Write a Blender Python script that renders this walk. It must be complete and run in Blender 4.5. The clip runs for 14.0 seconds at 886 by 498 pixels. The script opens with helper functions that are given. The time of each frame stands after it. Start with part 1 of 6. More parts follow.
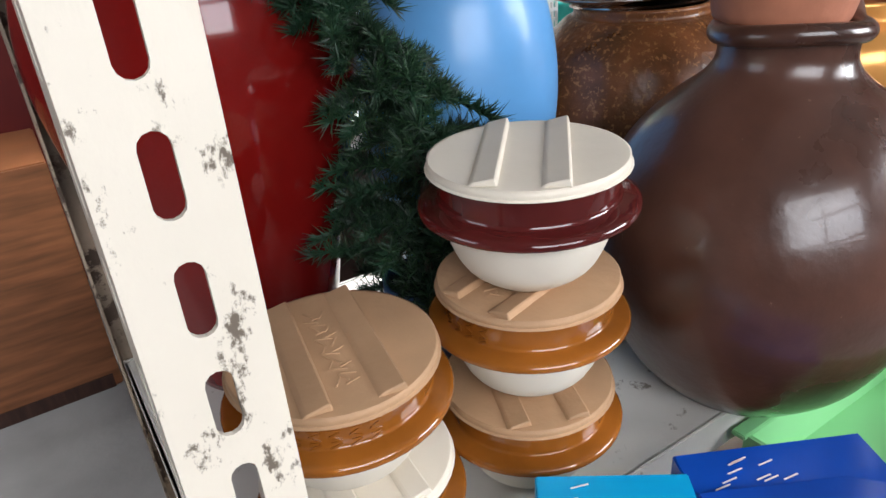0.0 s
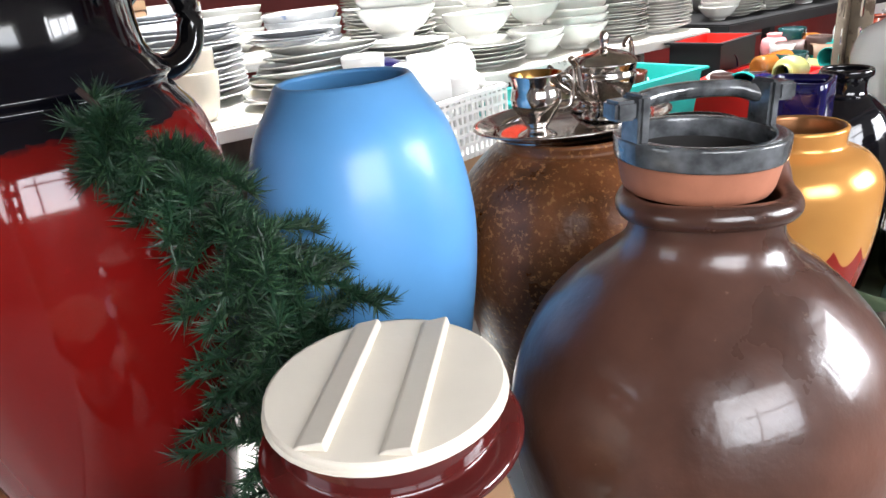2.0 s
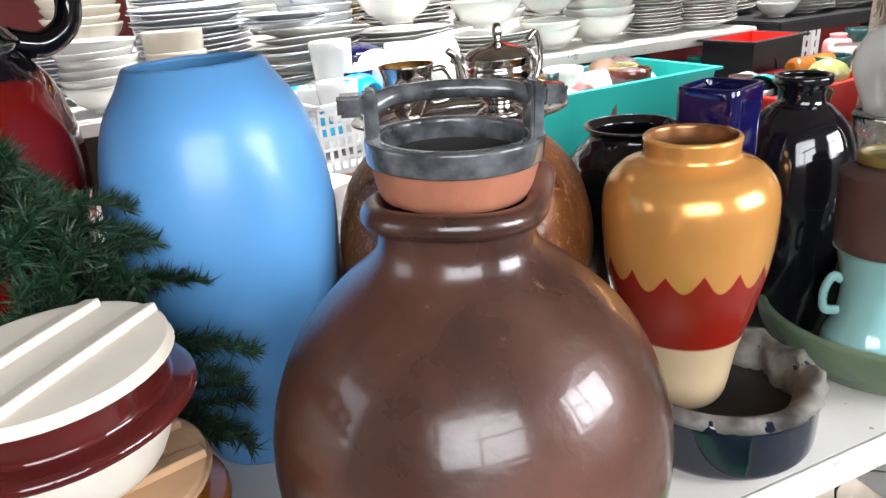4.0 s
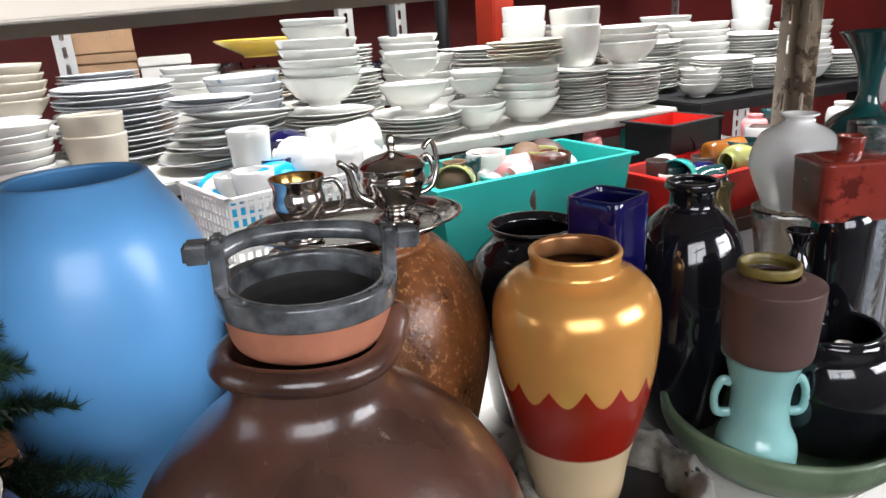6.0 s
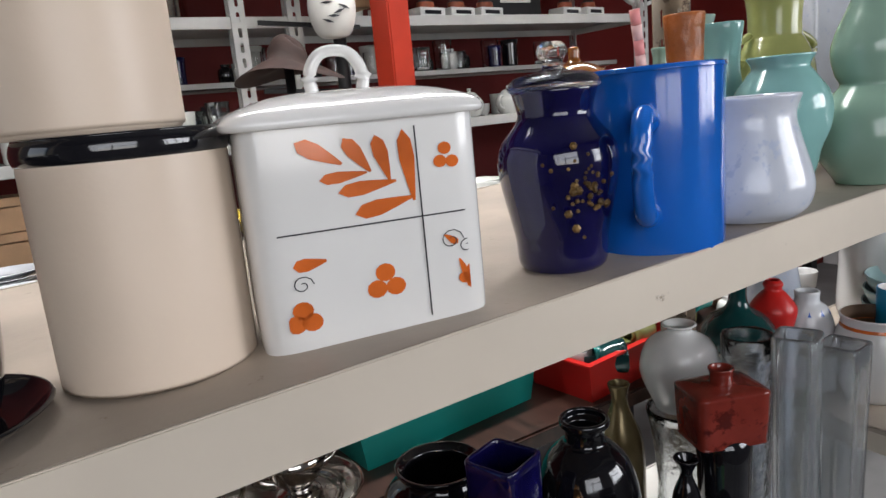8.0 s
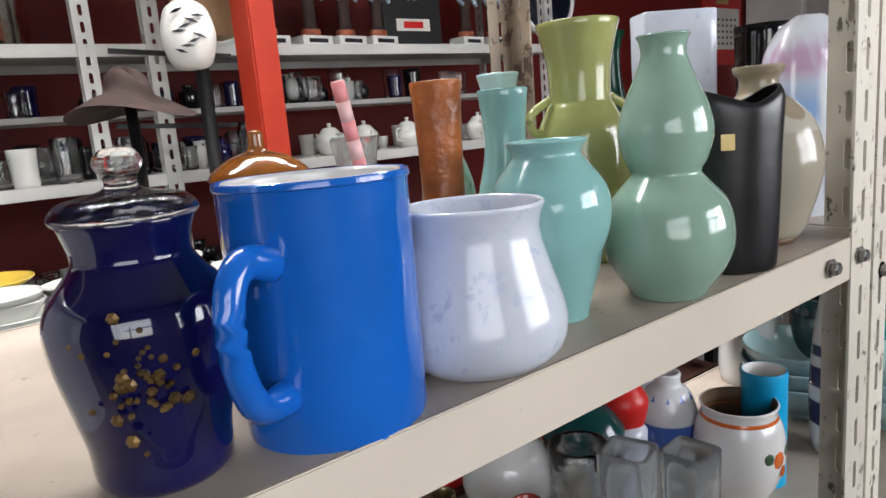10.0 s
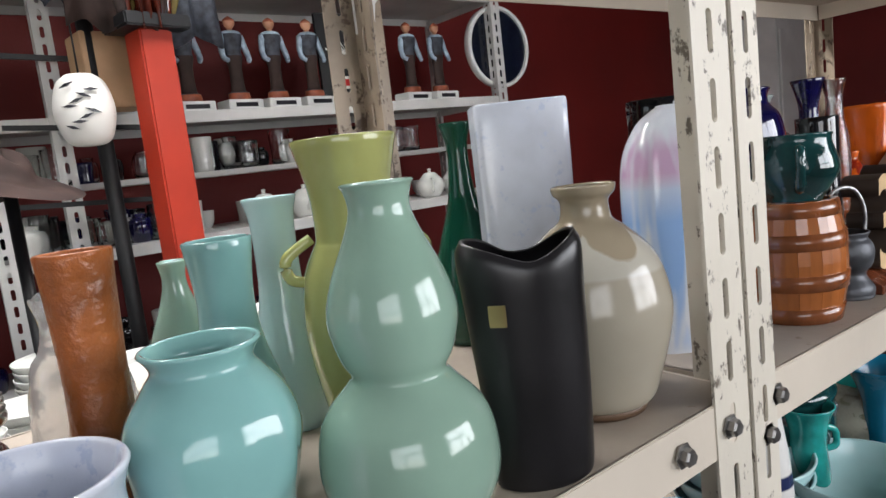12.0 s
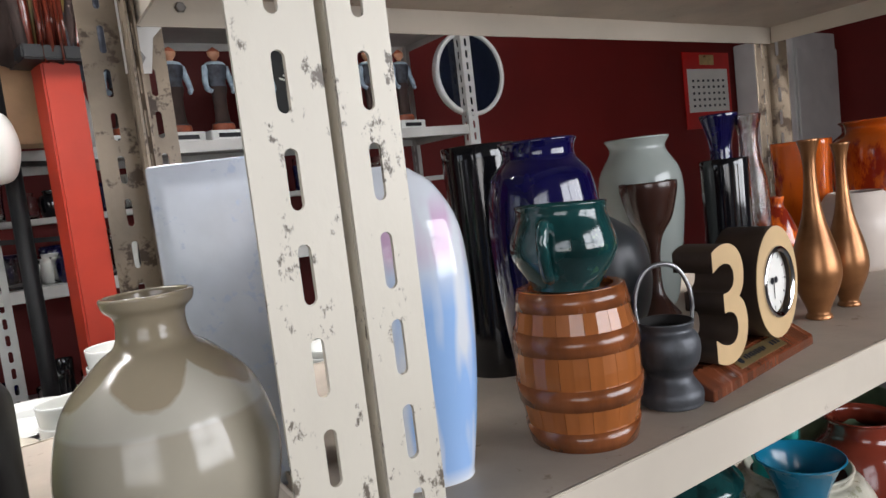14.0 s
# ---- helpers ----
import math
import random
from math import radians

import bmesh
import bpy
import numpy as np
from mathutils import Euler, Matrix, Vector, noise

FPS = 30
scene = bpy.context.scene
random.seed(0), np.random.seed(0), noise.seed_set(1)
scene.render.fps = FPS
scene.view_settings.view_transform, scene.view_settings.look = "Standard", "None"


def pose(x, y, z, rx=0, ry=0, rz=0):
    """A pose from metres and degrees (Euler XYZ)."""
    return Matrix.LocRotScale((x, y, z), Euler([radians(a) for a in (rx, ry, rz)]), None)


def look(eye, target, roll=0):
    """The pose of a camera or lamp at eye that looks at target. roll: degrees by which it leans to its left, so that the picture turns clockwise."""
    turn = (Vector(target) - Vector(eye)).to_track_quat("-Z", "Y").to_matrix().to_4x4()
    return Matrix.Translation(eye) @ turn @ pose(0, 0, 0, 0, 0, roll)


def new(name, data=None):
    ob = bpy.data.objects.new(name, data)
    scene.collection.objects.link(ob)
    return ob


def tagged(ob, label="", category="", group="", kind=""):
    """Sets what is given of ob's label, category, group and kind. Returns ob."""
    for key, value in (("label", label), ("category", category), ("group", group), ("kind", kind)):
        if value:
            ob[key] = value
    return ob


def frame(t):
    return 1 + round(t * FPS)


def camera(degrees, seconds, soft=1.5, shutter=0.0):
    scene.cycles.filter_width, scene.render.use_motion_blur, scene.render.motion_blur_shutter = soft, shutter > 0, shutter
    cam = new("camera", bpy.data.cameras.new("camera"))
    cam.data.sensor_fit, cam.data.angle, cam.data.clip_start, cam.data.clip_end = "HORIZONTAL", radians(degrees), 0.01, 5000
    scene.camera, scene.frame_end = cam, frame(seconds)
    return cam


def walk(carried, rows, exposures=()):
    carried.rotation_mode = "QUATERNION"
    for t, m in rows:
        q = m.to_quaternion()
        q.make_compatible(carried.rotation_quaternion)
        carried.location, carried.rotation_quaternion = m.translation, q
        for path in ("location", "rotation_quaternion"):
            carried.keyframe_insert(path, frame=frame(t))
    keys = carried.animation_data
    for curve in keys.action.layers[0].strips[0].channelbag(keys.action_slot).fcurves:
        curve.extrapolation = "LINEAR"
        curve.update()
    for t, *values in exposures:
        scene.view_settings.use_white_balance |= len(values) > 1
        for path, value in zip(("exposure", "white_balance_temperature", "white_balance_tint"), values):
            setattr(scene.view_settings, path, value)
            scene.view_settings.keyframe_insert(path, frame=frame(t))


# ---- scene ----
cam = camera(66.8, 14.0)
METRES, EYE, TILT, LEAN, TURN = 1.5, 1.1, -27.0, 4.0, -33.5
ROWS = [
    (0.0, 0.0, 0.0, 0.0, -0.0, 0.0, 0.0),
    (0.5, 0.0099, 0.0046, 0.0124, 3.21, 2.06, 1.56),
    (1.0, 0.0191, 0.0185, 0.0366, 1.65, 3.05, 1.88),
    (1.5, 0.0286, 0.0356, 0.0562, -0.72, 3.58, 2.49),
    (2.0, 0.0534, 0.0388, 0.0629, 0.37, 4.33, 1.48),
    (2.5, 0.1081, 0.0282, 0.0663, 6.63, 4.07, -0.67),
    (5.0, 0.2223, 0.0747, 0.0705, 9.33, 2.98, -4.24),
    (5.5, 0.2292, 0.0696, 0.0911, 7.22, 5.47, -3.39),
    (6.0, 0.2352, 0.0599, 0.108, 6.01, 7.49, -3.56),
    (6.5, 0.245, 0.05, 0.1366, 5.23, 9.36, -2.1),
    (7.0, 0.2493, 0.0399, 0.1631, 3.49, 11.81, -0.52),
    (7.5, 0.249, 0.0269, 0.1864, 2.5, 13.51, -0.12),
    (8.0, 0.2592, 0.0194, 0.2163, 1.19, 15.16, 0.82),
    (10.5, 0.4152, 0.1133, 0.3103, -3.17, 16.95, 2.45),
    (11.0, 0.4539, 0.1041, 0.3234, -2.72, 18.48, 2.27),
    (11.5, 0.4748, 0.1163, 0.3429, -1.19, 19.02, 3.58),
    (12.0, 0.5092, 0.1586, 0.3715, -1.98, 19.7, 3.98),
    (12.5, 0.5441, 0.1859, 0.3918, -3.41, 20.3, 6.34),
    (13.0, 0.594, 0.1953, 0.4006, -1.87, 20.93, 5.41),
    (13.5, 0.6478, 0.2003, 0.4113, 0.37, 21.58, 2.82),
    (14.0, 0.6839, 0.2234, 0.4234, 1.13, 21.65, 2.54),
]
EXPOSURE = [(0.0, 0.88), (0.8, 1.18), (1.5, 1.46), (2.7, 1.34), (4.8, 1.08), (6.0, 0.68), (6.5, 0.34), (7.0, -0.08), (8.2, -0.36), (10.3, -0.07), (12.0, -0.20), (14.0, -0.38)]
walk(cam, [(t, pose(0, 0, EYE, TILT, LEAN, TURN) @ pose(METRES * x, METRES * y, METRES * z, 90 + pitch, roll, yaw)) for t, x, y, z, yaw, pitch, roll in ROWS], EXPOSURE)

# ---- light ----
world = bpy.data.worlds.new("sky")
scene.world = world
world.use_nodes = True
wn = world.node_tree.nodes
sky = wn.new("ShaderNodeTexSky")
sky.sky_type, sky.sun_disc, sky.sun_elevation, sky.sun_rotation = "NISHITA", False, radians(40), radians(200)
world.node_tree.links.new(sky.outputs[0], wn["Background"].inputs[0])
wn["Background"].inputs[1].default_value = 0.12
sun_data = bpy.data.lights.new("sun", "SUN")
sun_data.energy, sun_data.angle, sun_data.color = 1.0, radians(12), (1.0, 0.96, 0.9)
sun_ob = new("sun", sun_data)
sun_ob.matrix_world = look((3, -8, 7), (1, 0, 1))


def area_light(name, m, sx, sy, watts, col=(0.93, 0.945, 1.0)):
    d = bpy.data.lights.new(name, "AREA")
    d.shape, d.size, d.size_y, d.energy, d.color = "RECTANGLE", sx, sy, watts, col
    ob = new(name, d)
    ob.matrix_world = m
    return ob


area_light("front_window_light", look((2.35, -1.27, 1.65), (1.7, 0.5, 1.2)), 1.5, 0.9, 50)
area_light("front_window_light", look((-0.05, -1.27, 1.65), (0.4, 0.5, 1.0)), 1.4, 0.9, 19)
# added fill lamp from the left, with no known source there
area_light("side_fill_light", look((-2.28, 0.9, 1.75), (1.0, 1.1, 1.0)), 1.2, 1.4, 6)
# unseen overhead lamp, added to brighten the plate stacks
area_light("plate_fill_light", look((1.25, 0.98, 2.70), (1.25, 1.0, 0.0)), 2.2, 0.12, 80, (0.98, 0.98, 1.0))


# ---- materials ----
def mat(name, col, var=0.12, scale=12.0, rough=0.4, metal=0.0, bump=0.0, bscale=90.0, speck=None, coat=0.0, trans=0.0, ior=1.45, rvar=0.08, alpha=1.0, stretch=(1, 1, 1)):
    m = bpy.data.materials.new(name)
    m.use_nodes = True
    nt = m.node_tree
    b = nt.nodes["Principled BSDF"]
    tc = nt.nodes.new("ShaderNodeTexCoord")
    info = nt.nodes.new("ShaderNodeObjectInfo")
    add = nt.nodes.new("ShaderNodeVectorMath")
    add.operation = "MULTIPLY_ADD"
    add.inputs[1].default_value = stretch
    comb = nt.nodes.new("ShaderNodeCombineXYZ")
    mul = nt.nodes.new("ShaderNodeMath")
    mul.operation, mul.inputs[1].default_value = "MULTIPLY", 7.0
    nt.links.new(info.outputs["Random"], mul.inputs[0])
    for i in range(3):
        nt.links.new(mul.outputs[0], comb.inputs[i])
    nt.links.new(tc.outputs["Object"], add.inputs[0])
    nt.links.new(comb.outputs[0], add.inputs[2])
    n1 = nt.nodes.new("ShaderNodeTexNoise")
    n1.inputs["Scale"].default_value, n1.inputs["Detail"].default_value = scale, 6.0
    nt.links.new(add.outputs[0], n1.inputs["Vector"])
    ramp = nt.nodes.new("ShaderNodeValToRGB")
    lo, hi = max(0.0, 1 - var * 1.6), 1 + var
    ramp.color_ramp.elements[0].position, ramp.color_ramp.elements[1].position = 0.3, 0.7
    ramp.color_ramp.elements[0].color = (*[c * lo for c in col], 1)
    ramp.color_ramp.elements[1].color = (*[min(1.0, c * hi) for c in col], 1)
    nt.links.new(n1.outputs[0], ramp.inputs[0])
    out = ramp.outputs[0]
    if speck:
        scol, amount, sscale = speck
        n2 = nt.nodes.new("ShaderNodeTexNoise")
        n2.inputs["Scale"].default_value, n2.inputs["Detail"].default_value, n2.inputs["Roughness"].default_value = sscale, 8.0, 0.7
        nt.links.new(add.outputs[0], n2.inputs["Vector"])
        r2 = nt.nodes.new("ShaderNodeValToRGB")
        r2.color_ramp.elements[0].position, r2.color_ramp.elements[1].position = 1 - amount - 0.03, 1 - amount + 0.02
        nt.links.new(n2.outputs[0], r2.inputs[0])
        mix = nt.nodes.new("ShaderNodeMixRGB")
        mix.inputs[2].default_value = (*scol, 1)
        nt.links.new(r2.outputs[0], mix.inputs[0])
        nt.links.new(out, mix.inputs[1])
        out = mix.outputs[0]
    nt.links.new(out, b.inputs["Base Color"])
    mr = nt.nodes.new("ShaderNodeMapRange")
    mr.inputs[3].default_value, mr.inputs[4].default_value = max(0.02, rough - rvar), min(1, rough + rvar)
    nt.links.new(n1.outputs[0], mr.inputs[0])
    nt.links.new(mr.outputs[0], b.inputs["Roughness"])
    b.inputs["Metallic"].default_value = metal
    b.inputs["Coat Weight"].default_value, b.inputs["Coat Roughness"].default_value = coat, 0.06
    b.inputs["Transmission Weight"].default_value, b.inputs["IOR"].default_value, b.inputs["Alpha"].default_value = trans, ior, alpha
    if bump:
        n3 = nt.nodes.new("ShaderNodeTexNoise")
        n3.inputs["Scale"].default_value, n3.inputs["Detail"].default_value = bscale, 5.0
        nt.links.new(add.outputs[0], n3.inputs["Vector"])
        bp = nt.nodes.new("ShaderNodeBump")
        bp.inputs["Strength"].default_value, bp.inputs["Distance"].default_value = bump, 0.004
        nt.links.new(n3.outputs[0], bp.inputs["Height"])
        nt.links.new(bp.outputs[0], b.inputs["Normal"])
    return m


def banded(name, bands, waves=0.0, count=12, rough=0.15, noise_amp=0.0, lustre=0.0):
    """Glaze bands by height: [(z_top, colour), ...] from the foot up; edges wave round the axis."""
    m = bpy.data.materials.new(name)
    m.use_nodes = True
    nt = m.node_tree
    b = nt.nodes["Principled BSDF"]
    tc = nt.nodes.new("ShaderNodeTexCoord")
    sep = nt.nodes.new("ShaderNodeSeparateXYZ")
    nt.links.new(tc.outputs["Object"], sep.inputs[0])
    ang = nt.nodes.new("ShaderNodeMath")
    ang.operation = "ARCTAN2"
    nt.links.new(sep.outputs[1], ang.inputs[0])
    nt.links.new(sep.outputs[0], ang.inputs[1])
    mulc = nt.nodes.new("ShaderNodeMath")
    mulc.operation, mulc.inputs[1].default_value = "MULTIPLY", count / 2
    nt.links.new(ang.outputs[0], mulc.inputs[0])
    sn = nt.nodes.new("ShaderNodeMath")
    sn.operation = "SINE"
    nt.links.new(mulc.outputs[0], sn.inputs[0])
    ab = nt.nodes.new("ShaderNodeMath")
    ab.operation = "ABSOLUTE"
    nt.links.new(sn.outputs[0], ab.inputs[0])
    mad = nt.nodes.new("ShaderNodeMath")
    mad.operation = "MULTIPLY_ADD"
    mad.inputs[1].default_value = waves
    nt.links.new(ab.outputs[0], mad.inputs[0])
    nt.links.new(sep.outputs[2], mad.inputs[2])
    ns = nt.nodes.new("ShaderNodeTexNoise")
    ns.inputs["Scale"].default_value, ns.inputs["Detail"].default_value = 25.0, 4.0
    nt.links.new(tc.outputs["Object"], ns.inputs["Vector"])
    mad2 = nt.nodes.new("ShaderNodeMath")
    mad2.operation = "MULTIPLY_ADD"
    mad2.inputs[1].default_value = noise_amp
    nt.links.new(ns.outputs[0], mad2.inputs[0])
    nt.links.new(mad.outputs[0], mad2.inputs[2])
    out = None
    for i, (zt, col) in enumerate(bands):
        if i == 0:
            edge, last = zt, col
            continue
        gt = nt.nodes.new("ShaderNodeMapRange")
        gt.inputs[1].default_value, gt.inputs[2].default_value = edge - 0.0012, edge + 0.0012
        nt.links.new(mad2.outputs[0] if i == len(bands) - 1 or waves == 0 else sep.outputs[2], gt.inputs[0])
        mix = nt.nodes.new("ShaderNodeMixRGB")
        if out is None:
            mix.inputs[1].default_value = (*last, 1)
        else:
            nt.links.new(out, mix.inputs[1])
        mix.inputs[2].default_value = (*col, 1)
        nt.links.new(gt.outputs[0], mix.inputs[0])
        out, edge, mask = mix.outputs[0], zt, gt.outputs[0]
    grain = nt.nodes.new("ShaderNodeMixRGB")
    grain.blend_type, grain.inputs[0].default_value = "MULTIPLY", 0.35
    nt.links.new(out, grain.inputs[1])
    rp = nt.nodes.new("ShaderNodeValToRGB")
    rp.color_ramp.elements[0].color = (0.55, 0.5, 0.45, 1)
    nt.links.new(ns.outputs[0], rp.inputs[0])
    nt.links.new(rp.outputs[0], grain.inputs[2])
    nt.links.new(grain.outputs[0], b.inputs["Base Color"])
    b.inputs["Roughness"].default_value = rough
    if lustre:
        shine = nt.nodes.new("ShaderNodeMath")
        shine.operation, shine.inputs[1].default_value = "MULTIPLY", lustre
        nt.links.new(mask, shine.inputs[0])
        nt.links.new(shine.outputs[0], b.inputs["Metallic"])
    return m


M = {}
M["cream_paint"] = mat("worn_cream_paint", (0.62, 0.57, 0.48), 0.08, 5, 0.42, speck=((0.13, 0.105, 0.08), 0.386, 75), bump=0.2, bscale=40, stretch=(1, 1, 0.6))
# stained paint, darkened further to carry the shade behind the rack
M["rusty_shaded_paint"] = mat("brown_stained_shaded_paint", (0.30, 0.235, 0.17), 0.35, 9, 0.5, speck=((0.07, 0.045, 0.03), 0.44, 26), bump=0.25, bscale=50)
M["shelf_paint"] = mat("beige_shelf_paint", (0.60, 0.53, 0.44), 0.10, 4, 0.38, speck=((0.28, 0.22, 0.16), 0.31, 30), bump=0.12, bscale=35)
# browner and darker than the paint of the shelf lips
M["shelf_deck"] = mat("darker_shelf_deck", (0.41, 0.345, 0.28), 0.18, 7, 0.5, speck=((0.22, 0.17, 0.12), 0.34, 40), bump=0.1)
M["white_board"] = mat("white_board", (0.68, 0.66, 0.61), 0.08, 6, 0.5, speck=((0.25, 0.22, 0.18), 0.35, 35), bump=0.1)
M["white_steel"] = mat("white_painted_steel", (0.72, 0.71, 0.69), 0.08, 6, 0.4)
M["bolt"] = mat("bolt_steel", (0.25, 0.24, 0.23), 0.2, 80, 0.35, 0.9)
M["concrete"] = mat("grey_concrete", (0.24, 0.235, 0.23), 0.15, 3, 0.75, bump=0.3, bscale=60)
M["wall_red"] = mat("red_wall_paint", (0.15, 0.008, 0.006), 0.15, 2, 0.6, bump=0.1)
M["wall_grey"] = mat("grey_wall_paint", (0.38, 0.37, 0.36), 0.08, 2, 0.7, bump=0.1)
M["ceiling"] = mat("ceiling_board", (0.24, 0.235, 0.23), 0.1, 3, 0.8)
M["wood_panel"] = mat("brown_wood_panel", (0.22, 0.085, 0.035), 0.25, 6, 0.4, stretch=(1, 1, 9))
M["dark_wood"] = mat("dark_wood", (0.045, 0.02, 0.014), 0.3, 10, 0.35, stretch=(6, 1, 1))
M["red_jar"] = banded("red_jar_glaze", [(0.012, (0.01, 0.012, 0.04)), (0.372, (0.17, 0.006, 0.005)), (9, (0.006, 0.006, 0.010))], 0.0, 6, 0.07, 0.03)
M["black_glaze"] = mat("black_glaze", (0.006, 0.006, 0.008), 0.3, 10, 0.08, coat=0.6, rvar=0.03)
M["blue_matte"] = mat("sky_blue_matte_glaze", (0.115, 0.34, 0.66), 0.10, 6, 0.36, bump=0.03, speck=((0.10, 0.3, 0.58), 0.3, 40), coat=0.15)
M["brown_jar"] = mat("brown_salt_glaze", (0.085, 0.036, 0.024), 0.42, 9, 0.30, bump=0.42, bscale=26, speck=((0.17, 0.11, 0.08), 0.30, 70), coat=0.4, rvar=0.14)
M["speckled"] = mat("speckled_brown_glaze", (0.16, 0.055, 0.018), 0.35, 30, 0.3, bump=0.25, bscale=160, speck=((0.35, 0.16, 0.06), 0.42, 180))
M["terracotta"] = mat("terracotta", (0.36, 0.135, 0.075), 0.12, 20, 0.75, bump=0.15)
M["grey_glaze"] = mat("grey_black_glaze", (0.09, 0.095, 0.10), 0.45, 40, 0.15, coat=0.5, bump=0.2, bscale=70)
# near-black matte for vessel insides and hole discs
M["near_black"] = mat("near_black_matte", (0.014, 0.012, 0.011), 0.3, 30, 0.8)
M["bisque"] = mat("white_bisque", (0.66, 0.60, 0.50), 0.05, 12, 0.55, bump=0.05)
M["lid_tan"] = mat("tan_clay_lid", (0.42, 0.255, 0.14), 0.10, 14, 0.65, bump=0.2, bscale=120)
M["amber_glaze"] = mat("amber_glaze", (0.26, 0.085, 0.012), 0.25, 14, 0.13, coat=0.5)
M["maroon_glaze"] = mat("maroon_glaze", (0.075, 0.010, 0.009), 0.25, 16, 0.09, coat=0.6)
M["needle"] = mat("fir_needle_plastic", (0.009, 0.036, 0.016), 0.5, 30, 0.5)
M["needle_tip"] = mat("fir_needle_light", (0.05, 0.115, 0.05), 0.4, 30, 0.5)
M["pot_blue"] = mat("dark_blue_plastic", (0.02, 0.05, 0.12), 0.1, 10, 0.3)
M["silver"] = mat("tarnished_silver", (0.62, 0.58, 0.54), 0.25, 25, 0.12, 1.0)
M["brass_in"] = mat("gilt_lining", (0.75, 0.42, 0.12), 0.2, 30, 0.2, 1.0)
M["gold_vase"] = banded("gold_dripped_glaze", [(0.070, (0.55, 0.42, 0.26)), (0.150, (0.22, 0.012, 0.006)), (9, (0.78, 0.37, 0.10))], 0.016, 15, 0.22, 0.010, 0.5)
M["navy_dish"] = mat("navy_black_glaze", (0.006, 0.009, 0.02), 0.4, 20, 0.08, coat=0.5)
M["lava"] = mat("rough_grey_slip", (0.16, 0.15, 0.13), 0.5, 30, 0.7, bump=0.8, bscale=45)
M["celadon"] = mat("celadon_crackle", (0.25, 0.38, 0.30), 0.07, 10, 0.11, coat=0.5, bump=0.03, rvar=0.03)
M["aqua"] = mat("aqua_celadon", (0.22, 0.43, 0.41), 0.09, 14, 0.11, coat=0.5, rvar=0.03)
M["olive"] = mat("olive_glaze", (0.33, 0.34, 0.12), 0.12, 16, 0.16, coat=0.4)
M["cobalt"] = mat("cobalt_glaze", (0.005, 0.004, 0.05), 0.3, 20, 0.08, coat=0.6)
M["blue_mug"] = mat("bright_blue_glaze", (0.007, 0.115, 0.50), 0.1, 12, 0.13, coat=0.6)
M["white_glaze"] = mat("white_glaze", (0.72, 0.71, 0.69), 0.05, 10, 0.14, coat=0.5, rvar=0.04)
M["greywhite"] = mat("blue_white_glaze", (0.56, 0.59, 0.66), 0.10, 18, 0.2, coat=0.4, speck=((0.45, 0.5, 0.62), 0.4, 60))
M["plate_white"] = mat("plate_porcelain", (0.70, 0.70, 0.66), 0.06, 8, 0.16, coat=0.4)
M["cream_crock"] = mat("cream_crock", (0.67, 0.55, 0.44), 0.04, 8, 0.42, bump=0.04, bscale=200)
M["orange_paint"] = mat("orange_underglaze", (0.62, 0.13, 0.02), 0.2, 30, 0.2, coat=0.4)
M["ink"] = mat("dark_ink", (0.02, 0.02, 0.025), 0.2, 30, 0.3)
M["black_matte"] = mat("black_leathery_glaze", (0.010, 0.009, 0.010), 0.3, 15, 0.32, bump=0.05)
M["tan_glaze"] = banded("dripped_grey_tan_glaze", [(0.105, (0.37, 0.335, 0.265)), (0.150, (0.46, 0.435, 0.37)), (9, (0.30, 0.25, 0.175))], 0.02, 5, 0.14, 0.03)
M["tan_foot"] = mat("brown_foot", (0.14, 0.08, 0.045), 0.2, 20, 0.6)
M["barrel_wood"] = mat("varnished_barrel_wood", (0.34, 0.108, 0.028), 0.2, 9, 0.22, stretch=(5, 5, 0.6), coat=0.4)
M["barrel_hoop"] = mat("dark_wood_hoop", (0.21, 0.062, 0.018), 0.3, 12, 0.25, stretch=(4, 4, 1), coat=0.4)
M["green_glaze"] = mat("dark_green_glaze", (0.008, 0.045, 0.045), 0.5, 18, 0.1, coat=0.5, speck=((0.05, 0.12, 0.05), 0.33, 25))
M["iron"] = mat("dark_pewter", (0.085, 0.09, 0.10), 0.3, 30, 0.45, 0.5, bump=0.2)
M["mdf"] = mat("laser_cut_mdf", (0.55, 0.38, 0.20), 0.07, 25, 0.55)
M["mdf_edge"] = mat("burnt_mdf_edge", (0.05, 0.032, 0.022), 0.3, 30, 0.6)
M["plaque_wood"] = mat("plaque_mahogany", (0.13, 0.035, 0.014), 0.3, 12, 0.25, stretch=(8, 1, 1), coat=0.3)
M["worn_gilt"] = mat("worn_gilt", (0.15, 0.085, 0.025), 0.5, 60, 0.35, 0.4)
# white steel again, darkened so the colour carries the far rack's dimness
M["dimmed_far_steel"] = mat("shade_dimmed_white_steel", (0.55, 0.54, 0.52), 0.12, 6, 0.45)
M["brass"] = mat("brass_plate", (0.62, 0.47, 0.22), 0.12, 30, 0.3, 0.9)
M["bronze"] = mat("bronze_gilt", (0.34, 0.15, 0.06), 0.3, 25, 0.3, 0.6, speck=((0.2, 0.08, 0.02), 0.32, 70))
M["orange_glaze"] = mat("orange_flame_glaze", (0.55, 0.10, 0.008), 0.55, 9, 0.1, coat=0.6, speck=((0.20, 0.015, 0.005), 0.47, 14), stretch=(1, 1, 0.35))
M["goblet"] = mat("brown_wood_goblet", (0.035, 0.014, 0.010), 0.3, 12, 0.22, coat=0.3)
M["grey_vase"] = mat("grey_green_vase", (0.30, 0.33, 0.31), 0.06, 10, 0.2, coat=0.3)
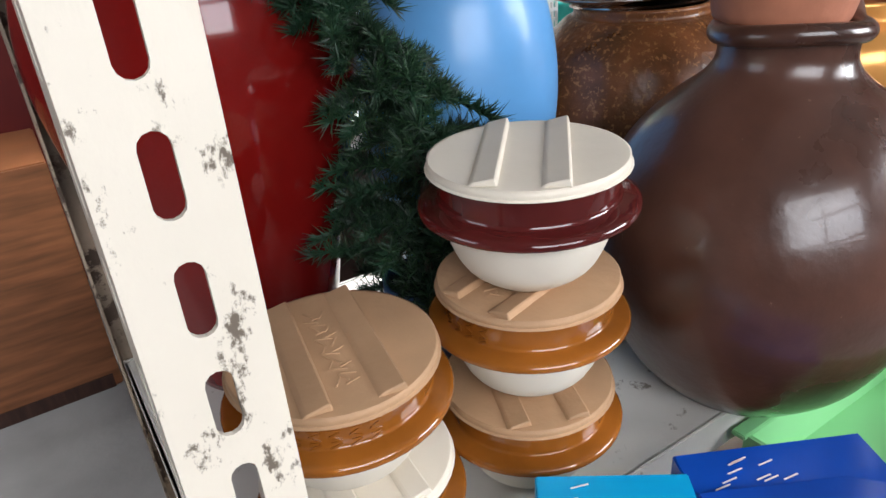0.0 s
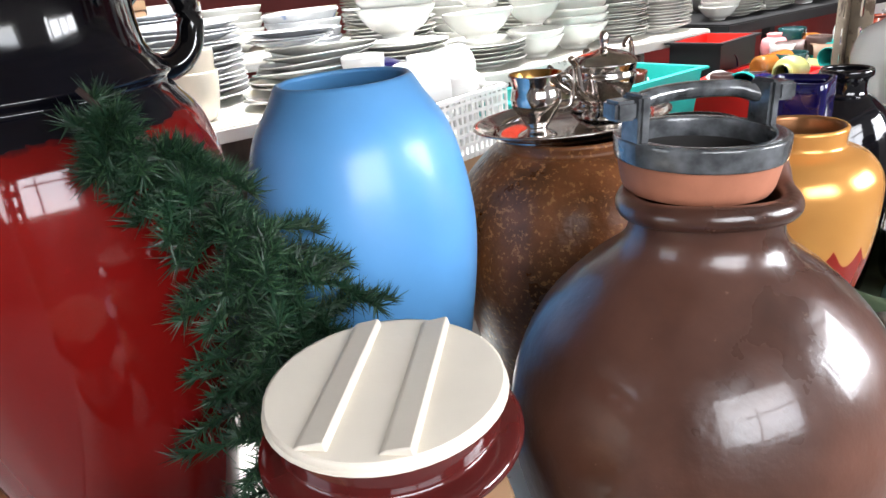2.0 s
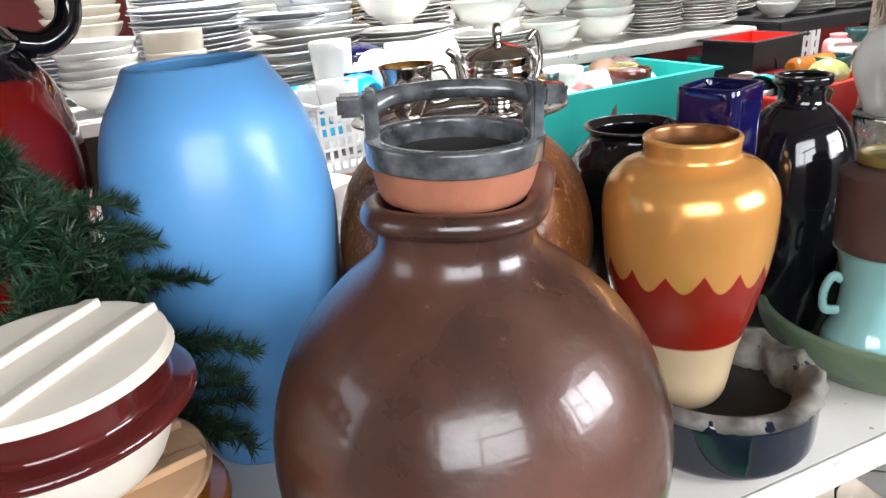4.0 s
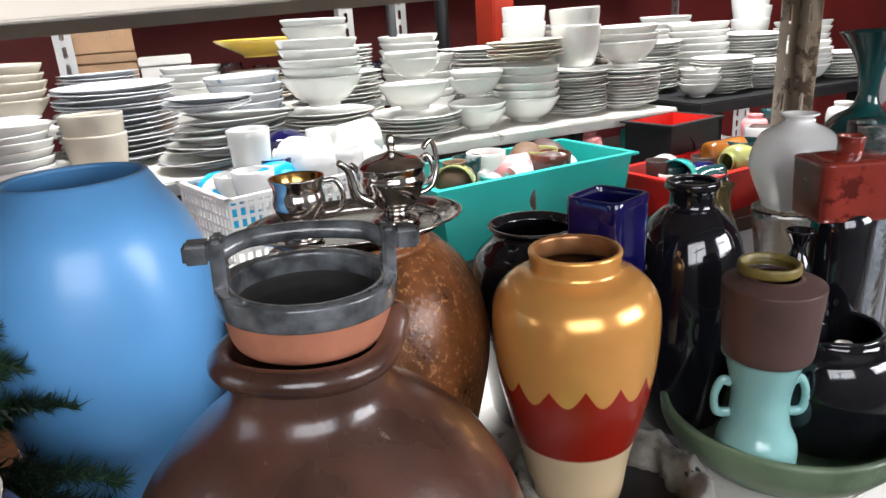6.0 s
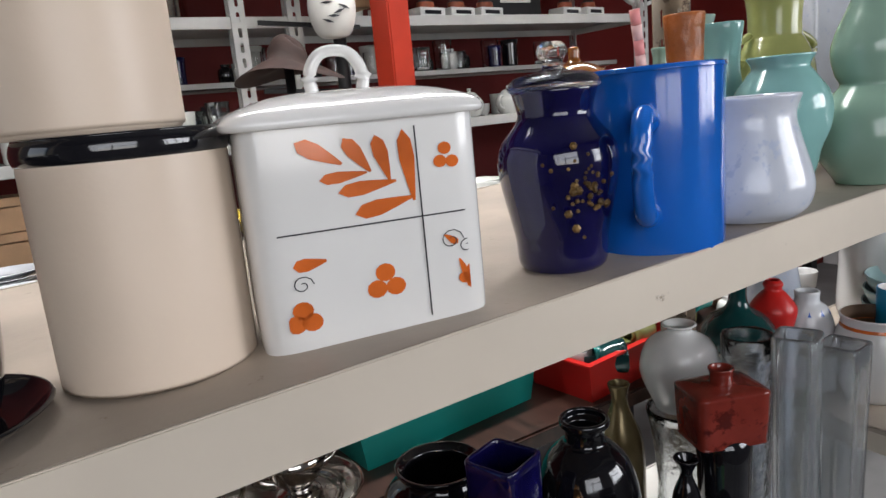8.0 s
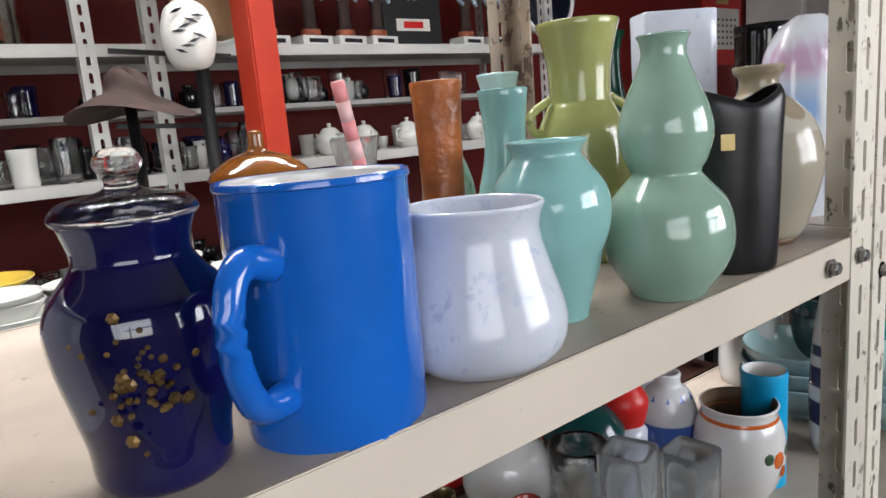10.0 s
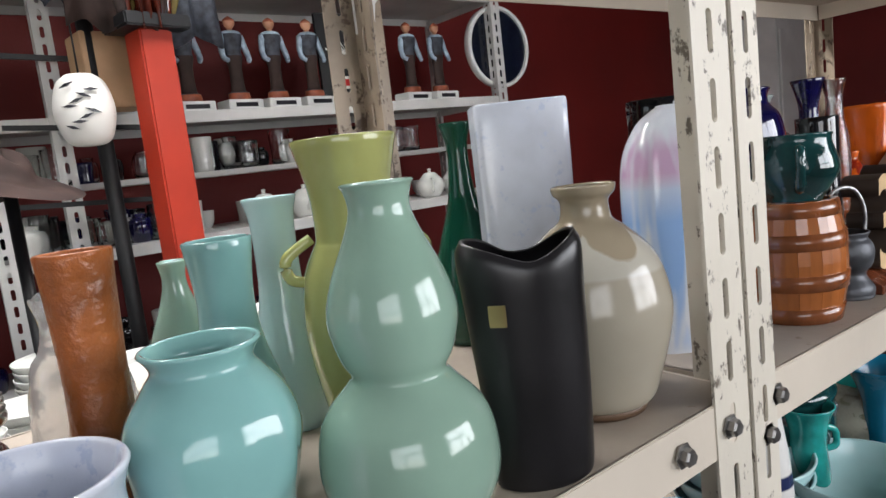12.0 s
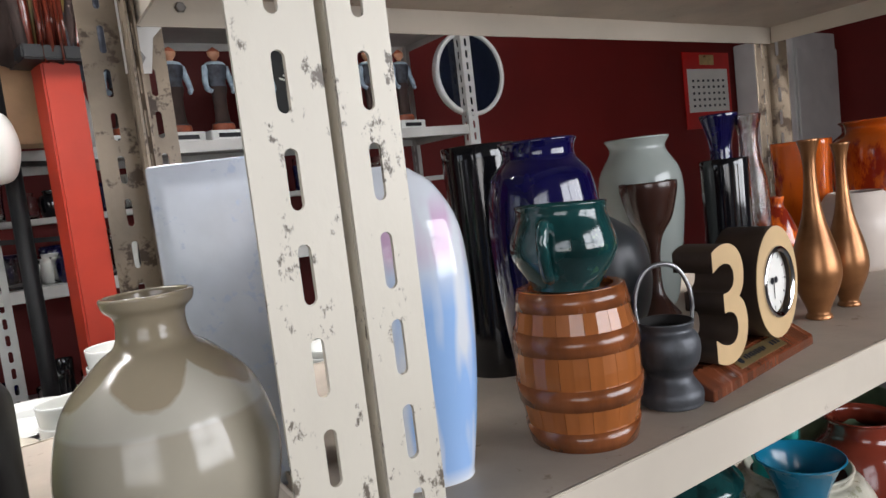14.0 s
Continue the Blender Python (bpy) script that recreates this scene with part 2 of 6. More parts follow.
M["teal_plastic"] = mat("teal_plastic", (0.015, 0.38, 0.33), 0.05, 8, 0.32)
M["red_plastic"] = mat("red_plastic", (0.55, 0.015, 0.012), 0.08, 8, 0.35)
M["redbox_in"] = mat("red_box_lining", (0.72, 0.02, 0.012), 0.06, 8, 0.5)
M["black_card"] = mat("black_card", (0.008, 0.008, 0.009), 0.2, 10, 0.5)
M["white_plastic"] = mat("white_plastic", (0.72, 0.72, 0.70), 0.05, 8, 0.35)
M["green_plastic"] = mat("light_green_plastic", (0.22, 0.55, 0.24), 0.05, 8, 0.35)
M["cyan_card"] = mat("cyan_carton", (0.0, 0.33, 0.62), 0.04, 8, 0.35)
M["blue_card"] = mat("blue_carton", (0.004, 0.06, 0.38), 0.15, 10, 0.22)
M["brown_cup"] = mat("matte_brown_clay", (0.070, 0.036, 0.030), 0.12, 20, 0.5, bump=0.05)
M["green_bowl"] = mat("mottled_green_bowl", (0.12, 0.17, 0.10), 0.3, 16, 0.4, bump=0.2)
M["red_square"] = mat("oxblood_glaze", (0.20, 0.025, 0.016), 0.3, 12, 0.18, coat=0.5, speck=((0.07, 0.008, 0.006), 0.38, 14))
M["teal_dark"] = mat("dark_teal_glaze", (0.008, 0.06, 0.06), 0.25, 12, 0.15, coat=0.4)
M["teal_blue"] = mat("teal_blue_glaze", (0.004, 0.15, 0.26), 0.12, 12, 0.25, coat=0.3)
M["turquoise"] = mat("turquoise_glaze", (0.02, 0.30, 0.27), 0.3, 20, 0.12, coat=0.5)
M["white_blue"] = mat("pale_blue_bowl", (0.42, 0.60, 0.60), 0.06, 12, 0.15, coat=0.4)
M["maroon_jar"] = mat("maroon_streaked_glaze", (0.13, 0.022, 0.012), 0.5, 10, 0.1, coat=0.6, stretch=(1, 1, 0.25))
M["red_cloth"] = mat("red_pole_paint", (0.36, 0.026, 0.009), 0.12, 6, 0.5)
M["paper"] = mat("paper", (0.75, 0.73, 0.68), 0.04, 8, 0.7)
M["pink"] = mat("pink_plastic", (0.75, 0.28, 0.28), 0.06, 8, 0.4)
M["glass"] = mat("clear_glass", (0.97, 0.98, 0.98), 0.0, 8, 0.03, trans=1.0, rvar=0.0)
M["crystal"] = mat("cut_glass", (0.95, 0.97, 0.98), 0.0, 8, 0.05, trans=1.0, bump=0.6, bscale=60, rvar=0.0)
# clear glass with a little white mixed in to stand for light passing through
M["ice"] = mat("brightened_thick_glass", (0.86, 0.89, 0.91), 0.05, 14, 0.06, trans=0.88, bump=0.25, bscale=40)
M["film"] = mat("crumpled_plastic_film", (0.8, 0.8, 0.8), 0.05, 8, 0.15, trans=0.75, bump=0.9, bscale=30)
M["pale_pink"] = mat("pale_pink_plastic", (0.80, 0.50, 0.48), 0.05, 8, 0.4)
M["shirt"] = mat("figurine_pale_blue_shirt", (0.30, 0.38, 0.46), 0.2, 60, 0.5)
M["hair"] = mat("figurine_rust_hair", (0.28, 0.07, 0.03), 0.2, 60, 0.5)
M["skin"] = mat("figurine_tan", (0.45, 0.22, 0.13), 0.1, 40, 0.5)
M["denim"] = mat("figurine_dark_cloth", (0.04, 0.045, 0.06), 0.4, 60, 0.6)
M["brown_dark"] = mat("dark_brown_cloth", (0.035, 0.018, 0.014), 0.3, 20, 0.8)
M["lime"] = mat("mossy_brown", (0.16, 0.12, 0.03), 0.3, 20, 0.4)
def lily_mat():
    m = mat("lily_painted_porcelain", (0.70, 0.73, 0.78), 0.04, 10, 0.13, coat=0.5)
    nt = m.node_tree
    b = nt.nodes["Principled BSDF"]
    src = b.inputs["Base Color"].links[0].from_socket
    tc = nt.nodes.new("ShaderNodeTexCoord")
    sep = nt.nodes.new("ShaderNodeSeparateXYZ")
    nt.links.new(tc.outputs["Object"], sep.inputs[0])
    n = nt.nodes.new("ShaderNodeTexNoise")
    mp = nt.nodes.new("ShaderNodeMapping")
    mp.inputs["Scale"].default_value = (1, 1, 0.16)
    nt.links.new(tc.outputs["Object"], mp.inputs[0])
    nt.links.new(mp.outputs[0], n.inputs["Vector"])
    n.inputs["Scale"].default_value = 55
    for colr, z0, z1, z2, z3 in (((0.30, 0.48, 0.80), 0.0, 0.01, 0.11, 0.150), ((0.60, 0.40, 0.57), 0.135, 0.148, 0.165, 0.185)):
        up = nt.nodes.new("ShaderNodeMapRange")
        up.inputs[1].default_value, up.inputs[2].default_value = z0, z1
        dn = nt.nodes.new("ShaderNodeMapRange")
        dn.inputs[1].default_value, dn.inputs[2].default_value, dn.inputs[3].default_value, dn.inputs[4].default_value = z2, z3, 1, 0
        nr = nt.nodes.new("ShaderNodeMapRange")
        nr.inputs[1].default_value, nr.inputs[2].default_value = 0.42, 0.56
        nt.links.new(sep.outputs[2], up.inputs[0])
        nt.links.new(sep.outputs[2], dn.inputs[0])
        nt.links.new(n.outputs[0], nr.inputs[0])
        a = nt.nodes.new("ShaderNodeMath")
        a.operation = "MULTIPLY"
        nt.links.new(up.outputs[0], a.inputs[0])
        nt.links.new(dn.outputs[0], a.inputs[1])
        a2 = nt.nodes.new("ShaderNodeMath")
        a2.operation = "MULTIPLY"
        nt.links.new(a.outputs[0], a2.inputs[0])
        nt.links.new(nr.outputs[0], a2.inputs[1])
        mx = nt.nodes.new("ShaderNodeMixRGB")
        mx.inputs[2].default_value = (*colr, 1)
        nt.links.new(a2.outputs[0], mx.inputs[0])
        nt.links.new(src, mx.inputs[1])
        src = mx.outputs[0]
    nt.links.new(src, b.inputs["Base Color"])
    return m


M["lily"] = lily_mat()


# ---- building helpers ----
def thing(name, x, y, z, label, category, group="", rz=0.0, rx=0.0, ry=0.0, kind="", wide=1.0, tall=1.0):
    ob = new(name)
    ob.empty_display_size = 0.02
    ob.matrix_world = pose(x, y, z, rx, ry, rz) @ Matrix.Diagonal((wide, wide, tall, 1))
    return tagged(ob, label, category, group, kind)


def mesh_of(verts, faces, mats, smooth=True, idx=None):
    me = bpy.data.meshes.new("m")
    me.from_pydata(verts, [], faces)
    for m in (mats if isinstance(mats, (list, tuple)) else [mats]):
        me.materials.append(m)
    if idx:
        me.polygons.foreach_set("material_index", idx)
    me.polygons.foreach_set("use_smooth", [smooth] * len(me.polygons))
    me.update()
    return me


def put(name, me, parent=None, label="", m=None):
    ob = new(name, me)
    if parent is not None:
        ob.parent = parent
    if m is not None:
        ob.matrix_basis = m
    if label:
        ob["label"] = label
    return ob


def part(name, bm, material, parent, label="", smooth=False, m=None):
    me = bpy.data.meshes.new(name)
    bm.to_mesh(me)
    bm.free()
    me.materials.append(material)
    me.polygons.foreach_set("use_smooth", [smooth] * len(me.polygons))
    return put(name, me, parent, label, m)


def curve_pts(pts, n=5):
    """A smooth line through points; a point given twice is a sharp corner."""
    runs, run = [], [pts[0]]
    for p in pts[1:]:
        if p == run[-1]:
            runs.append(run)
            run = [p]
        else:
            run.append(p)
    runs.append(run)
    out = []
    for run in runs:
        if len(run) < 3:
            seg = list(run)
        else:
            seg = []
            q = [run[0], *run, run[-1]]
            for i in range(1, len(q) - 2):
                p0, p1, p2, p3 = (np.array(v, float) for v in q[i - 1:i + 3])
                for k in range(n):
                    t = k / n
                    v = 0.5 * (2 * p1 + (p2 - p0) * t + (2 * p0 - 5 * p1 + 4 * p2 - p3) * t * t + (3 * p1 - p0 - 3 * p2 + p3) * t ** 3)
                    seg.append(tuple(v))
            seg.append(tuple(run[-1]))
        if out and np.allclose(out[-1], seg[0]):
            seg = seg[1:]
        out += seg
    return out


def lathe_data(line, seg=48, sx=1.0, sy=1.0, power=2.0, wob=0.0):
    """Turns a line of (r, z) round z; power over 2 squares the section."""
    verts, faces = [], []
    n = len(line)
    for i in range(seg):
        a = 2 * math.pi * i / seg
        c, s = math.cos(a), math.sin(a)
        k = (abs(c) ** power + abs(s) ** power) ** (-1 / power)
        for r, z in line:
            rr = max(r, 1e-5) * k
            w = 1 + wob * math.sin(3 * a + z * 40) if wob else 1
            verts.append((rr * c * sx * w, rr * s * sy * w, z))
    for i in range(seg):
        j = (i + 1) % seg
        for k in range(n - 1):
            faces.append((i * n + k, j * n + k, j * n + k + 1, i * n + k + 1))
    return verts, faces


def hollow(outer, th=0.004, n=5):
    """Outer line from the foot's middle to the rim, then the inside back down."""
    o = curve_pts(outer, n)
    z0 = o[0][1]
    top = o[-1]
    inner = [(max(r - th, 0.0), z) for r, z in o if z > z0 + th * 1.5 and r > th]
    inner = inner[::-1]
    rim = [(top[0] - th * 0.25, top[1] + th * 0.35), (top[0] - th * 0.75, top[1] + th * 0.35)]
    full = [(0.0, z0)] + [p for p in o if p[0] > 1e-4] + rim + inner + [(0.0, z0 + th * 1.5)]
    return full, len([p for p in o if p[0] > 1e-4]) + 2


def vessel_mesh(outer, material, th=0.004, seg=48, inside=None, n=5, **kw):
    line, cut = hollow(outer, th, n)
    v, f = lathe_data(line, seg, **kw)
    idx = None
    mats = [material]
    if inside:
        mats.append(inside)
        per = len(line) - 1
        idx = [1 if (k % per) >= cut else 0 for k in range(len(f))]
    return mesh_of(v, f, mats, True, idx)


def vessel(name, x, y, z, outer, material, label, category="vase", th=0.004, seg=48, inside=None, group="", rz=0.0, rx=0.0, ry=0.0, n=5, wide=1.0, tall=1.0, **kw):
    outer = [(r * wide, h * tall) for r, h in outer]
    ob = put(name, vessel_mesh(outer, material, th, seg, inside, n, **kw), None, "", pose(x, y, z, rx, ry, rz))
    return tagged(ob, label, category, group)


def solid_lathe(line, material, seg=32, n=5, **kw):
    v, f = lathe_data(curve_pts(line, n), seg, **kw)
    return mesh_of(v, f, material)


def box_bm(sx, sy, sz, x=0.0, y=0.0, z=0.0, bevel=0.0, bm=None):
    """A box whose base's middle is at x, y, z."""
    made = bm or bmesh.new()
    r = bmesh.ops.create_cube(made, size=1.0, matrix=Matrix.Translation((x, y, z + sz / 2)) @ Matrix.Diagonal((sx, sy, sz, 1)))
    if bevel:
        edges = list({e for v in r["verts"] for e in v.link_edges})
        bmesh.ops.bevel(made, geom=edges, offset=bevel, segments=2, affect="EDGES")
    return made


def tube_mesh(path, radius, material, seg=10, n=6, flat=1.0, closed=False):
    """A round bar along a smooth path; radius may be a list, one for each point."""
    rad = radius if isinstance(radius, (list, tuple)) else [radius] * len(path)
    pts4 = curve_pts([(*p, r) for p, r in zip(path, rad)], n)
    P3 = [Vector(p[:3]) for p in pts4]
    verts, faces = [], []
    up = Vector((0, 0, 1))
    for i, p in enumerate(P3):
        d = (P3[min(i + 1, len(P3) - 1)] - P3[max(i - 1, 0)]).normalized()
        s = d.cross(up)
        if s.length < 0.05:
            s = d.cross(Vector((0, 1, 0)))
        s.normalize()
        u = s.cross(d).normalized()
        for k in range(seg):
            a = 2 * math.pi * k / seg
            verts.append(tuple(p + (s * math.cos(a) * flat + u * math.sin(a)) * pts4[i][3]))
    for i in range(len(P3) - 1):
        for k in range(seg):
            k2 = (k + 1) % seg
            faces.append((i * seg + k, i * seg + k2, (i + 1) * seg + k2, (i + 1) * seg + k))
    faces.append(tuple(range(seg))[::-1])
    faces.append(tuple((len(P3) - 1) * seg + k for k in range(seg)))
    return mesh_of(verts, faces, material)


# ---- the room ----
def slab(name, x0, x1, y0, y1, z0, z1, material, label, category):
    ob = part(name, box_bm(x1 - x0, y1 - y0, z1 - z0, (x0 + x1) / 2, (y0 + y1) / 2, z0), material, None)
    return tagged(ob, label, category, kind="structure")


slab("floor", -2.5, 6.0, -2.7, 2.7, -0.1, 0.0, M["concrete"], "grey concrete shop floor, worn and dusty", "floor")
slab("ceiling", -2.5, 6.0, -2.7, 2.7, 2.85, 2.95, M["ceiling"], "dull grey ceiling of the shop", "ceiling")
slab("wall_back", -2.5, 6.0, 2.5, 2.7, 0.0, 2.85, M["wall_red"], "dark red painted back wall of the shop", "wall")
slab("wall_right", 5.8, 6.0, -1.4, 2.5, 0.0, 2.85, M["wall_red"], "dark red painted end wall", "wall")
for x0, x1, z0, z1 in ((-2.5, -0.75, 0, 2.85), (0.65, 1.6, 0, 2.85), (3.1, 6.0, 0, 2.85), (-0.75, 0.65, 0, 1.2), (1.6, 3.1, 0, 1.2), (-0.75, 0.65, 2.1, 2.85), (1.6, 3.1, 2.1, 2.85)):
    slab("wall_front", x0, x1, -1.6, -1.4, z0, z1, M["wall_grey"], "plain grey wall with shop windows", "wall")
# the opening in this unseen wall is added for the side fill
for y0, y1, z0, z1 in ((-1.4, 0.2, 0, 2.85), (1.6, 2.5, 0, 2.85), (0.2, 1.6, 0, 0.95), (0.2, 1.6, 2.55, 2.85)):
    slab("wall_left", -2.5, -2.3, y0, y1, z0, z1, M["wall_grey"], "plain grey side wall with an opening added for fill light", "wall")


# unseen fixture, added to hold the lamp over the plates
tf = thing("added_plate_light", 1.25, 0.98, 2.72, "unseen hooded ceiling light added to brighten the plates", "ceiling light")
part("housing", box_bm(2.3, 0.18, 0.05, 0, 0, 0.08, 0.006), M["white_steel"], tf)
# deep side flaps added to block this lamp from the far rack
for sy in (-1, 1):
    part("reflector", box_bm(2.3, 0.004, 0.30, 0, 0, -0.30), M["white_steel"], tf, "", False, pose(0, sy * 0.088, 0.085, sy * 4, 0, 0))
for sx in (-1.1, 1.1):
    part("hanger", box_bm(0.03, 0.1, 0.09, sx, 0, 0.0, 0.002), M["white_steel"], tf)
# window bars are added out of view to break up reflections on the glazes
for x0, x1 in ((-0.75, 0.65), (1.6, 3.1)):
    wf = thing("window_1" if x0 < 0 else "window_2", (x0 + x1) / 2, -1.235, 1.2, "unseen shop window with white bars added to split reflections", "window", kind="structure")
    n = 2 if x0 < 0 else 3
    for k in range(n + 1):
        part("mullion", box_bm(0.035, 0.03, 0.9, x0 + (x1 - x0) * k / n - (x0 + x1) / 2, 0, 0), M["white_steel"], wf)
    for zz in (0.0, 0.42, 0.86):
        part("transom", box_bm(x1 - x0, 0.025, 0.035, 0, 0, zz), M["white_steel"], wf)


# ---- slotted steel posts and shelves ----
def slotted_leg(bm, h, w, th, pitch, sw, sl, m, start=0.0):
    """A flat steel strip with round-ended slots up its middle, in x (0..w), y (0..th), z."""
    def prism(poly):
        lo = [bm.verts.new(m @ Vector((x, 0, z))) for x, z in poly]
        hi = [bm.verts.new(m @ Vector((x, th, z))) for x, z in poly]
        bm.faces.new(lo)
        bm.faces.new(hi[::-1])
        for i in range(len(poly)):
            j = (i + 1) % len(poly)
            bm.faces.new((lo[j], lo[i], hi[i], hi[j]))
    a, b = (w - sw) / 2, (w + sw) / 2
    prism([(0, 0), (a, 0), (a, h), (0, h)])
    prism([(b, 0), (w, 0), (w, h), (b, h)])
    z = start
    r = sw / 2
    arc = [math.pi * k / 6 for k in range(7)]
    while z < h:
        lo, hi = z + sl, min(z + pitch, h)
        poly = [(w / 2 - r * math.cos(t), lo - r + r * math.sin(t)) for t in arc]
        poly += [(w / 2 + r * math.cos(t), hi + r - r * math.sin(t)) for t in arc]
        prism(poly)
        z += pitch


def post(x, y, z0, z1, sx, sy, material, label, group, w=0.04, pitch=0.04, slot=0.0095, length=0.0265, start=0.0255):
    """An angle post: one leg in the front plane running sx from its corner, the other running sy in depth."""
    ob = thing("slotted_post", x, y, z0, label, "rack post", group)
    bm = bmesh.new()
    slotted_leg(bm, z1 - z0, w, 0.0022, pitch, slot, length, Matrix.Diagonal((sx, 1, 1, 1)), start)
    part("front_leg", bm, material, ob)
    bm = bmesh.new()
    turn = Matrix(((0, sx, 0, 0), (sy, 0, 0, 0), (0, 0, 1, 0), (0, 0, 0, 1)))
    slotted_leg(bm, z1 - z0, w - 0.0032, 0.0022, pitch, slot, length, Matrix.Translation((0, sy * 0.003 if sy > 0 else 0, 0)) @ turn, start)
    part("side_leg", bm, material, ob)
    return ob


def shelf(x0, x1, y0, y1, top, lip, material, board, label, bolts=(), back=True, slope=0.0, skew=0.0):
    ob = thing("shelf", (x0 + x1) / 2, y0, top, label, "shelf", "rack shelves", skew, 0.0, slope)
    w, d = x1 - x0, y1 - y0
    part("shelf_deck", box_bm(w, d - 0.006, 0.006, 0, d / 2, -0.006), board, ob)
    part("front_lip", box_bm(w, 0.0025, lip, 0, 0.0, -lip + 0.0005, 0.0008), material, ob)
    part("lip_return", box_bm(w, 0.012, 0.002, 0, 0.0075, -lip), material, ob)
    if back:
        part("back_lip", box_bm(w, 0.0025, lip, 0, d, -lip + 0.0005), material, ob)
    for sx in (-1, 1):
        part("end_lip", box_bm(0.0025, d - 0.01, min(lip, 0.035), sx * (w / 2 - 0.002), d / 2, -min(lip, 0.035)), material, ob)
    for bx, bz in bolts:
        v, f = lathe_data([(0, 0.006), (0.0045, 0.006), (0.0058, 0.0045), (0.0058, 0.0), (0.0085, 0.0), (0.0085, -0.0012), (0, -0.0012)], 6)
        put("bolt", mesh_of(v, f, M["bolt"], False), ob, "steel hexagon bolt", pose(bx - (x0 + x1) / 2, -0.004, bz - top, 90, 0, 0))
    return ob


POST = "worn cream slotted steel angle post, chipped paint"
F = 0.195
SLIM = dict(pitch=0.0425, slot=0.0064, length=0.0275, start=0.0352)
RUSTY_SHADED = "brown-stained slotted steel angle post at the rack's back, shade painted in"
post(0.008, F - 0.004, 0, 2.0, 1, 1, M["cream_paint"], POST, "rack posts")
post(1.332, F - 0.004, 0, 2.0, -1, 1, M["cream_paint"], POST, "rack posts", 0.04, **SLIM)
post(1.338, F - 0.004, 0, 2.0, 1, 1, M["cream_paint"], POST, "rack posts", 0.031, **SLIM)
post(2.46, F - 0.004, 0, 2.0, -1, 1, M["cream_paint"], POST, "rack posts", 0.04, **SLIM)
# back posts: rust stain and the shade there share one dark colour
post(0.008, 0.64, 0, 2.0, 1, -1, M["rusty_shaded_paint"], RUSTY_SHADED, "rack posts", 0.04, **SLIM)
post(1.332, 0.64, 0, 2.0, -1, -1, M["rusty_shaded_paint"], RUSTY_SHADED, "rack posts", 0.04, **SLIM)
post(1.338, 0.64, 0, 2.0, 1, -1, M["rusty_shaded_paint"], RUSTY_SHADED, "rack posts", 0.031, **SLIM)
post(2.46, 0.64, 0, 2.0, -1, -1, M["rusty_shaded_paint"], RUSTY_SHADED, "rack posts", 0.04, **SLIM)
S1, S2B, S3, SL = 0.727, 1.256, 1.668, 0.875


def deck(x):
    """Height of the slightly sloping middle shelf of the first bay."""
    return 1.229 + (x - 0.5) * 0.034


shelf(0.012, 1.329, 0.238, 0.632, S1, 0.035, M["white_board"], M["white_board"], "white shelf board, dusty, full of jars")
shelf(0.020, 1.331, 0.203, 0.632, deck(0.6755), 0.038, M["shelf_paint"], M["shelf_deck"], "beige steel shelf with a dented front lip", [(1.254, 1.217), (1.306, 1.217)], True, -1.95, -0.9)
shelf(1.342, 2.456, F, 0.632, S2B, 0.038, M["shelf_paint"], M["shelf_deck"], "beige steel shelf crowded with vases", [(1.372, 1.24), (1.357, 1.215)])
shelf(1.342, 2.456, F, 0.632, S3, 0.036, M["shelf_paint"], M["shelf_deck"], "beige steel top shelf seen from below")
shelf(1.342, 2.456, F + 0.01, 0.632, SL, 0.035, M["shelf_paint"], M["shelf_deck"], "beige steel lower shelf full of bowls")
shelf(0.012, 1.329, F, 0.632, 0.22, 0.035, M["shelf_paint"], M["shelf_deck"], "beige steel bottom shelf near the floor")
gs = thing("gusset_plate", 1.328, 0.634, S3 - 0.006, "pale rounded steel gusset plate bolted to a post", "bracket")
bm = bmesh.new()
slip = [(0, 0), (0.075, 0), (0.075, -0.018), (0.045, -0.024), (0.03, -0.04), (0.024, -0.075), (0, -0.075)]
fr = [bm.verts.new((a, 0, b)) for a, b in slip]
bk_ = [bm.verts.new((a, 0.002, b)) for a, b in slip]
bm.faces.new(fr)
bm.faces.new(bk_[::-1])
for i in range(len(slip)):
    j = (i + 1) % len(slip)
    bm.faces.new((fr[j], fr[i], bk_[i], bk_[j]))
part("plate", bm, M["white_steel"], gs)
for a, b in ((0.06, -0.01), (0.012, -0.06), (0.012, -0.012)):
    v, f = lathe_data([(0, 0.005), (0.0045, 0.005), (0.0055, 0.004), (0.0055, 0.0), (0.008, 0.0), (0.008, -0.001), (0, -0.001)], 6)
    put("bolt", mesh_of(v, f, M["bolt"], False), gs, "steel bolt", pose(a, -0.002, b, 90, 0, 0))


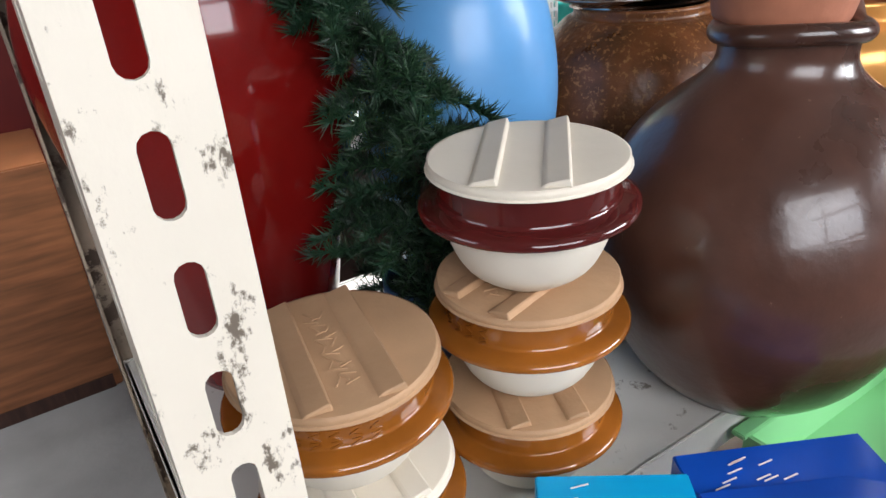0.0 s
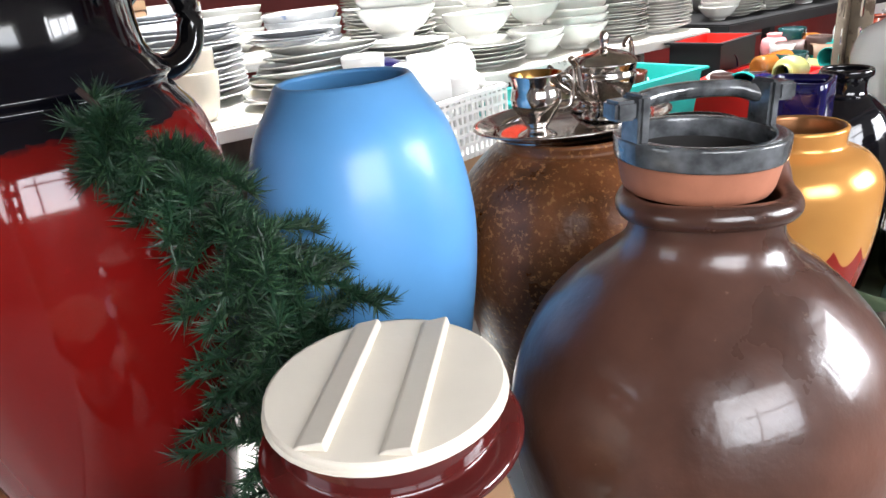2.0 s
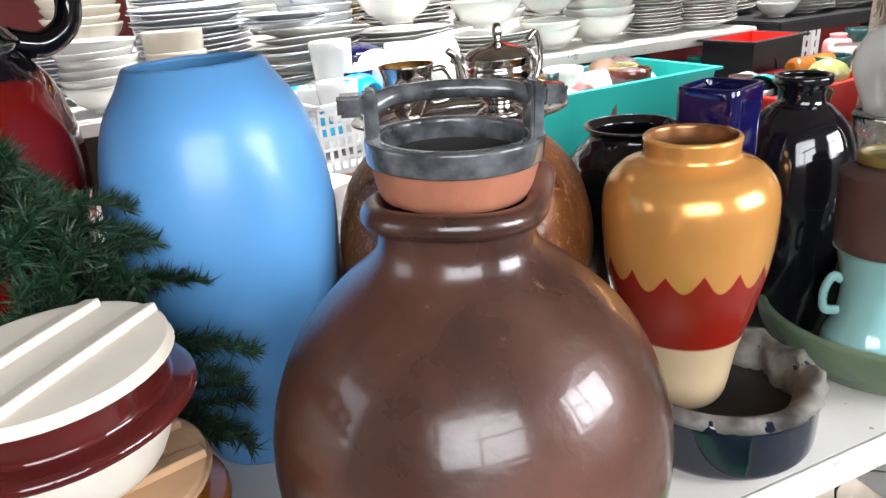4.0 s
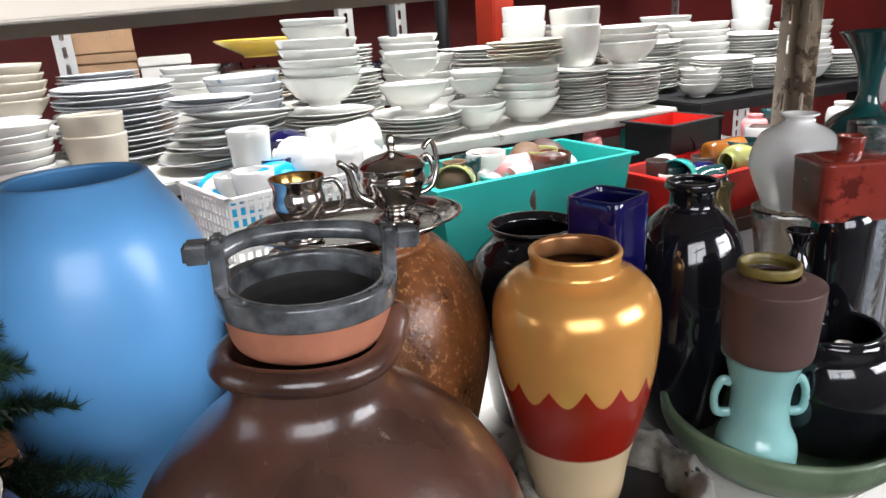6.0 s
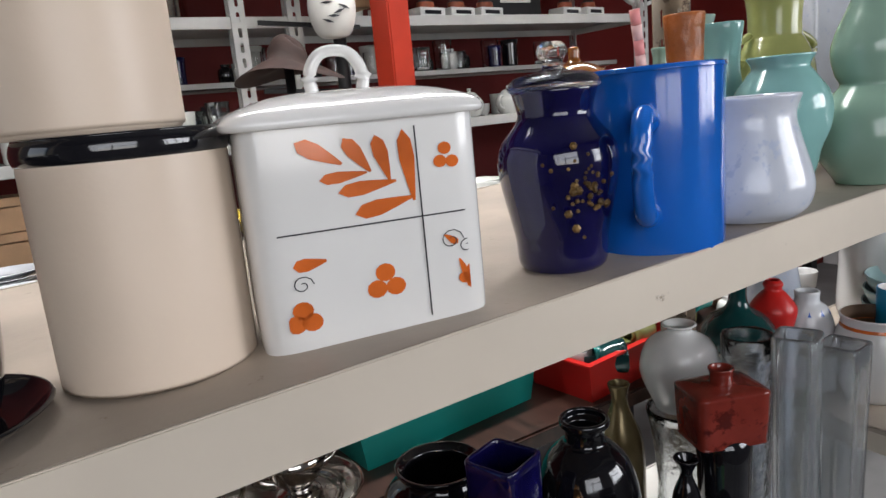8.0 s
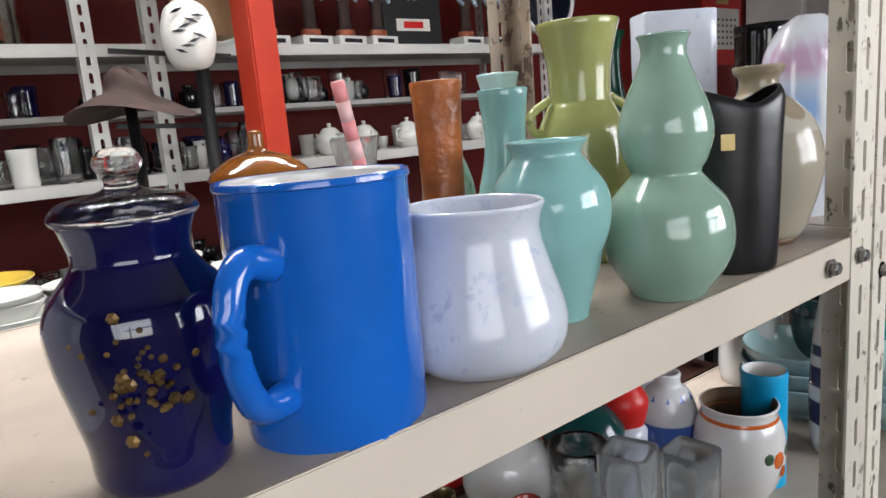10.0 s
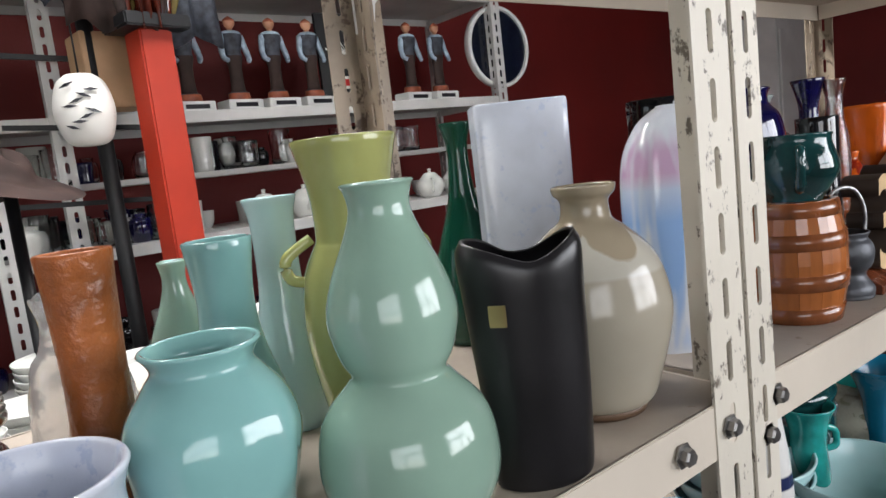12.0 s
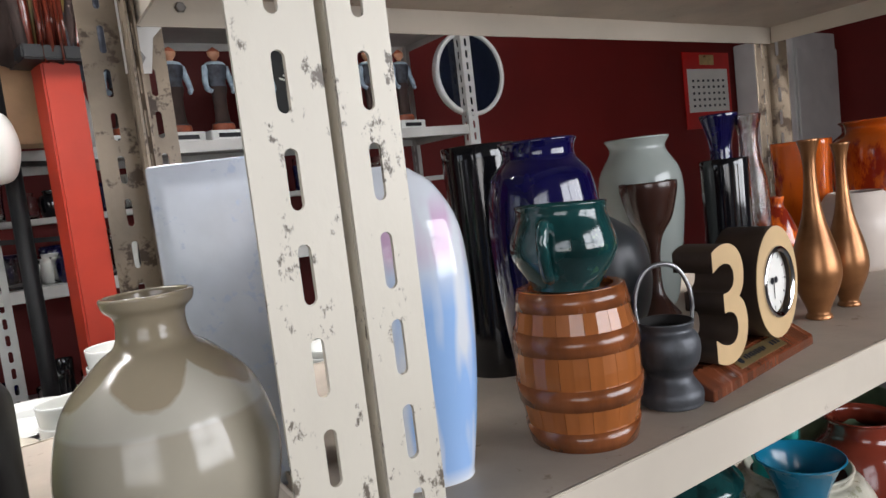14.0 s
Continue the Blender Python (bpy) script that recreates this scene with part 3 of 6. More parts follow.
# ---- things on the lower shelf ----
def rice_pot(x, y, z, lid, band, rz=0.0, marks=True, tilt=0.0):
    """A small rice pot with a broad flange and a flat lid with two straps. 0.086 high."""
    ob = thing("rice_pot", x, y, z, "stacked stoneware rice pot with glazed flange and strapped clay lid", "rice pot", "stacked rice pots", rz, tilt)
    foot = [(0, 0), (0.030, 0), (0.030, 0), (0.046, 0.012), (0.055, 0.030), (0.059, 0.046)]
    put("bowl", solid_lathe(foot, M["bisque"]), ob, "unglazed pale bowl")
    fl = [(0.057, 0.044), (0.072, 0.049), (0.0745, 0.052), (0.072, 0.0555), (0.061, 0.058), (0.061, 0.058), (0.0605, 0.075), (0.057, 0.0755), (0.05, 0.07)]
    put("flange", solid_lathe(fl, band, 48), ob, "glossy glazed rim and flange")
    if marks:
        bm = bmesh.new()
        for k in range(5):
            a = radians(-128 + k * 11)
            for j in range(5):
                zz = 0.060 + 0.0026 * j
                m = Matrix.Translation((0.0607 * math.cos(a), 0.0607 * math.sin(a), zz)) @ Matrix.Rotation(a + math.pi / 2, 4, "Z") @ Matrix.Rotation(0.4 * ((j * 7 + k * 3) % 3 - 1), 4, "Y")
                bmesh.ops.create_cube(bm, size=1, matrix=m @ Matrix.Diagonal((0.0075 - 0.002 * (j % 2), 0.0022, 0.0012, 1)))
        part("raised_marks", bm, band, ob, "raised unreadable characters")
    top = put("lid", solid_lathe([(0, 0.0765), (0.062, 0.0765), (0.0655, 0.078), (0.0660, 0.0805), (0.0645, 0.0825), (0.060, 0.083), (0, 0.083)], lid, 48), ob, "flat clay lid")
    for sx in (-0.024, 0.019):
        w = 2 * math.sqrt(0.063 ** 2 - sx * sx)
        bm = bmesh.new()
        prof = [(-0.009, 0.0828), (-0.006, 0.0850), (0.008, 0.0880), (0.0095, 0.0828)]
        e0 = [bm.verts.new((sx + a, -w / 2, zz)) for a, zz in prof]
        e1 = [bm.verts.new((sx + a, w / 2, zz)) for a, zz in prof]
        bm.faces.new(e0)
        bm.faces.new(e1[::-1])
        for i in range(4):
            j = (i + 1) % 4
            bm.faces.new((e0[j], e0[i], e1[i], e1[j]))
        bmesh.ops.bevel(bm, geom=list(bm.edges), offset=0.0008, segments=1, affect="EDGES")
        part("lid_strap", bm, lid, top, "")
    if marks:
        bm = bmesh.new()
        for k in range(6):
            for j in range(4):
                m = Matrix.Translation((-0.002 + 0.004 * ((j * 5 + k) % 3 - 1), 0.040 - 0.014 * k - 0.0028 * j, 0.0832)) @ Matrix.Rotation(0.7 * ((j * 3 + k) % 4 - 1.5), 4, "Z")
                bmesh.ops.create_cube(bm, size=1, matrix=m @ Matrix.Diagonal((0.009, 0.0012, 0.0010, 1)))
        part("stamped_marks", bm, lid, top, "stamped unreadable characters")
    ob.scale = (0.89, 0.89, 0.95)
    return ob


PX, PY = 0.239, 0.289
rice_pot(PX + 0.002, PY + 0.006, S1, M["lid_tan"], M["amber_glaze"], -22, False)
rice_pot(PX + 0.002, PY + 0.004, S1 + 0.0825, M["lid_tan"], M["amber_glaze"], -75)
rice_pot(PX, PY, S1 + 0.165, M["bisque"], M["maroon_glaze"], -42, False, 1.0)
QX, QY = 0.106, 0.300
rice_pot(QX + 0.004, QY, S1, M["bisque"], M["amber_glaze"], -5, False)
rice_pot(QX, QY, S1 + 0.0825, M["lid_tan"], M["amber_glaze"], -10, True, 1.5)

# big red jar with a black neck and two loop handles
rj = thing("handled_jar", 0.132, 0.562, S1, "tall glossy red jar with black glazed neck and loop handles", "jar", rz=10)
put("body", vessel_mesh([(0, 0), (0.066, 0), (0.066, 0), (0.080, 0.06), (0.102, 0.16), (0.119, 0.25), (0.122, 0.30), (0.114, 0.345), (0.101, 0.366), (0.095, 0.374), (0.099, 0.38), (0.093, 0.388), (0.086, 0.40), (0.085, 0.435), (0.098, 0.46), (0.102, 0.466)], M["red_jar"], 0.006, 64), rj)
for s in (0, 180):
    put("loop_handle", tube_mesh([(0.092, 0, 0.378), (0.118, 0, 0.374), (0.140, 0, 0.388), (0.145, 0, 0.415), (0.130, 0, 0.438), (0.108, 0, 0.440), (0.088, 0, 0.43)], [0.013, 0.011, 0.0105, 0.0105, 0.0105, 0.011, 0.013], M["black_glaze"], 12), rj, "", pose(0, 0, 0, 0, 0, s + 12))

# little artificial fir in a blue pot
fir = thing("artificial_fir", 0.246, 0.428, S1, "small dark green artificial fir tree leaning in blue pot", "artificial tree")
put("pot", vessel_mesh([(0, 0), (0.028, 0), (0.028, 0), (0.036, 0.085), (0.036, 0.085), (0.039, 0.086), (0.039, 0.098)], M["pot_blue"], 0.003, 32), fir)
rng = random.Random(5)
spine = curve_pts([(0.0, 0, 0.08), (0.006, 0.004, 0.16), (-0.006, 0.004, 0.24), (-0.042, 0.006, 0.315), (-0.088, 0.010, 0.385)], 6)
put("stem", tube_mesh([spine[i] for i in (0, 6, 12, 18, 24)], [0.005, 0.005, 0.004, 0.003, 0.002], M["brown_dark"], 6), fir)


def fir_needles(name, material, count, seed):
    r = random.Random(seed)
    verts, faces = [], []
    branches = []
    for k in range(120):
        u = r.random() ** 1.45
        i = u * (len(spine) - 1.001)
        base = Vector(spine[int(i)])
        reach = (0.104 * max(0.0, 1 - u * 1.1) ** 0.75 + 0.020) * r.uniform(0.65, 1.08) * (0.75 if u < 0.1 else 1)
        a = r.uniform(0, 2 * math.pi)
        d = Vector((math.cos(a), math.sin(a), r.uniform(0.0, 0.75))).normalized()
        branches.append((base, d, reach))
    branches.append((Vector(spine[18]), (Vector(spine[24]) - Vector(spine[18])).normalized(), 0.10))
    for k in range(count):
        base, d, reach = branches[k % len(branches)]
        t = r.random()
        p = base + d * reach * t - Vector((0, 0, 0.03 * t * t))
        v = Vector((r.gauss(0, 1), r.gauss(0, 1), r.gauss(0, 1))).normalized()
        v = (v + d * 0.9).normalized() * r.uniform(0.010, 0.019)
        s = v.cross(Vector((r.random(), r.random(), r.random()))).normalized() * 0.0008
        q = p + v
        n = len(verts)
        s2 = v.cross(s).normalized() * 0.0008
        verts += [tuple(p - s), tuple(p + s), tuple(p + s2 * 1.6), tuple(q)]
        faces += [(n, n + 1, n + 3), (n + 1, n + 2, n + 3), (n + 2, n, n + 3)]
    put(name, mesh_of(verts, faces, material, False), fir)


fir_needles("needles", M["needle"], 30000, 3)
fir_needles("needle_tips", M["needle_tip"], 11000, 3)

vessel("vase", 0.350, 0.526, S1, [(0, 0), (0.062, 0), (0.062, 0), (0.070, 0.03), (0.088, 0.12), (0.100, 0.205), (0.098, 0.26), (0.085, 0.312), (0.066, 0.342), (0.0585, 0.355)], M["blue_matte"], "large matte sky-blue egg-shaped vase with open mouth", "vase", 0.006, 64, wide=0.94, tall=0.99)

bj = thing("storage_jar", 0.458, 0.272, S1, "big round brown salt-glazed jar with a short neck", "jar", wide=0.96, tall=0.99)
put("body", vessel_mesh([(0, 0), (0.074, 0), (0.074, 0), (0.101, 0.03), (0.123, 0.08), (0.1305, 0.125), (0.126, 0.165), (0.108, 0.205), (0.079, 0.236), (0.056, 0.254), (0.0475, 0.267), (0.0475, 0.282)], M["brown_jar"], 0.007, 72), bj)
v, f = lathe_data(curve_pts([(0.0475, 0.279), (0.0525, 0.2805), (0.0555, 0.285), (0.0545, 0.290), (0.050, 0.2935), (0.043, 0.292), (0.041, 0.282)], 4), 64)


def poured_lip(x, y, z):
    """The lip is a little uneven and is pulled up and out into a pouring spout on one side."""
    a = math.atan2(y, x)
    g = math.exp(-((a + 0.25) / 0.20) ** 2) * max(0.0, min(1.0, (z - 0.278) / 0.008))
    k = 1 + 0.10 * g
    return (x * k * (1 + 0.012 * math.sin(2 * a + 1)), y * k, z + 0.0022 * math.sin(2 * a) + 0.013 * g)


put("rim", mesh_of([poured_lip(*p) for p in v], f, M["brown_jar"]), bj, "rolled uneven lip with a pouring spout")

kz = S1 + 0.286
konro = thing("clay_brazier", 0.465, 0.285, kz, "small terracotta brazier with grey-glazed rim and bridge handle, on jar", "brazier", rz=-14, ry=2.5)
put("bowl", vessel_mesh([(0, 0), (0.066, 0), (0.066, 0), (0.070, 0.01), (0.0745, 0.038)], M["terracotta"], 0.012, 48, M["near_black"]), konro, "terracotta bowl, near-black inside")
put("rim", solid_lathe([(0.0755, 0.036), (0.0775, 0.038), (0.0785, 0.056), (0.0760, 0.060), (0.066, 0.060), (0.0635, 0.056), (0.0630, 0.038)], M["grey_glaze"], 48), konro, "mottled grey glazed rim")
for s in (-1, 1):
    bm = bmesh.new()
    box_bm(0.012, 0.030, 0.052, s * 0.071, 0.0, 0.055, 0.003, bm)
    part("upright", bm, M["grey_glaze"], konro, smooth=False)
    part("lug", box_bm(0.022, 0.024, 0.020, s * 0.0875, 0.0, 0.083, 0.003), M["grey_glaze"], konro)
put("bridge", tube_mesh([(-0.072, 0.004, 0.088), (-0.05, 0.018, 0.096), (0, 0.026, 0.098), (0.05, 0.018, 0.096), (0.072, 0.004, 0.088)], 0.0095, M["grey_glaze"], 10), konro)
konro.scale = (0.65, 0.65, 0.57)

vessel("storage_jar", 0.562, 0.495, S1, [(0, 0), (0.07, 0), (0.07, 0), (0.094, 0.06), (0.111, 0.14), (0.113, 0.19), (0.1, 0.24), (0.075, 0.272), (0.065, 0.278), (0.065, 0.286)], M["speckled"], "speckled orange-brown jar carrying a silver tray", "jar", 0.006, 56, wide=1.06, tall=0.95)


def tray(x, y, z, rx, ry):
    ob = put("serving_tray", mesh_of(*lathe_data(curve_pts([(0, 0), (0.078, 0), (0.086, 0.004), (0.104, 0.010), (0.108, 0.0115), (0.104, 0.0125), (0.085, 0.006), (0.077, 0.0025), (0, 0.0025)], 3), 56, rx, ry), M["silver"]), None, "", pose(x, y, z, 0, 0, -8))
    tagged(ob, "tarnished oval silver serving tray on a jar", "tray")


tray(0.567, 0.499, S1 + 0.273, 0.93, 0.70)
TZ = S1 + 0.2765
cr = thing("creamer", 0.516, 0.491, TZ, "small silver footed creamer with gilt inside", "creamer")
put("body", vessel_mesh([(0, 0), (0.016, 0), (0.017, 0.003), (0.009, 0.008), (0.013, 0.014), (0.021, 0.028), (0.0225, 0.036), (0.021, 0.046), (0.024, 0.056)], M["silver"], 0.0015, 32, M["brass_in"]), cr)
put("handle", tube_mesh([(0.02, 0, 0.022), (0.034, 0, 0.024), (0.038, 0, 0.038), (0.032, 0, 0.05), (0.022, 0, 0.05)], 0.0024, M["silver"], 8), cr, "", pose(0, 0, 0, 0, 0, -12))
for i, (tx, ty, sc, rz) in enumerate(((0.606, 0.496, 1.0, 12), (0.622, 0.535, 0.75, -20))):
    tp = thing("teapot", tx, ty, TZ, "small polished silver teapot with lid and scroll handle", "teapot", "silver tea set", rz)
    put("body", vessel_mesh([(0, 0), (0.020 * sc, 0), (0.021 * sc, 0.004), (0.012 * sc, 0.010), (0.022 * sc, 0.02), (0.030 * sc, 0.033 * sc + 0.005), (0.029 * sc, 0.045 * sc), (0.031 * sc, 0.052 * sc)], M["silver"], 0.0015, 32), tp)
    put("lid", solid_lathe([(0.031 * sc, 0.053 * sc), (0.024 * sc, 0.059 * sc), (0.008 * sc, 0.064 * sc), (0.003, 0.066 * sc), (0.0045, 0.072 * sc), (0.003, 0.080 * sc), (0, 0.081 * sc)], M["silver"], 24), tp)
    put("handle", tube_mesh([(0.026 * sc, 0, 0.02), (0.044 * sc, 0, 0.025), (0.052 * sc, 0, 0.046 * sc), (0.046 * sc, 0, 0.068 * sc), (0.036 * sc, 0, 0.062 * sc)], 0.0026, M["silver"], 8), tp)
    put("spout", tube_mesh([(-0.024 * sc, 0, 0.022), (-0.040 * sc, 0, 0.032), (-0.046 * sc, 0, 0.055 * sc), (-0.055 * sc, 0, 0.064 * sc)], [0.006, 0.005, 0.0035, 0.003], M["silver"], 8), tp)

dish = thing("ceramic_basin", 0.717, 0.322, S1, "round navy-black glazed basin with rough lava-like rim", "basin")
put("body", vessel_mesh([(0, 0), (0.088, 0), (0.088, 0), (0.098, 0.008), (0.101, 0.02), (0.101, 0.062)], M["navy_dish"], 0.018, 56, M["near_black"]), dish)
v, f = lathe_data(curve_pts([(0.1015, 0.060), (0.1025, 0.066), (0.094, 0.072), (0.083, 0.066), (0.079, 0.052), (0.078, 0.03)], 4), 90)
v = [tuple(Vector(p) + Vector(p).normalized() * 0.009 * (noise.noise(Vector(p) * 55) + 0.5 * noise.noise(Vector(p) * 140))) for p in v]
put("rough_rim", mesh_of(v, f, M["lava"]), dish, "crusty grey-brown slip round the mouth")
dish.scale = (0.84, 0.84, 0.9)
vessel("vase", 0.707, 0.357, S1 + 0.025, [(0, 0), (0.037, 0), (0.037, 0), (0.0415, 0.012), (0.047, 0.055), (0.056, 0.095), (0.0645, 0.14), (0.068, 0.185), (0.066, 0.214), (0.055, 0.232), (0.041, 0.239), (0.0365, 0.244), (0.0375, 0.258)], M["gold_vase"], "gold, red and cream banded vase with dripping gold glaze", "vase", 0.005, 56, M["bronze"], wide=1.04, tall=0.93)

vessel("storage_jar", 0.772, 0.517, S1, [(0, 0), (0.045, 0), (0.06, 0.07), (0.072, 0.16), (0.066, 0.22), (0.048, 0.245), (0.044, 0.255), (0.05, 0.262)], M["black_glaze"], "dark brown-black jar with wide mouth", "jar", 0.005, wide=1.00, tall=0.90)
vessel("square_vase", 0.777, 0.401, S1, [(0, 0), (0.026, 0), (0.026, 0), (0.030, 0.1), (0.035, 0.22), (0.036, 0.285)], M["cobalt"], "square cobalt-blue glazed vase", "vase", 0.004, 64, power=9.0, rz=18, wide=0.79, tall=1.02)
vessel("storage_jar", 0.903, 0.421, S1, [(0, 0), (0.05, 0), (0.066, 0.06), (0.077, 0.15), (0.076, 0.205), (0.062, 0.245), (0.040, 0.266), (0.030, 0.272), (0.0295, 0.286), (0.036, 0.292), (0.036, 0.298)], M["black_glaze"], "glossy black-green round-shouldered jar", "jar", 0.005, 56, wide=0.75, tall=0.94)

vessel("bowl", 0.946, 0.328, S1, [(0, 0), (0.07, 0), (0.09, 0.008), (0.112, 0.035), (0.116, 0.058)], M["green_bowl"], "wide mottled green stoneware bowl holding vases", "bowl", 0.008, 56, wide=1.02, tall=1.00)
cel = thing("celadon_vase", 0.877, 0.300, S1 + 0.022, "pale celadon vase with ring ears under a brown cup", "vase")
put("body", vessel_mesh([(0, 0), (0.040, 0), (0.040, 0), (0.047, 0.012), (0.046, 0.035), (0.036, 0.055), (0.034, 0.085), (0.043, 0.118), (0.048, 0.125)], M["aqua"], 0.004, 48), cel)
for a in (-30, 150):
    put("ring_ear", tube_mesh([(0.034, 0, 0.062), (0.050, 0, 0.064), (0.053, 0, 0.082), (0.046, 0, 0.096), (0.036, 0, 0.094)], 0.005, M["aqua"], 8), cel, "", pose(0, 0, 0, 0, 0, a))
cup = thing("clay_cup", 0.876, 0.297, S1 + 0.147, "matte dark brown clay pot turned over on vase", "clay pot", rz=20)
put("body", vessel_mesh([(0, 0), (0.046, 0), (0.046, 0), (0.050, 0.008), (0.053, 0.05), (0.055, 0.082), (0.052, 0.088), (0.030, 0.093)], M["brown_cup"], 0.004, 48), cup)
put("rim_band", solid_lathe([(0.029, 0.092), (0.034, 0.095), (0.034, 0.104), (0.030, 0.105), (0.028, 0.1)], M["lime"], 32), cup, "olive glazed rim", pose(0.012, 0.01, 0))
# two flat near-black discs stand in for the holes
bm = bmesh.new()
for a in (-70, -30):
    bmesh.ops.create_cone(bm, cap_ends=True, segments=12, radius1=0.0045, radius2=0.0045, depth=0.002, matrix=Matrix.Rotation(radians(a), 4, "Z") @ Matrix.Translation((0.0552, 0, 0.066)) @ Matrix.Rotation(math.pi / 2, 4, "Y"))
part("holes", bm, M["near_black"], cup)
cup.scale = (0.775, 0.775, 0.80)
cel.scale = (0.78, 0.78, 1.0)
vessel("storage_jar", 0.992, 0.315, S1 + 0.013, [(0, 0), (0.05, 0), (0.066, 0.03), (0.072, 0.07), (0.064, 0.105), (0.05, 0.118), (0.048, 0.124)], M["black_glaze"], "squat dark brown-black glossy pot", "jar", 0.005, 48)
vessel("bottle_vase", 0.985, 0.294, S1 + 0.060, [(0, 0), (0.022, 0), (0.030, 0.02), (0.031, 0.05), (0.022, 0.08), (0.011, 0.095), (0.009, 0.105), (0.012, 0.112)], mat("speckled_white", (0.62, 0.58, 0.5), 0.1, 20, 0.3, speck=((0.2, 0.06, 0.02), 0.36, 60)), "small white bottle vase with rusty speckles", "vase", 0.003, wide=0.75, tall=0.59)
vessel("storage_jar", 0.989, 0.357, S1 + 0.02, [(0, 0), (0.03, 0), (0.036, 0.05), (0.036, 0.12), (0.03, 0.135)], M["black_glaze"], "slim black jar under a bud vase", "jar", 0.02, tall=0.84)
vessel("bud_vase", 0.989, 0.357, S1 + 0.135, [(0, 0), (0.016, 0), (0.022, 0.025), (0.018, 0.055), (0.0095, 0.075), (0.0095, 0.085), (0.018, 0.1)], M["black_glaze"], "small glossy black bud vase with flared lip", "vase", 0.002, wide=0.78, tall=0.92)
bc = vessel("cylinder_vase", 1.042, 0.348, S1 + 0.01, [(0, 0), (0.036, 0), (0.037, 0.1), (0.040, 0.232)], M["black_glaze"], "tall black glazed cylinder vase", "vase", 0.035, wide=0.74, tall=0.97)
rv = thing("square_vase", 1.045, 0.353, S1 + 0.237, "squat oxblood-red square vase with tiny neck", "vase", rz=-24, wide=0.94, tall=0.81)
put("body", vessel_mesh([(0, 0), (0.050, 0), (0.054, 0.004), (0.057, 0.06), (0.054, 0.073), (0.02, 0.076), (0.012, 0.078)], M["red_square"], 0.006, 72, n=4, power=9.0, sx=0.78, sy=0.60), rv)
put("neck", vessel_mesh([(0, 0.074), (0.012, 0.074), (0.013, 0.09), (0.015, 0.098)], M["red_square"], 0.003, 24), rv)
vessel("glass_vase", 1.128, 0.474, S1, [(0, 0), (0.035, 0), (0.032, 0.1), (0.045, 0.20)], M["crystal"], "cut crystal vase under a white vase", "vase", 0.005, 32)
vessel("round_vase", 1.128, 0.474, S1 + 0.202, [(0, 0), (0.034, 0), (0.042, 0.012), (0.058, 0.05), (0.059, 0.075), (0.047, 0.104), (0.022, 0.118), (0.018, 0.124), (0.026, 0.13)], M["white_glaze"], "round white glazed vase with narrow mouth", "vase", 0.004, 48, wide=0.86, tall=0.89)
vessel("glass_vase", 1.245, 0.468, S1, [(0, 0), (0.04, 0), (0.038, 0.12), (0.05, 0.265)], M["crystal"], "tall cut crystal vase", "vase", 0.006, 24, tall=0.945)
vessel("trumpet_vase", 1.245, 0.468, S1 + 0.2535, [(0, 0), (0.05, 0), (0.066, 0.016), (0.068, 0.03), (0.048, 0.052), (0.022, 0.066), (0.016, 0.09), (0.024, 0.125), (0.050, 0.158), (0.054, 0.162)], M["teal_dark"], "dark teal trumpet vase with broad foot", "vase", 0.004, 48, wide=0.74, tall=0.94)
vessel("bottle", 1.086, 0.544, S1, [(0, 0), (0.035, 0), (0.038, 0.08), (0.036, 0.17), (0.018, 0.225), (0.013, 0.25), (0.018, 0.275)], mat("olive_bronze", (0.2, 0.15, 0.07), 0.2, 14, 0.25, 0.5), "olive-bronze slim bottle vase", "bottle", 0.003, wide=0.86, tall=0.82)
vessel("glass_vase", 1.169, 0.339, S1, [(0, 0), (0.030, 0), (0.032, 0.1), (0.036, 0.36)], M["ice"], "tall square thick clear glass vase", "vase", 0.006, 48, power=8.0, rz=20, wide=0.70, tall=0.90)
vessel("glass_vase", 1.270, 0.337, S1, [(0, 0), (0.032, 0), (0.034, 0.1), (0.038, 0.325)], M["ice"], "tall square thick clear glass vase", "vase", 0.006, 48, power=8.0, rz=5, wide=0.69, tall=0.88)
vessel("glass_vase", 1.165, 0.40, S1, [(0, 0), (0.026, 0), (0.028, 0.1), (0.032, 0.31)], M["crystal"], "tall faceted cut-glass vase", "vase", 0.006, 24)
vessel("cylinder_vase", 1.296, 0.450, S1, [(0, 0), (0.028, 0), (0.030, 0.15), (0.032, 0.265)], M["greywhite"], "slim pale grey cylinder vase", "vase", 0.028)
vessel("red_vase", 1.300, 0.450, S1 + 0.267, [(0, 0), (0.024, 0), (0.034, 0.03), (0.034, 0.05), (0.02, 0.072), (0.013, 0.08), (0.015, 0.09), (0.011, 0.096)], M["red_plastic"], "glossy bright red lidded vase", "vase", 0.003, wide=0.89, tall=0.80)


# ---- things on the middle shelf, first bay ----
def crock(x, y, z, r, h, label, lidded):
    ob = thing("crock", x, y, z, label, "crock", "cream crocks")
    put("body", vessel_mesh([(0, 0), (r * 0.93, 0), (r * 0.93, 0), (r * 0.985, 0.003), (r, 0.010), (r, h - 0.004), (r * 0.97, h)], M["cream_crock"], 0.005, 56), ob, "plain cream body")
    if lidded:
        put("dark_rim", solid_lathe([(r * 0.985, h - 0.001), (r * 1.02, h + 0.001), (r * 1.03, h + 0.006), (r * 0.99, h + 0.011), (r * 0.9, h + 0.012), (0.0, h + 0.012)], M["black_glaze"], 56), ob, "dark glazed lid")
    return ob


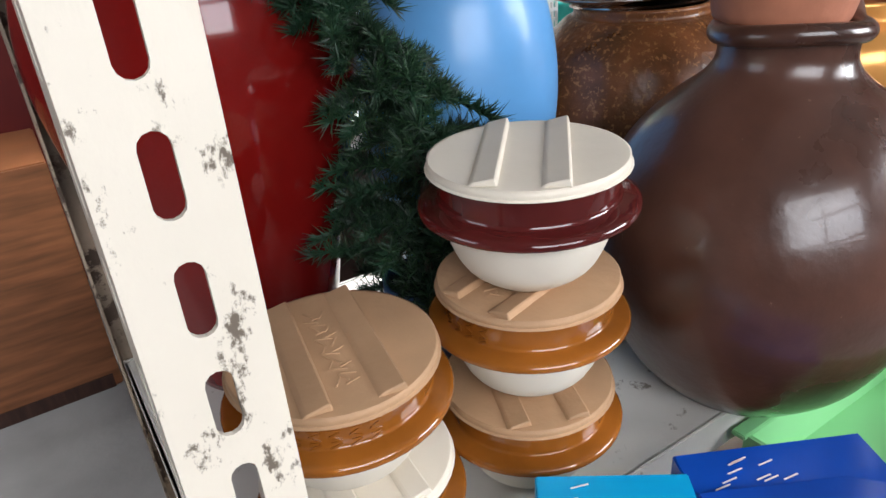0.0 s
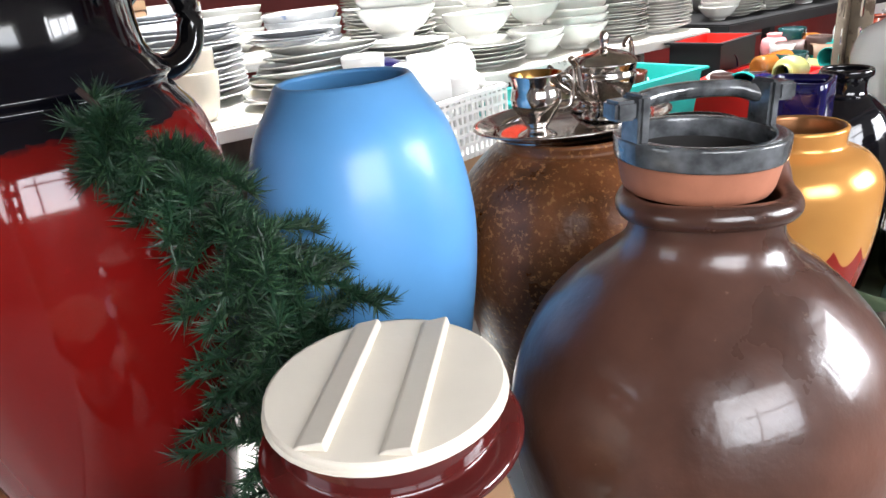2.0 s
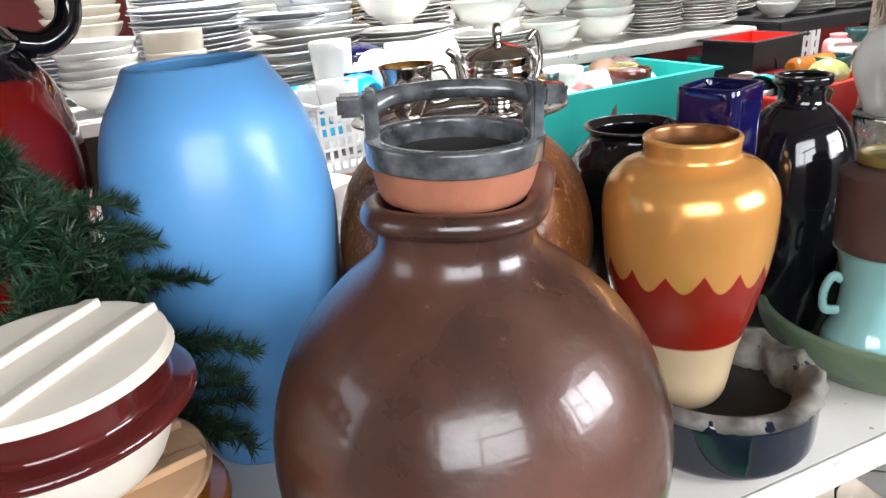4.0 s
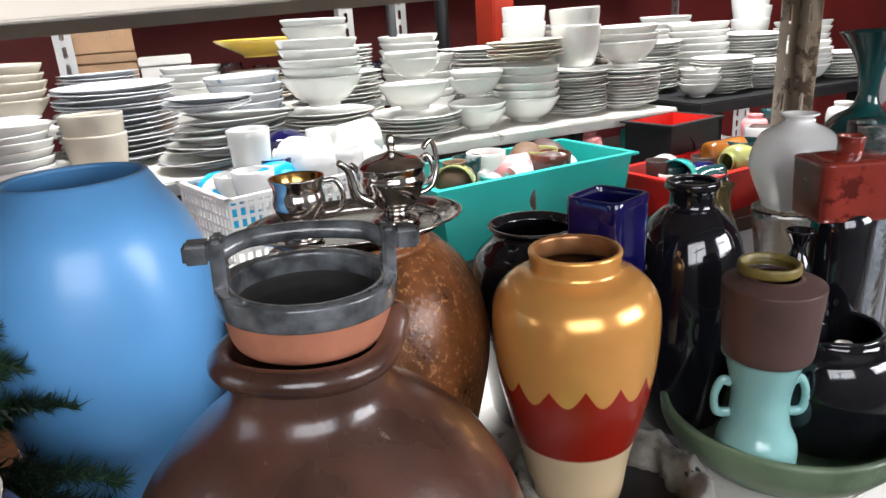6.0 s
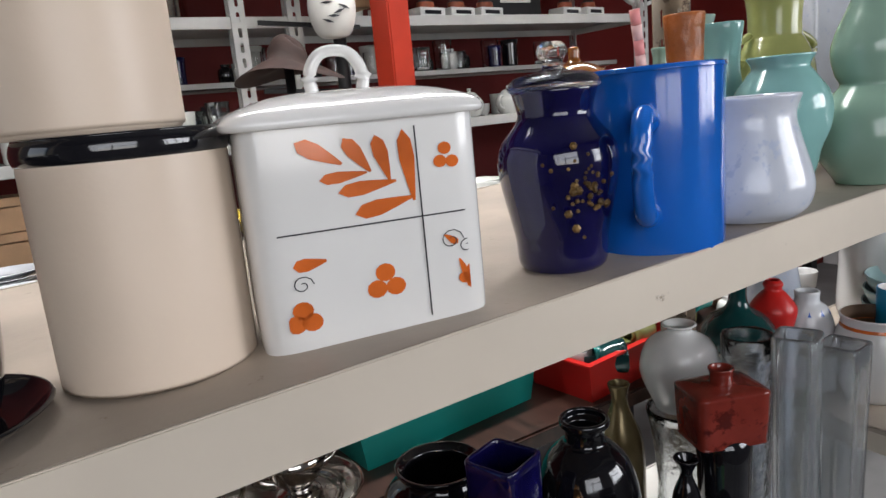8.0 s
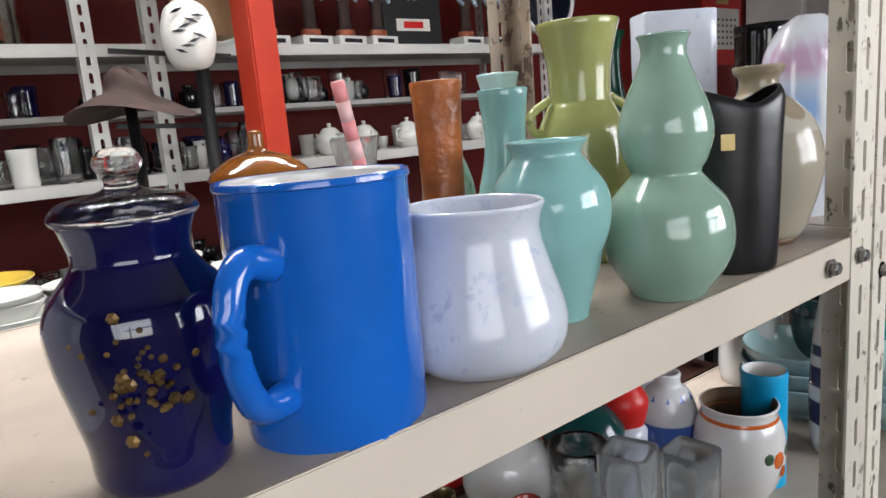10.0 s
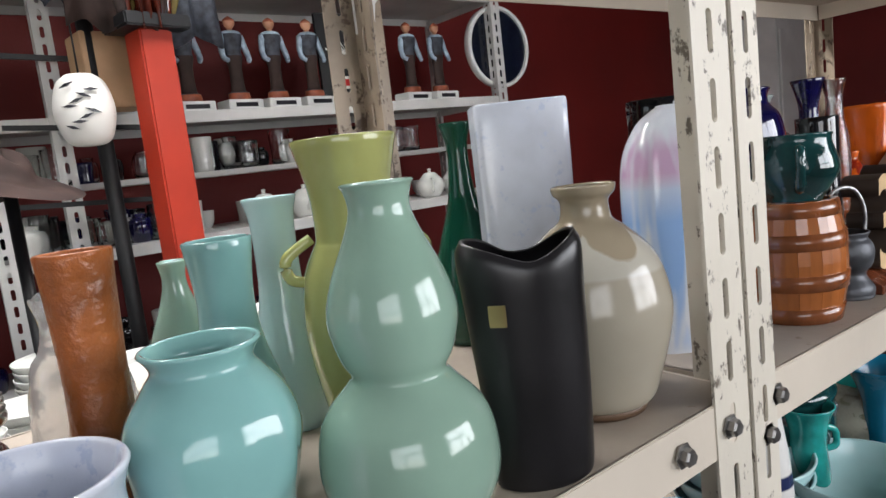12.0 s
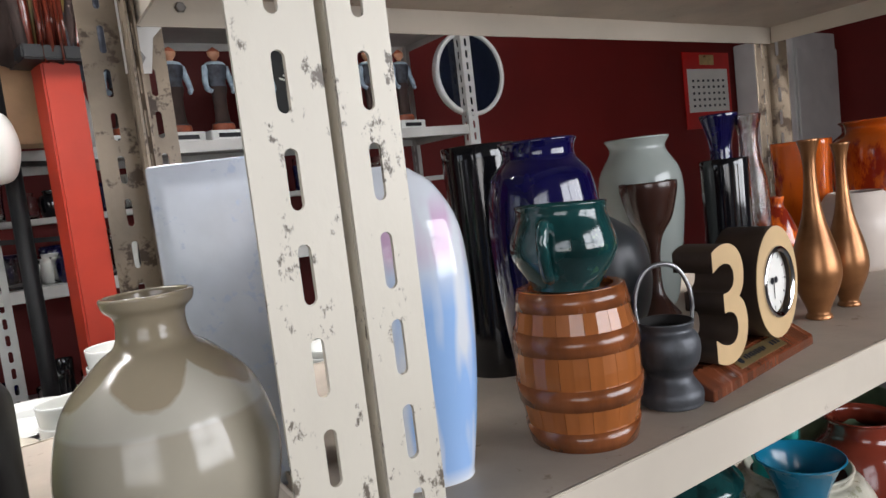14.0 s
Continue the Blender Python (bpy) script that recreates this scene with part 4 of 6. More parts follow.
crock(0.485, 0.298, deck(0.485), 0.0495, 0.111, "cream cylindrical crock with dark glossy lid", True)
crock(0.472, 0.298, deck(0.485) + 0.123, 0.044, 0.085, "cream cylindrical crock stacked on another", True)
vessel("jar", 0.375, 0.275, deck(0.375) + 0.004, [(0, 0), (0.03, 0), (0.04, 0.02), (0.043, 0.06), (0.036, 0.1), (0.04, 0.11)], M["black_glaze"], "black glossy jar on a saucer", "jar", 0.004)
vessel("saucer", 0.375, 0.275, deck(0.375), [(0, 0), (0.03, 0), (0.05, 0.006), (0.058, 0.011)], M["black_glaze"], "black glossy saucer under a jar", "saucer", 0.003)

# square canister with orange leaves
can = thing("canister", 0.600, 0.285, deck(0.600), "white square canister painted with orange leaves, lidded", "canister", rz=-11.5)
CW = 0.051
can.scale = (1.27, 0.98, 1.12)
put("body", vessel_mesh([(0, 0), (CW * 0.95, 0), (CW * 0.95, 0), (CW, 0.004), (CW, 0.098), (CW * 1.0, 0.101)], M["white_glaze"], 0.004, 96, power=9.0), can)
put("lid", solid_lathe([(CW * 1.0, 0.101), (CW * 1.08, 0.1015), (CW * 1.09, 0.105), (CW * 0.98, 0.110), (CW * 0.6, 0.116), (0, 0.118)], M["white_glaze"], 96, power=9.0), can, "white lid")
put("lid_handle", tube_mesh([(-0.011, 0, 0.114), (-0.012, 0, 0.126), (-0.006, 0, 0.136), (0.006, 0, 0.136), (0.012, 0, 0.126), (0.011, 0, 0.114)], 0.003, M["white_glaze"], 10, flat=1.6), can, "strap loop handle")


def decal(polys, material, name, yoff=-CW - 0.0006):
    """Flat painted marks on the front (and side) of the canister."""
    bm = bmesh.new()
    for side, poly in polys:
        vs = []
        for a, b in poly:
            if side == "f":
                p = (max(-0.0405, min(0.0405, a)), yoff, b)
            else:
                p = (CW + 0.0006, a, b)
            vs.append(bm.verts.new(p))
        bm.faces.new(vs)
    part(name, bm, material, can)


def oval(cx, cz, a, b, tilt, n=12):
    t = radians(tilt)
    return [(cx + a * math.cos(k) * math.cos(t) - b * math.sin(k) * math.sin(t), cz + a * math.cos(k) * math.sin(t) + b * math.sin(k) * math.cos(t)) for k in [2 * math.pi * i / n for i in range(n)]]


def petal(cx, cz, length, width, tilt):
    t = radians(tilt)
    pts = []
    for u, w in ((0, 0.15), (0.25, 0.5), (0.6, 0.9), (0.85, 0.8), (1, 0.0), (0.85, -0.8), (0.6, -0.9), (0.25, -0.5), (0, -0.15)):
        x, z = u * length, w * width / 2
        pts.append((cx + x * math.cos(t) - z * math.sin(t), cz + x * math.sin(t) + z * math.cos(t)))
    return pts


marks = []
for s in ("f",):
    for x0, z0, x1, z1, wd in ((-0.011, 0.083, -0.029, 0.0945, 0.0085), (0.0005, 0.078, -0.0095, 0.0945, 0.0075), (0.0083, 0.073, 0.0037, 0.0945, 0.0072), (0.018, 0.062, 0.0155, 0.096, 0.0075), (-0.001, 0.078, -0.021, 0.0765, 0.0060), (0.0110, 0.0725, -0.014, 0.0700, 0.0075), (0.0175, 0.0640, -0.008, 0.0590, 0.0085)):
        marks.append((s, petal(x0, z0, math.hypot(x1 - x0, z1 - z0), wd, math.degrees(math.atan2(z1 - z0, x1 - x0)))))
    for cx, cz in ((-0.002, 0.022), (0.0055, 0.022), (0.0018, 0.0295), (-0.034, 0.012), (-0.028, 0.012), (-0.031, 0.018)):
        marks.append((s, oval(cx * 1.1, cz, 0.0044, 0.0044, 0)))
    for cx, cz, ln, wd, tl in ((-0.022, 0.040, 0.014, 0.007, 185), (0.036, 0.03, 0.016, 0.005, -70), (0.030, 0.043, 0.008, 0.004, -40), (0.042, 0.05, 0.008, 0.006, 20)):
        marks.append((s, petal(cx, cz, ln, wd, tl)))
    for cx, cz in ((0.0335, 0.085), (0.031, 0.079), (0.0365, 0.0785), (0.038, 0.02), (0.042, 0.024), (0.0415, 0.017)):
        marks.append((s, oval(cx, cz, 0.0030, 0.0030, 0)))
decal(marks, M["orange_paint"], "painted_leaves")
lines = []
for s in ("f",):
    lines += [(s, [(-0.0405, 0.0535), (0.0405, 0.0535), (0.0405, 0.0542), (-0.0405, 0.0542)]), (s, [(0.0205, 0.004), (0.0212, 0.004), (0.0212, 0.097), (0.0205, 0.097)])]
    for cx, cz, rr in ((-0.033, 0.03, 0.005), (0.040, 0.036, 0.0045), (0.033, 0.040, 0.006)):
        for k in range(14):
            a0, a1 = k * 0.6, (k + 1) * 0.6
            r0, r1 = rr * (1 - k / 18), rr * (1 - (k + 1) / 18)
            lines.append((s, [(cx + r0 * math.cos(a0), cz + r0 * math.sin(a0)), (cx + r1 * math.cos(a1), cz + r1 * math.sin(a1)), (cx + (r1 - 0.0005) * math.cos(a1), cz + (r1 - 0.0005) * math.sin(a1)), (cx + (r0 - 0.0005) * math.cos(a0), cz + (r0 - 0.0005) * math.sin(a0))]))
decal(lines, M["ink"], "painted_line", -CW - 0.0009)

nv = thing("ginger_jar", 0.738, 0.256, deck(0.738), "navy glazed ginger jar with faded gold flowers", "jar")
put("body", vessel_mesh([(0, 0), (0.024, 0), (0.028, 0.02), (0.035, 0.055), (0.034, 0.072), (0.024, 0.086), (0.022, 0.092), (0.025, 0.104)], M["cobalt"], 0.003, 40), nv)
put("lid", solid_lathe([(0.026, 0.104), (0.027, 0.107), (0.022, 0.112), (0.008, 0.115), (0.006, 0.119), (0.009, 0.125), (0.006, 0.130), (0, 0.131)], M["crystal"], 32), nv, "cut-glass lid with a knob")
bm = bmesh.new()
r7 = random.Random(4)
for k in range(46):
    a, zz = radians(r7.gauss(-108, 15)), r7.gauss(0.048, 0.010)
    rr = 0.0352
    bmesh.ops.create_cone(bm, cap_ends=True, segments=6, radius1=0.0021 * r7.uniform(0.5, 1.3), radius2=0.001, depth=0.0012, matrix=Matrix.Rotation(a, 4, "Z") @ Matrix.Translation((rr, 0, zz)) @ Matrix.Rotation(math.pi / 2, 4, "Y"))
part("gilt_spray", bm, M["worn_gilt"], nv, "worn gold flowers")
nv.scale = (1.12, 1.12, 1.12)

mug = thing("mug", 0.822, 0.246, deck(0.822), "large bright blue mug with white inside", "mug", wide=0.94, tall=0.98)
put("body", vessel_mesh([(0, 0), (0.046, 0), (0.046, 0), (0.049, 0.004), (0.0495, 0.115), (0.051, 0.122)], M["blue_mug"], 0.004, 56, M["white_glaze"]), mug)
put("handle", tube_mesh([(0.047, 0, 0.090), (0.068, 0, 0.094), (0.080, 0, 0.082), (0.081, 0, 0.055), (0.070, 0, 0.032), (0.047, 0, 0.027)], [0.009, 0.0075, 0.007, 0.007, 0.0075, 0.009], M["blue_mug"], 12), mug, "", pose(0, 0, 0, 0, 0, -146))

vessel("squat_pot", 0.917, 0.242, deck(0.917), [(0, 0), (0.040, 0), (0.040, 0), (0.0485, 0.008), (0.0525, 0.020), (0.0515, 0.034), (0.043, 0.063), (0.0395, 0.076), (0.0395, 0.086), (0.0430, 0.0965)], M["greywhite"], "squat bluish-white flared pot with brown foot", "pot", 0.0035, 48, wide=0.98, tall=0.95)
ca = vessel("vase", 0.998, 0.260, deck(0.998), [(0, 0), (0.024, 0), (0.024, 0), (0.026, 0.01), (0.035, 0.05), (0.0405, 0.080), (0.038, 0.098), (0.028, 0.115), (0.0235, 0.123), (0.028, 0.132)], M["aqua"], "aqua celadon vase with relief-carved flowers", "vase", 0.003, 64, wide=0.97, tall=0.90)
for vtx in ca.data.vertices:
    p = vtx.co
    if 0.02 < p.z < 0.112 and math.hypot(p.x, p.y) > 0.024:
        w = min(1, (p.z - 0.02) / 0.02, (0.112 - p.z) / 0.02)
        k = 1 + 0.10 * w * max(0, noise.noise(p * 48))
        vtx.co = Vector((p.x * k, p.y * k, p.z))
vessel("gourd_vase", 1.081, 0.227, deck(1.081), [(0, 0), (0.026, 0), (0.026, 0), (0.030, 0.006), (0.043, 0.028), (0.0465, 0.048), (0.042, 0.072), (0.028, 0.090), (0.0245, 0.096), (0.029, 0.106), (0.033, 0.126), (0.029, 0.146), (0.020, 0.168), (0.0155, 0.182), (0.0165, 0.192), (0.0185, 0.196)], M["celadon"], "pale celadon double-gourd vase with crackled glaze", "vase", 0.003, 56, wide=0.97, tall=0.91)

bv = thing("jug_vase", 1.164, 0.220, deck(1.164), "black leathery jug-like vase with notched lip", "vase", rz=-20, wide=0.85, tall=0.90)
v, f = lathe_data(hollow([(0, 0), (0.030, 0), (0.030, 0), (0.032, 0.01), (0.034, 0.06), (0.036, 0.11), (0.037, 0.138), (0.034, 0.146)], 0.003)[0], 56, 1.12, 0.8)
v = [(x * (1 - 0.10 * max(0, z - 0.06) / 0.08 * math.cos(3 * math.atan2(y, x))), y, z + 0.007 * (z / 0.146) ** 4 * math.cos(2 * math.atan2(y, x) + 0.5)) for x, y, z in v]
put("body", mesh_of(v, f, M["black_matte"]), bv)
part("paper_tag", box_bm(0.011, 0.0016, 0.013, 0, 0, 0, 0.0004), M["brass"], bv, "small worn gold paper tag", False, Matrix.Translation((-0.0295, -0.0208, 0.104)) @ Matrix.Rotation(radians(233 - 270), 4, "Z"))

tn = thing("bottle_vase", 1.255, 0.254, deck(1.255), "round grey-tan bottle vase with dripped glaze", "vase")
put("body", vessel_mesh([(0, 0.006), (0.030, 0.006), (0.040, 0.03), (0.0475, 0.065), (0.0475, 0.088), (0.040, 0.115), (0.025, 0.134), (0.0165, 0.142), (0.0150, 0.155), (0.019, 0.161), (0.020, 0.166)], M["tan_glaze"], 0.003, 56), tn)
tn.scale = (1.07, 1.07, 0.915)
put("foot", solid_lathe([(0, 0), (0.028, 0), (0.0305, 0.007), (0, 0.007)], M["tan_foot"], 40, 1), tn, "bare brown foot")

ov = thing("handled_vase", 1.134, 0.349, deck(1.134), "tall olive-green vase with flared square neck and ears", "vase", wide=0.98, tall=0.95)
put("body", vessel_mesh([(0, 0), (0.028, 0), (0.035, 0.03), (0.042, 0.08), (0.039, 0.12), (0.030, 0.142), (0.027, 0.150), (0.028, 0.18), (0.036, 0.216)], M["olive"], 0.003, 56), ov)
for a in (-20, 160):
    put("ear", tube_mesh([(0.036, 0, 0.120), (0.047, 0, 0.124), (0.048, 0, 0.138), (0.030, 0, 0.150)], 0.004, M["olive"], 8), ov, "", pose(0, 0, 0, 0, 0, a))
vessel("bud_vase", 1.030, 0.412, deck(1.030), [(0, 0), (0.02, 0), (0.028, 0.05), (0.026, 0.085), (0.013, 0.115), (0.009, 0.13), (0.011, 0.142)], M["celadon"], "small celadon bottle vase", "vase", 0.0025, wide=0.85)
vessel("bud_vase", 1.040, 0.345, deck(1.040), [(0, 0), (0.024, 0), (0.03, 0.05), (0.02, 0.09), (0.0165, 0.12), (0.020, 0.156)], M["aqua"], "small aqua vase with wide neck", "vase", 0.0025)
vessel("bud_vase", 1.108, 0.425, deck(1.108), [(0, 0), (0.024, 0), (0.027, 0.05), (0.017, 0.1), (0.016, 0.15), (0.020, 0.172)], M["white_blue"], "small pale blue porcelain bud vase", "vase", 0.0025)
inc = vessel("carved_bottle", 0.964, 0.330, deck(0.964), [(0, 0), (0.024, 0), (0.025, 0.03), (0.0175, 0.07), (0.0155, 0.1), (0.017, 0.15), (0.0185, 0.172)], mat("carved_orange_wood", (0.34, 0.10, 0.025), 0.35, 25, 0.3, bump=0.9, bscale=70), "slim carved orange-brown wooden bottle", "bottle", 0.003, wide=0.99, tall=0.96)
gj = vessel("glass_jar", 0.893, 0.327, deck(0.893), [(0, 0), (0.028, 0), (0.030, 0.01), (0.030, 0.075), (0.026, 0.083), (0.0275, 0.095)], M["maroon_jar"], "dark brown glass jar with drinking straw", "jar", 0.002)
put("screw_cap", mesh_of(*lathe_data(curve_pts([(0.0, 0.0125), (0.028, 0.0125), (0.0305, 0.011), (0.0312, 0.009), (0.0300, 0.0075), (0.0314, 0.006), (0.0302, 0.0045), (0.0314, 0.003), (0.0310, 0.0), (0.027, 0.0)], 2), 40), M["silver"]), gj, "ribbed silver screw cap", pose(0, 0, 0.096))
st = thing("drinking_straw", 0.914, 0.321, deck(0.914) + 0.005, "pink striped drinking straw in a jar", "straw", ry=-13, rx=4, wide=1.01, tall=0.89)
for k in range(14):
    put("stripe", tube_mesh([(0, 0, k * 0.0135), (0, 0, k * 0.0135 + 0.0135)], 0.0042, M["pink"] if k % 2 else M["pale_pink"], 10, 1), st)
lj = thing("lidded_jar", 0.830, 0.332, deck(0.830), "dark glazed jar with amber rimmed lid", "jar", wide=0.55, tall=1.06)
put("body", vessel_mesh([(0, 0), (0.03, 0), (0.045, 0.03), (0.05, 0.08), (0.045, 0.108)], M["black_glaze"], 0.004, 40), lj)
put("lid", solid_lathe([(0.050, 0.108), (0.054, 0.112), (0.050, 0.117), (0.03, 0.124), (0.01, 0.128), (0.008, 0.137), (0, 0.139)], M["amber_glaze"], 40), lj, "amber glazed lid")
v, f = lathe_data(curve_pts([(0.03, 0), (0.034, 0.04), (0.028, 0.08), (0.018, 0.105), (0.022, 0.13)], 5), 28)
v = [tuple(Vector(p) + Vector(p).normalized() * 0.006 * noise.noise(Vector(p) * 90)) for p in v]
tagged(put("plastic_bag", mesh_of(v, f, M["film"]), None, "", pose(0.972, 0.465, deck(0.972))), "crumpled clear plastic bag round a bottle", "plastic bag")
vessel("glass_bottle", 1.318, 0.462, deck(1.318), [(0, 0), (0.03, 0), (0.034, 0.04), (0.03, 0.09), (0.014, 0.15), (0.010, 0.2), (0.016, 0.226)], mat("green_glass", (0.01, 0.12, 0.07), 0.1, 10, 0.06, trans=0.6), "slim dark green glass bottle vase", "bottle", 0.003, wide=1.00, tall=0.93)

# ---- middle shelf, second bay ----
vessel("square_vase", 1.332, 0.390, S2B, [(0, 0), (0.048, 0), (0.050, 0.01), (0.052, 0.228)], M["greywhite"], "large plain white rectangular porcelain vase", "vase", 0.005, 96, power=10.0, sx=1.22, sy=0.62, rz=-30, wide=0.65, tall=0.96)
vessel("lily_vase", 1.403, 0.281, S2B, [(0, 0), (0.045, 0), (0.048, 0.004), (0.058, 0.06), (0.062, 0.12), (0.058, 0.165), (0.042, 0.192), (0.026, 0.203), (0.02, 0.206)], M["lily"], "flat oval white vase with lilac and blue flowers", "vase", 0.004, 72, power=2.6, sx=0.98, sy=0.62, rz=-28, wide=0.80, tall=0.97)
bar = thing("wooden_barrel", 1.523, 0.249, S2B, "small varnished wooden barrel with dark hoops", "barrel", rz=30, wide=0.98, tall=1.00)


def barrel_r(z):
    return 0.0365 + 0.0075 * math.sin(math.pi * min(1, max(0, z / 0.107)))


NS = 14
for k in range(NS):
    a0, a1 = 2 * math.pi * k / NS, 2 * math.pi * (k + 0.985) / NS
    verts, faces = [], []
    for i in range(9):
        z = 0.107 * i / 8
        for r in (barrel_r(z), barrel_r(z) - 0.006):
            for a in (a0, (a0 + a1) / 2, a1):
                verts.append((r * math.cos(a), r * math.sin(a), z))
    for i in range(8):
        b0, b1 = i * 6, i * 6 + 6
        faces += [(b0, b0 + 1, b1 + 1, b1), (b0 + 1, b0 + 2, b1 + 2, b1 + 1), (b0 + 4, b0 + 3, b1 + 3, b1 + 4), (b0 + 5, b0 + 4, b1 + 4, b1 + 5), (b0 + 2, b0 + 5, b1 + 5, b1 + 2), (b0 + 3, b0, b1, b1 + 3)]
    faces += [(48, 49, 52, 51), (49, 50, 53, 52)]
    put("stave", mesh_of(verts, faces, M["barrel_wood"], False), bar)
for z0, z1 in ((0.0005, 0.014), (0.030, 0.044), (0.066, 0.080), (0.094, 0.1065)):
    put("hoop", solid_lathe([(barrel_r(z0) + 0.0002, z0), (barrel_r(z0) + 0.0014, z0), (barrel_r(z0) + 0.0014, z0), (barrel_r(z1) + 0.0014, z1), (barrel_r(z1) + 0.0014, z1), (barrel_r(z1) - 0.002, z1)], M["barrel_hoop"], 48), bar, "dark wooden hoop")
put("barrel_head", solid_lathe([(0.0, 0.104), (0.034, 0.104), (0.034, 0.101), (0, 0.101)], M["barrel_hoop"], 32, 1), bar)
put("barrel_base", solid_lathe([(0.0, 0.0), (0.033, 0.0), (0.033, 0.003), (0, 0.003)], M["barrel_hoop"], 32, 1), bar)

gp = thing("creamer", 1.512, 0.241, S2B + 0.107, "small dark green glazed pot with loop handle", "pot", ry=2, wide=0.91, tall=1.01)
put("body", vessel_mesh([(0, 0), (0.022, 0), (0.026, 0.004), (0.038, 0.022), (0.0385, 0.034), (0.033, 0.05), (0.034, 0.056)], M["green_glaze"], 0.003, 40), gp)
put("handle", tube_mesh([(0.034, 0, 0.042), (0.050, 0, 0.044), (0.053, 0, 0.03), (0.046, 0, 0.014), (0.033, 0, 0.012)], 0.0045, M["green_glaze"], 8), gp, "", pose(0, 0, 0, 0, 0, -148))
vessel("ginger_jar", 1.574, 0.325, S2B, [(0, 0), (0.036, 0), (0.045, 0.04), (0.053, 0.11), (0.054, 0.155), (0.048, 0.19), (0.036, 0.205), (0.035, 0.214), (0.038, 0.220)], M["cobalt"], "glossy cobalt-blue wide-shouldered jar", "jar", 0.004, 56, wide=0.85, tall=0.96)
vessel("cylinder_vase", 1.593, 0.430, S2B, [(0, 0), (0.034, 0), (0.034, 0.12), (0.036, 0.227)], M["black_glaze"], "tall black glazed cylinder vase", "vase", 0.003, wide=1.00, tall=0.96)
ke = thing("incense_kettle", 1.609, 0.241, S2B, "dark pewter two-bulb kettle with wire hoop handle", "kettle", rz=-30, wide=0.84, tall=0.91)
put("body", vessel_mesh([(0, 0), (0.025, 0), (0.028, 0.004), (0.028, 0.012), (0.021, 0.022), (0.0205, 0.028), (0.0265, 0.036), (0.029, 0.048), (0.027, 0.058), (0.0225, 0.064), (0.025, 0.070)], M["iron"], 0.0025, 40, M["near_black"]), ke)
put("hoop_handle", tube_mesh([(-0.024, 0, 0.062), (-0.026, 0, 0.09), (-0.016, 0, 0.112), (0, 0, 0.118), (0.016, 0, 0.112), (0.026, 0, 0.09), (0.024, 0, 0.062)], 0.0020, mat("wire", (0.35, 0.35, 0.36), 0.1, 40, 0.35, 0.9), 8), ke, "thin wire handle")
vessel("round_jar", 1.718, 0.412, S2B, [(0, 0), (0.03, 0), (0.05, 0.03), (0.056, 0.065), (0.048, 0.098), (0.025, 0.116), (0.018, 0.12)], mat("dark_slate_glaze", (0.03, 0.034, 0.038), 0.2, 16, 0.35), "round dark slate-grey jar", "jar", 0.003, wide=0.99, tall=1.11)

# desk clock cut as the number 30
ck = thing("desk_clock", 1.714, 0.241, S2B, "wooden desk clock cut as number 30 on plaque", "clock", rz=7)
bm = bmesh.new()
prof = [(-0.016, 0.0), (-0.016, 0.010), (0.004, 0.022), (0.036, 0.022), (0.036, 0.0)]
e0 = [bm.verts.new((-0.098, a, b)) for a, b in prof]
e1 = [bm.verts.new((0.100, a, b)) for a, b in prof]
bm.faces.new(e0[::-1])
bm.faces.new(e1)
for i in range(5):
    j = (i + 1) % 5
    bm.faces.new((e0[i], e0[j], e1[j], e1[i]))
bmesh.ops.recalc_face_normals(bm, faces=bm.faces)
bmesh.ops.bevel(bm, geom=list(bm.edges), offset=0.001, segments=1, affect="EDGES")
base = part("base", bm, M["plaque_wood"], ck, "polished mahogany wedge base")
slope = math.degrees(math.atan2(0.012, 0.020))
pl = put("plaque", mesh_of([(-0.045, -0.007, 0), (0.045, -0.007, 0), (0.045, 0.007, 0), (-0.045, 0.007, 0), (-0.045, -0.007, 0.001), (0.045, -0.007, 0.001), (0.045, 0.007, 0.001), (-0.045, 0.007, 0.001)], [(0, 3, 2, 1), (4, 5, 6, 7), (0, 1, 5, 4), (1, 2, 6, 5), (2, 3, 7, 6), (3, 0, 4, 7)], M["brass"], False), base, "brass name plate", pose(0.004, -0.006, 0.0162, slope, 0, 0))
bm = bmesh.new()
bmesh.ops.create_circle(bm, cap_ends=True, radius=0.0042, segments=6, matrix=Matrix.Translation((-0.036, 0, 0.0014)))
for k in range(9):
    bmesh.ops.create_grid(bm, x_segments=1, y_segments=1, size=0.5, matrix=Matrix.Translation((-0.026 + 0.0045 * k, 0.0005, 0.0014)) @ Matrix.Diagonal((0.0032, 0.0055 if k % 2 else 0.0042, 1, 1)))
for k in range(3):
    bmesh.ops.create_grid(bm, x_segments=1, y_segments=1, size=0.5, matrix=Matrix.Translation((0.026 + 0.006 * k, 0.0005, 0.0014)) @ Matrix.Diagonal((0.004, 0.005, 1, 1)))
o = part("engraving", bm, M["ink"], base, "unreadable engraved marks")
o.matrix_basis = pose(0.004, -0.006, 0.0162, slope, 0, 0)


def text_mesh(body, size, depth, mats):
    cu = bpy.data.curves.new("t", "FONT")
    cu.body, cu.size, cu.extrude, cu.align_x, cu.align_y = body, size, depth / 2, "CENTER", "BOTTOM_BASELINE"
    cu.offset = size * 0.012
    ob = bpy.data.objects.new("t", cu)
    scene.collection.objects.link(ob)
    bpy.context.view_layer.update()
    me = bpy.data.meshes.new_from_object(ob.evaluated_get(bpy.context.evaluated_depsgraph_get()))
    bpy.data.objects.remove(ob)
    me.materials.clear()
    for m in mats:
        me.materials.append(m)
    for p in me.polygons:
        p.material_index = 0 if p.normal.z > 0.9 else 1
    return me


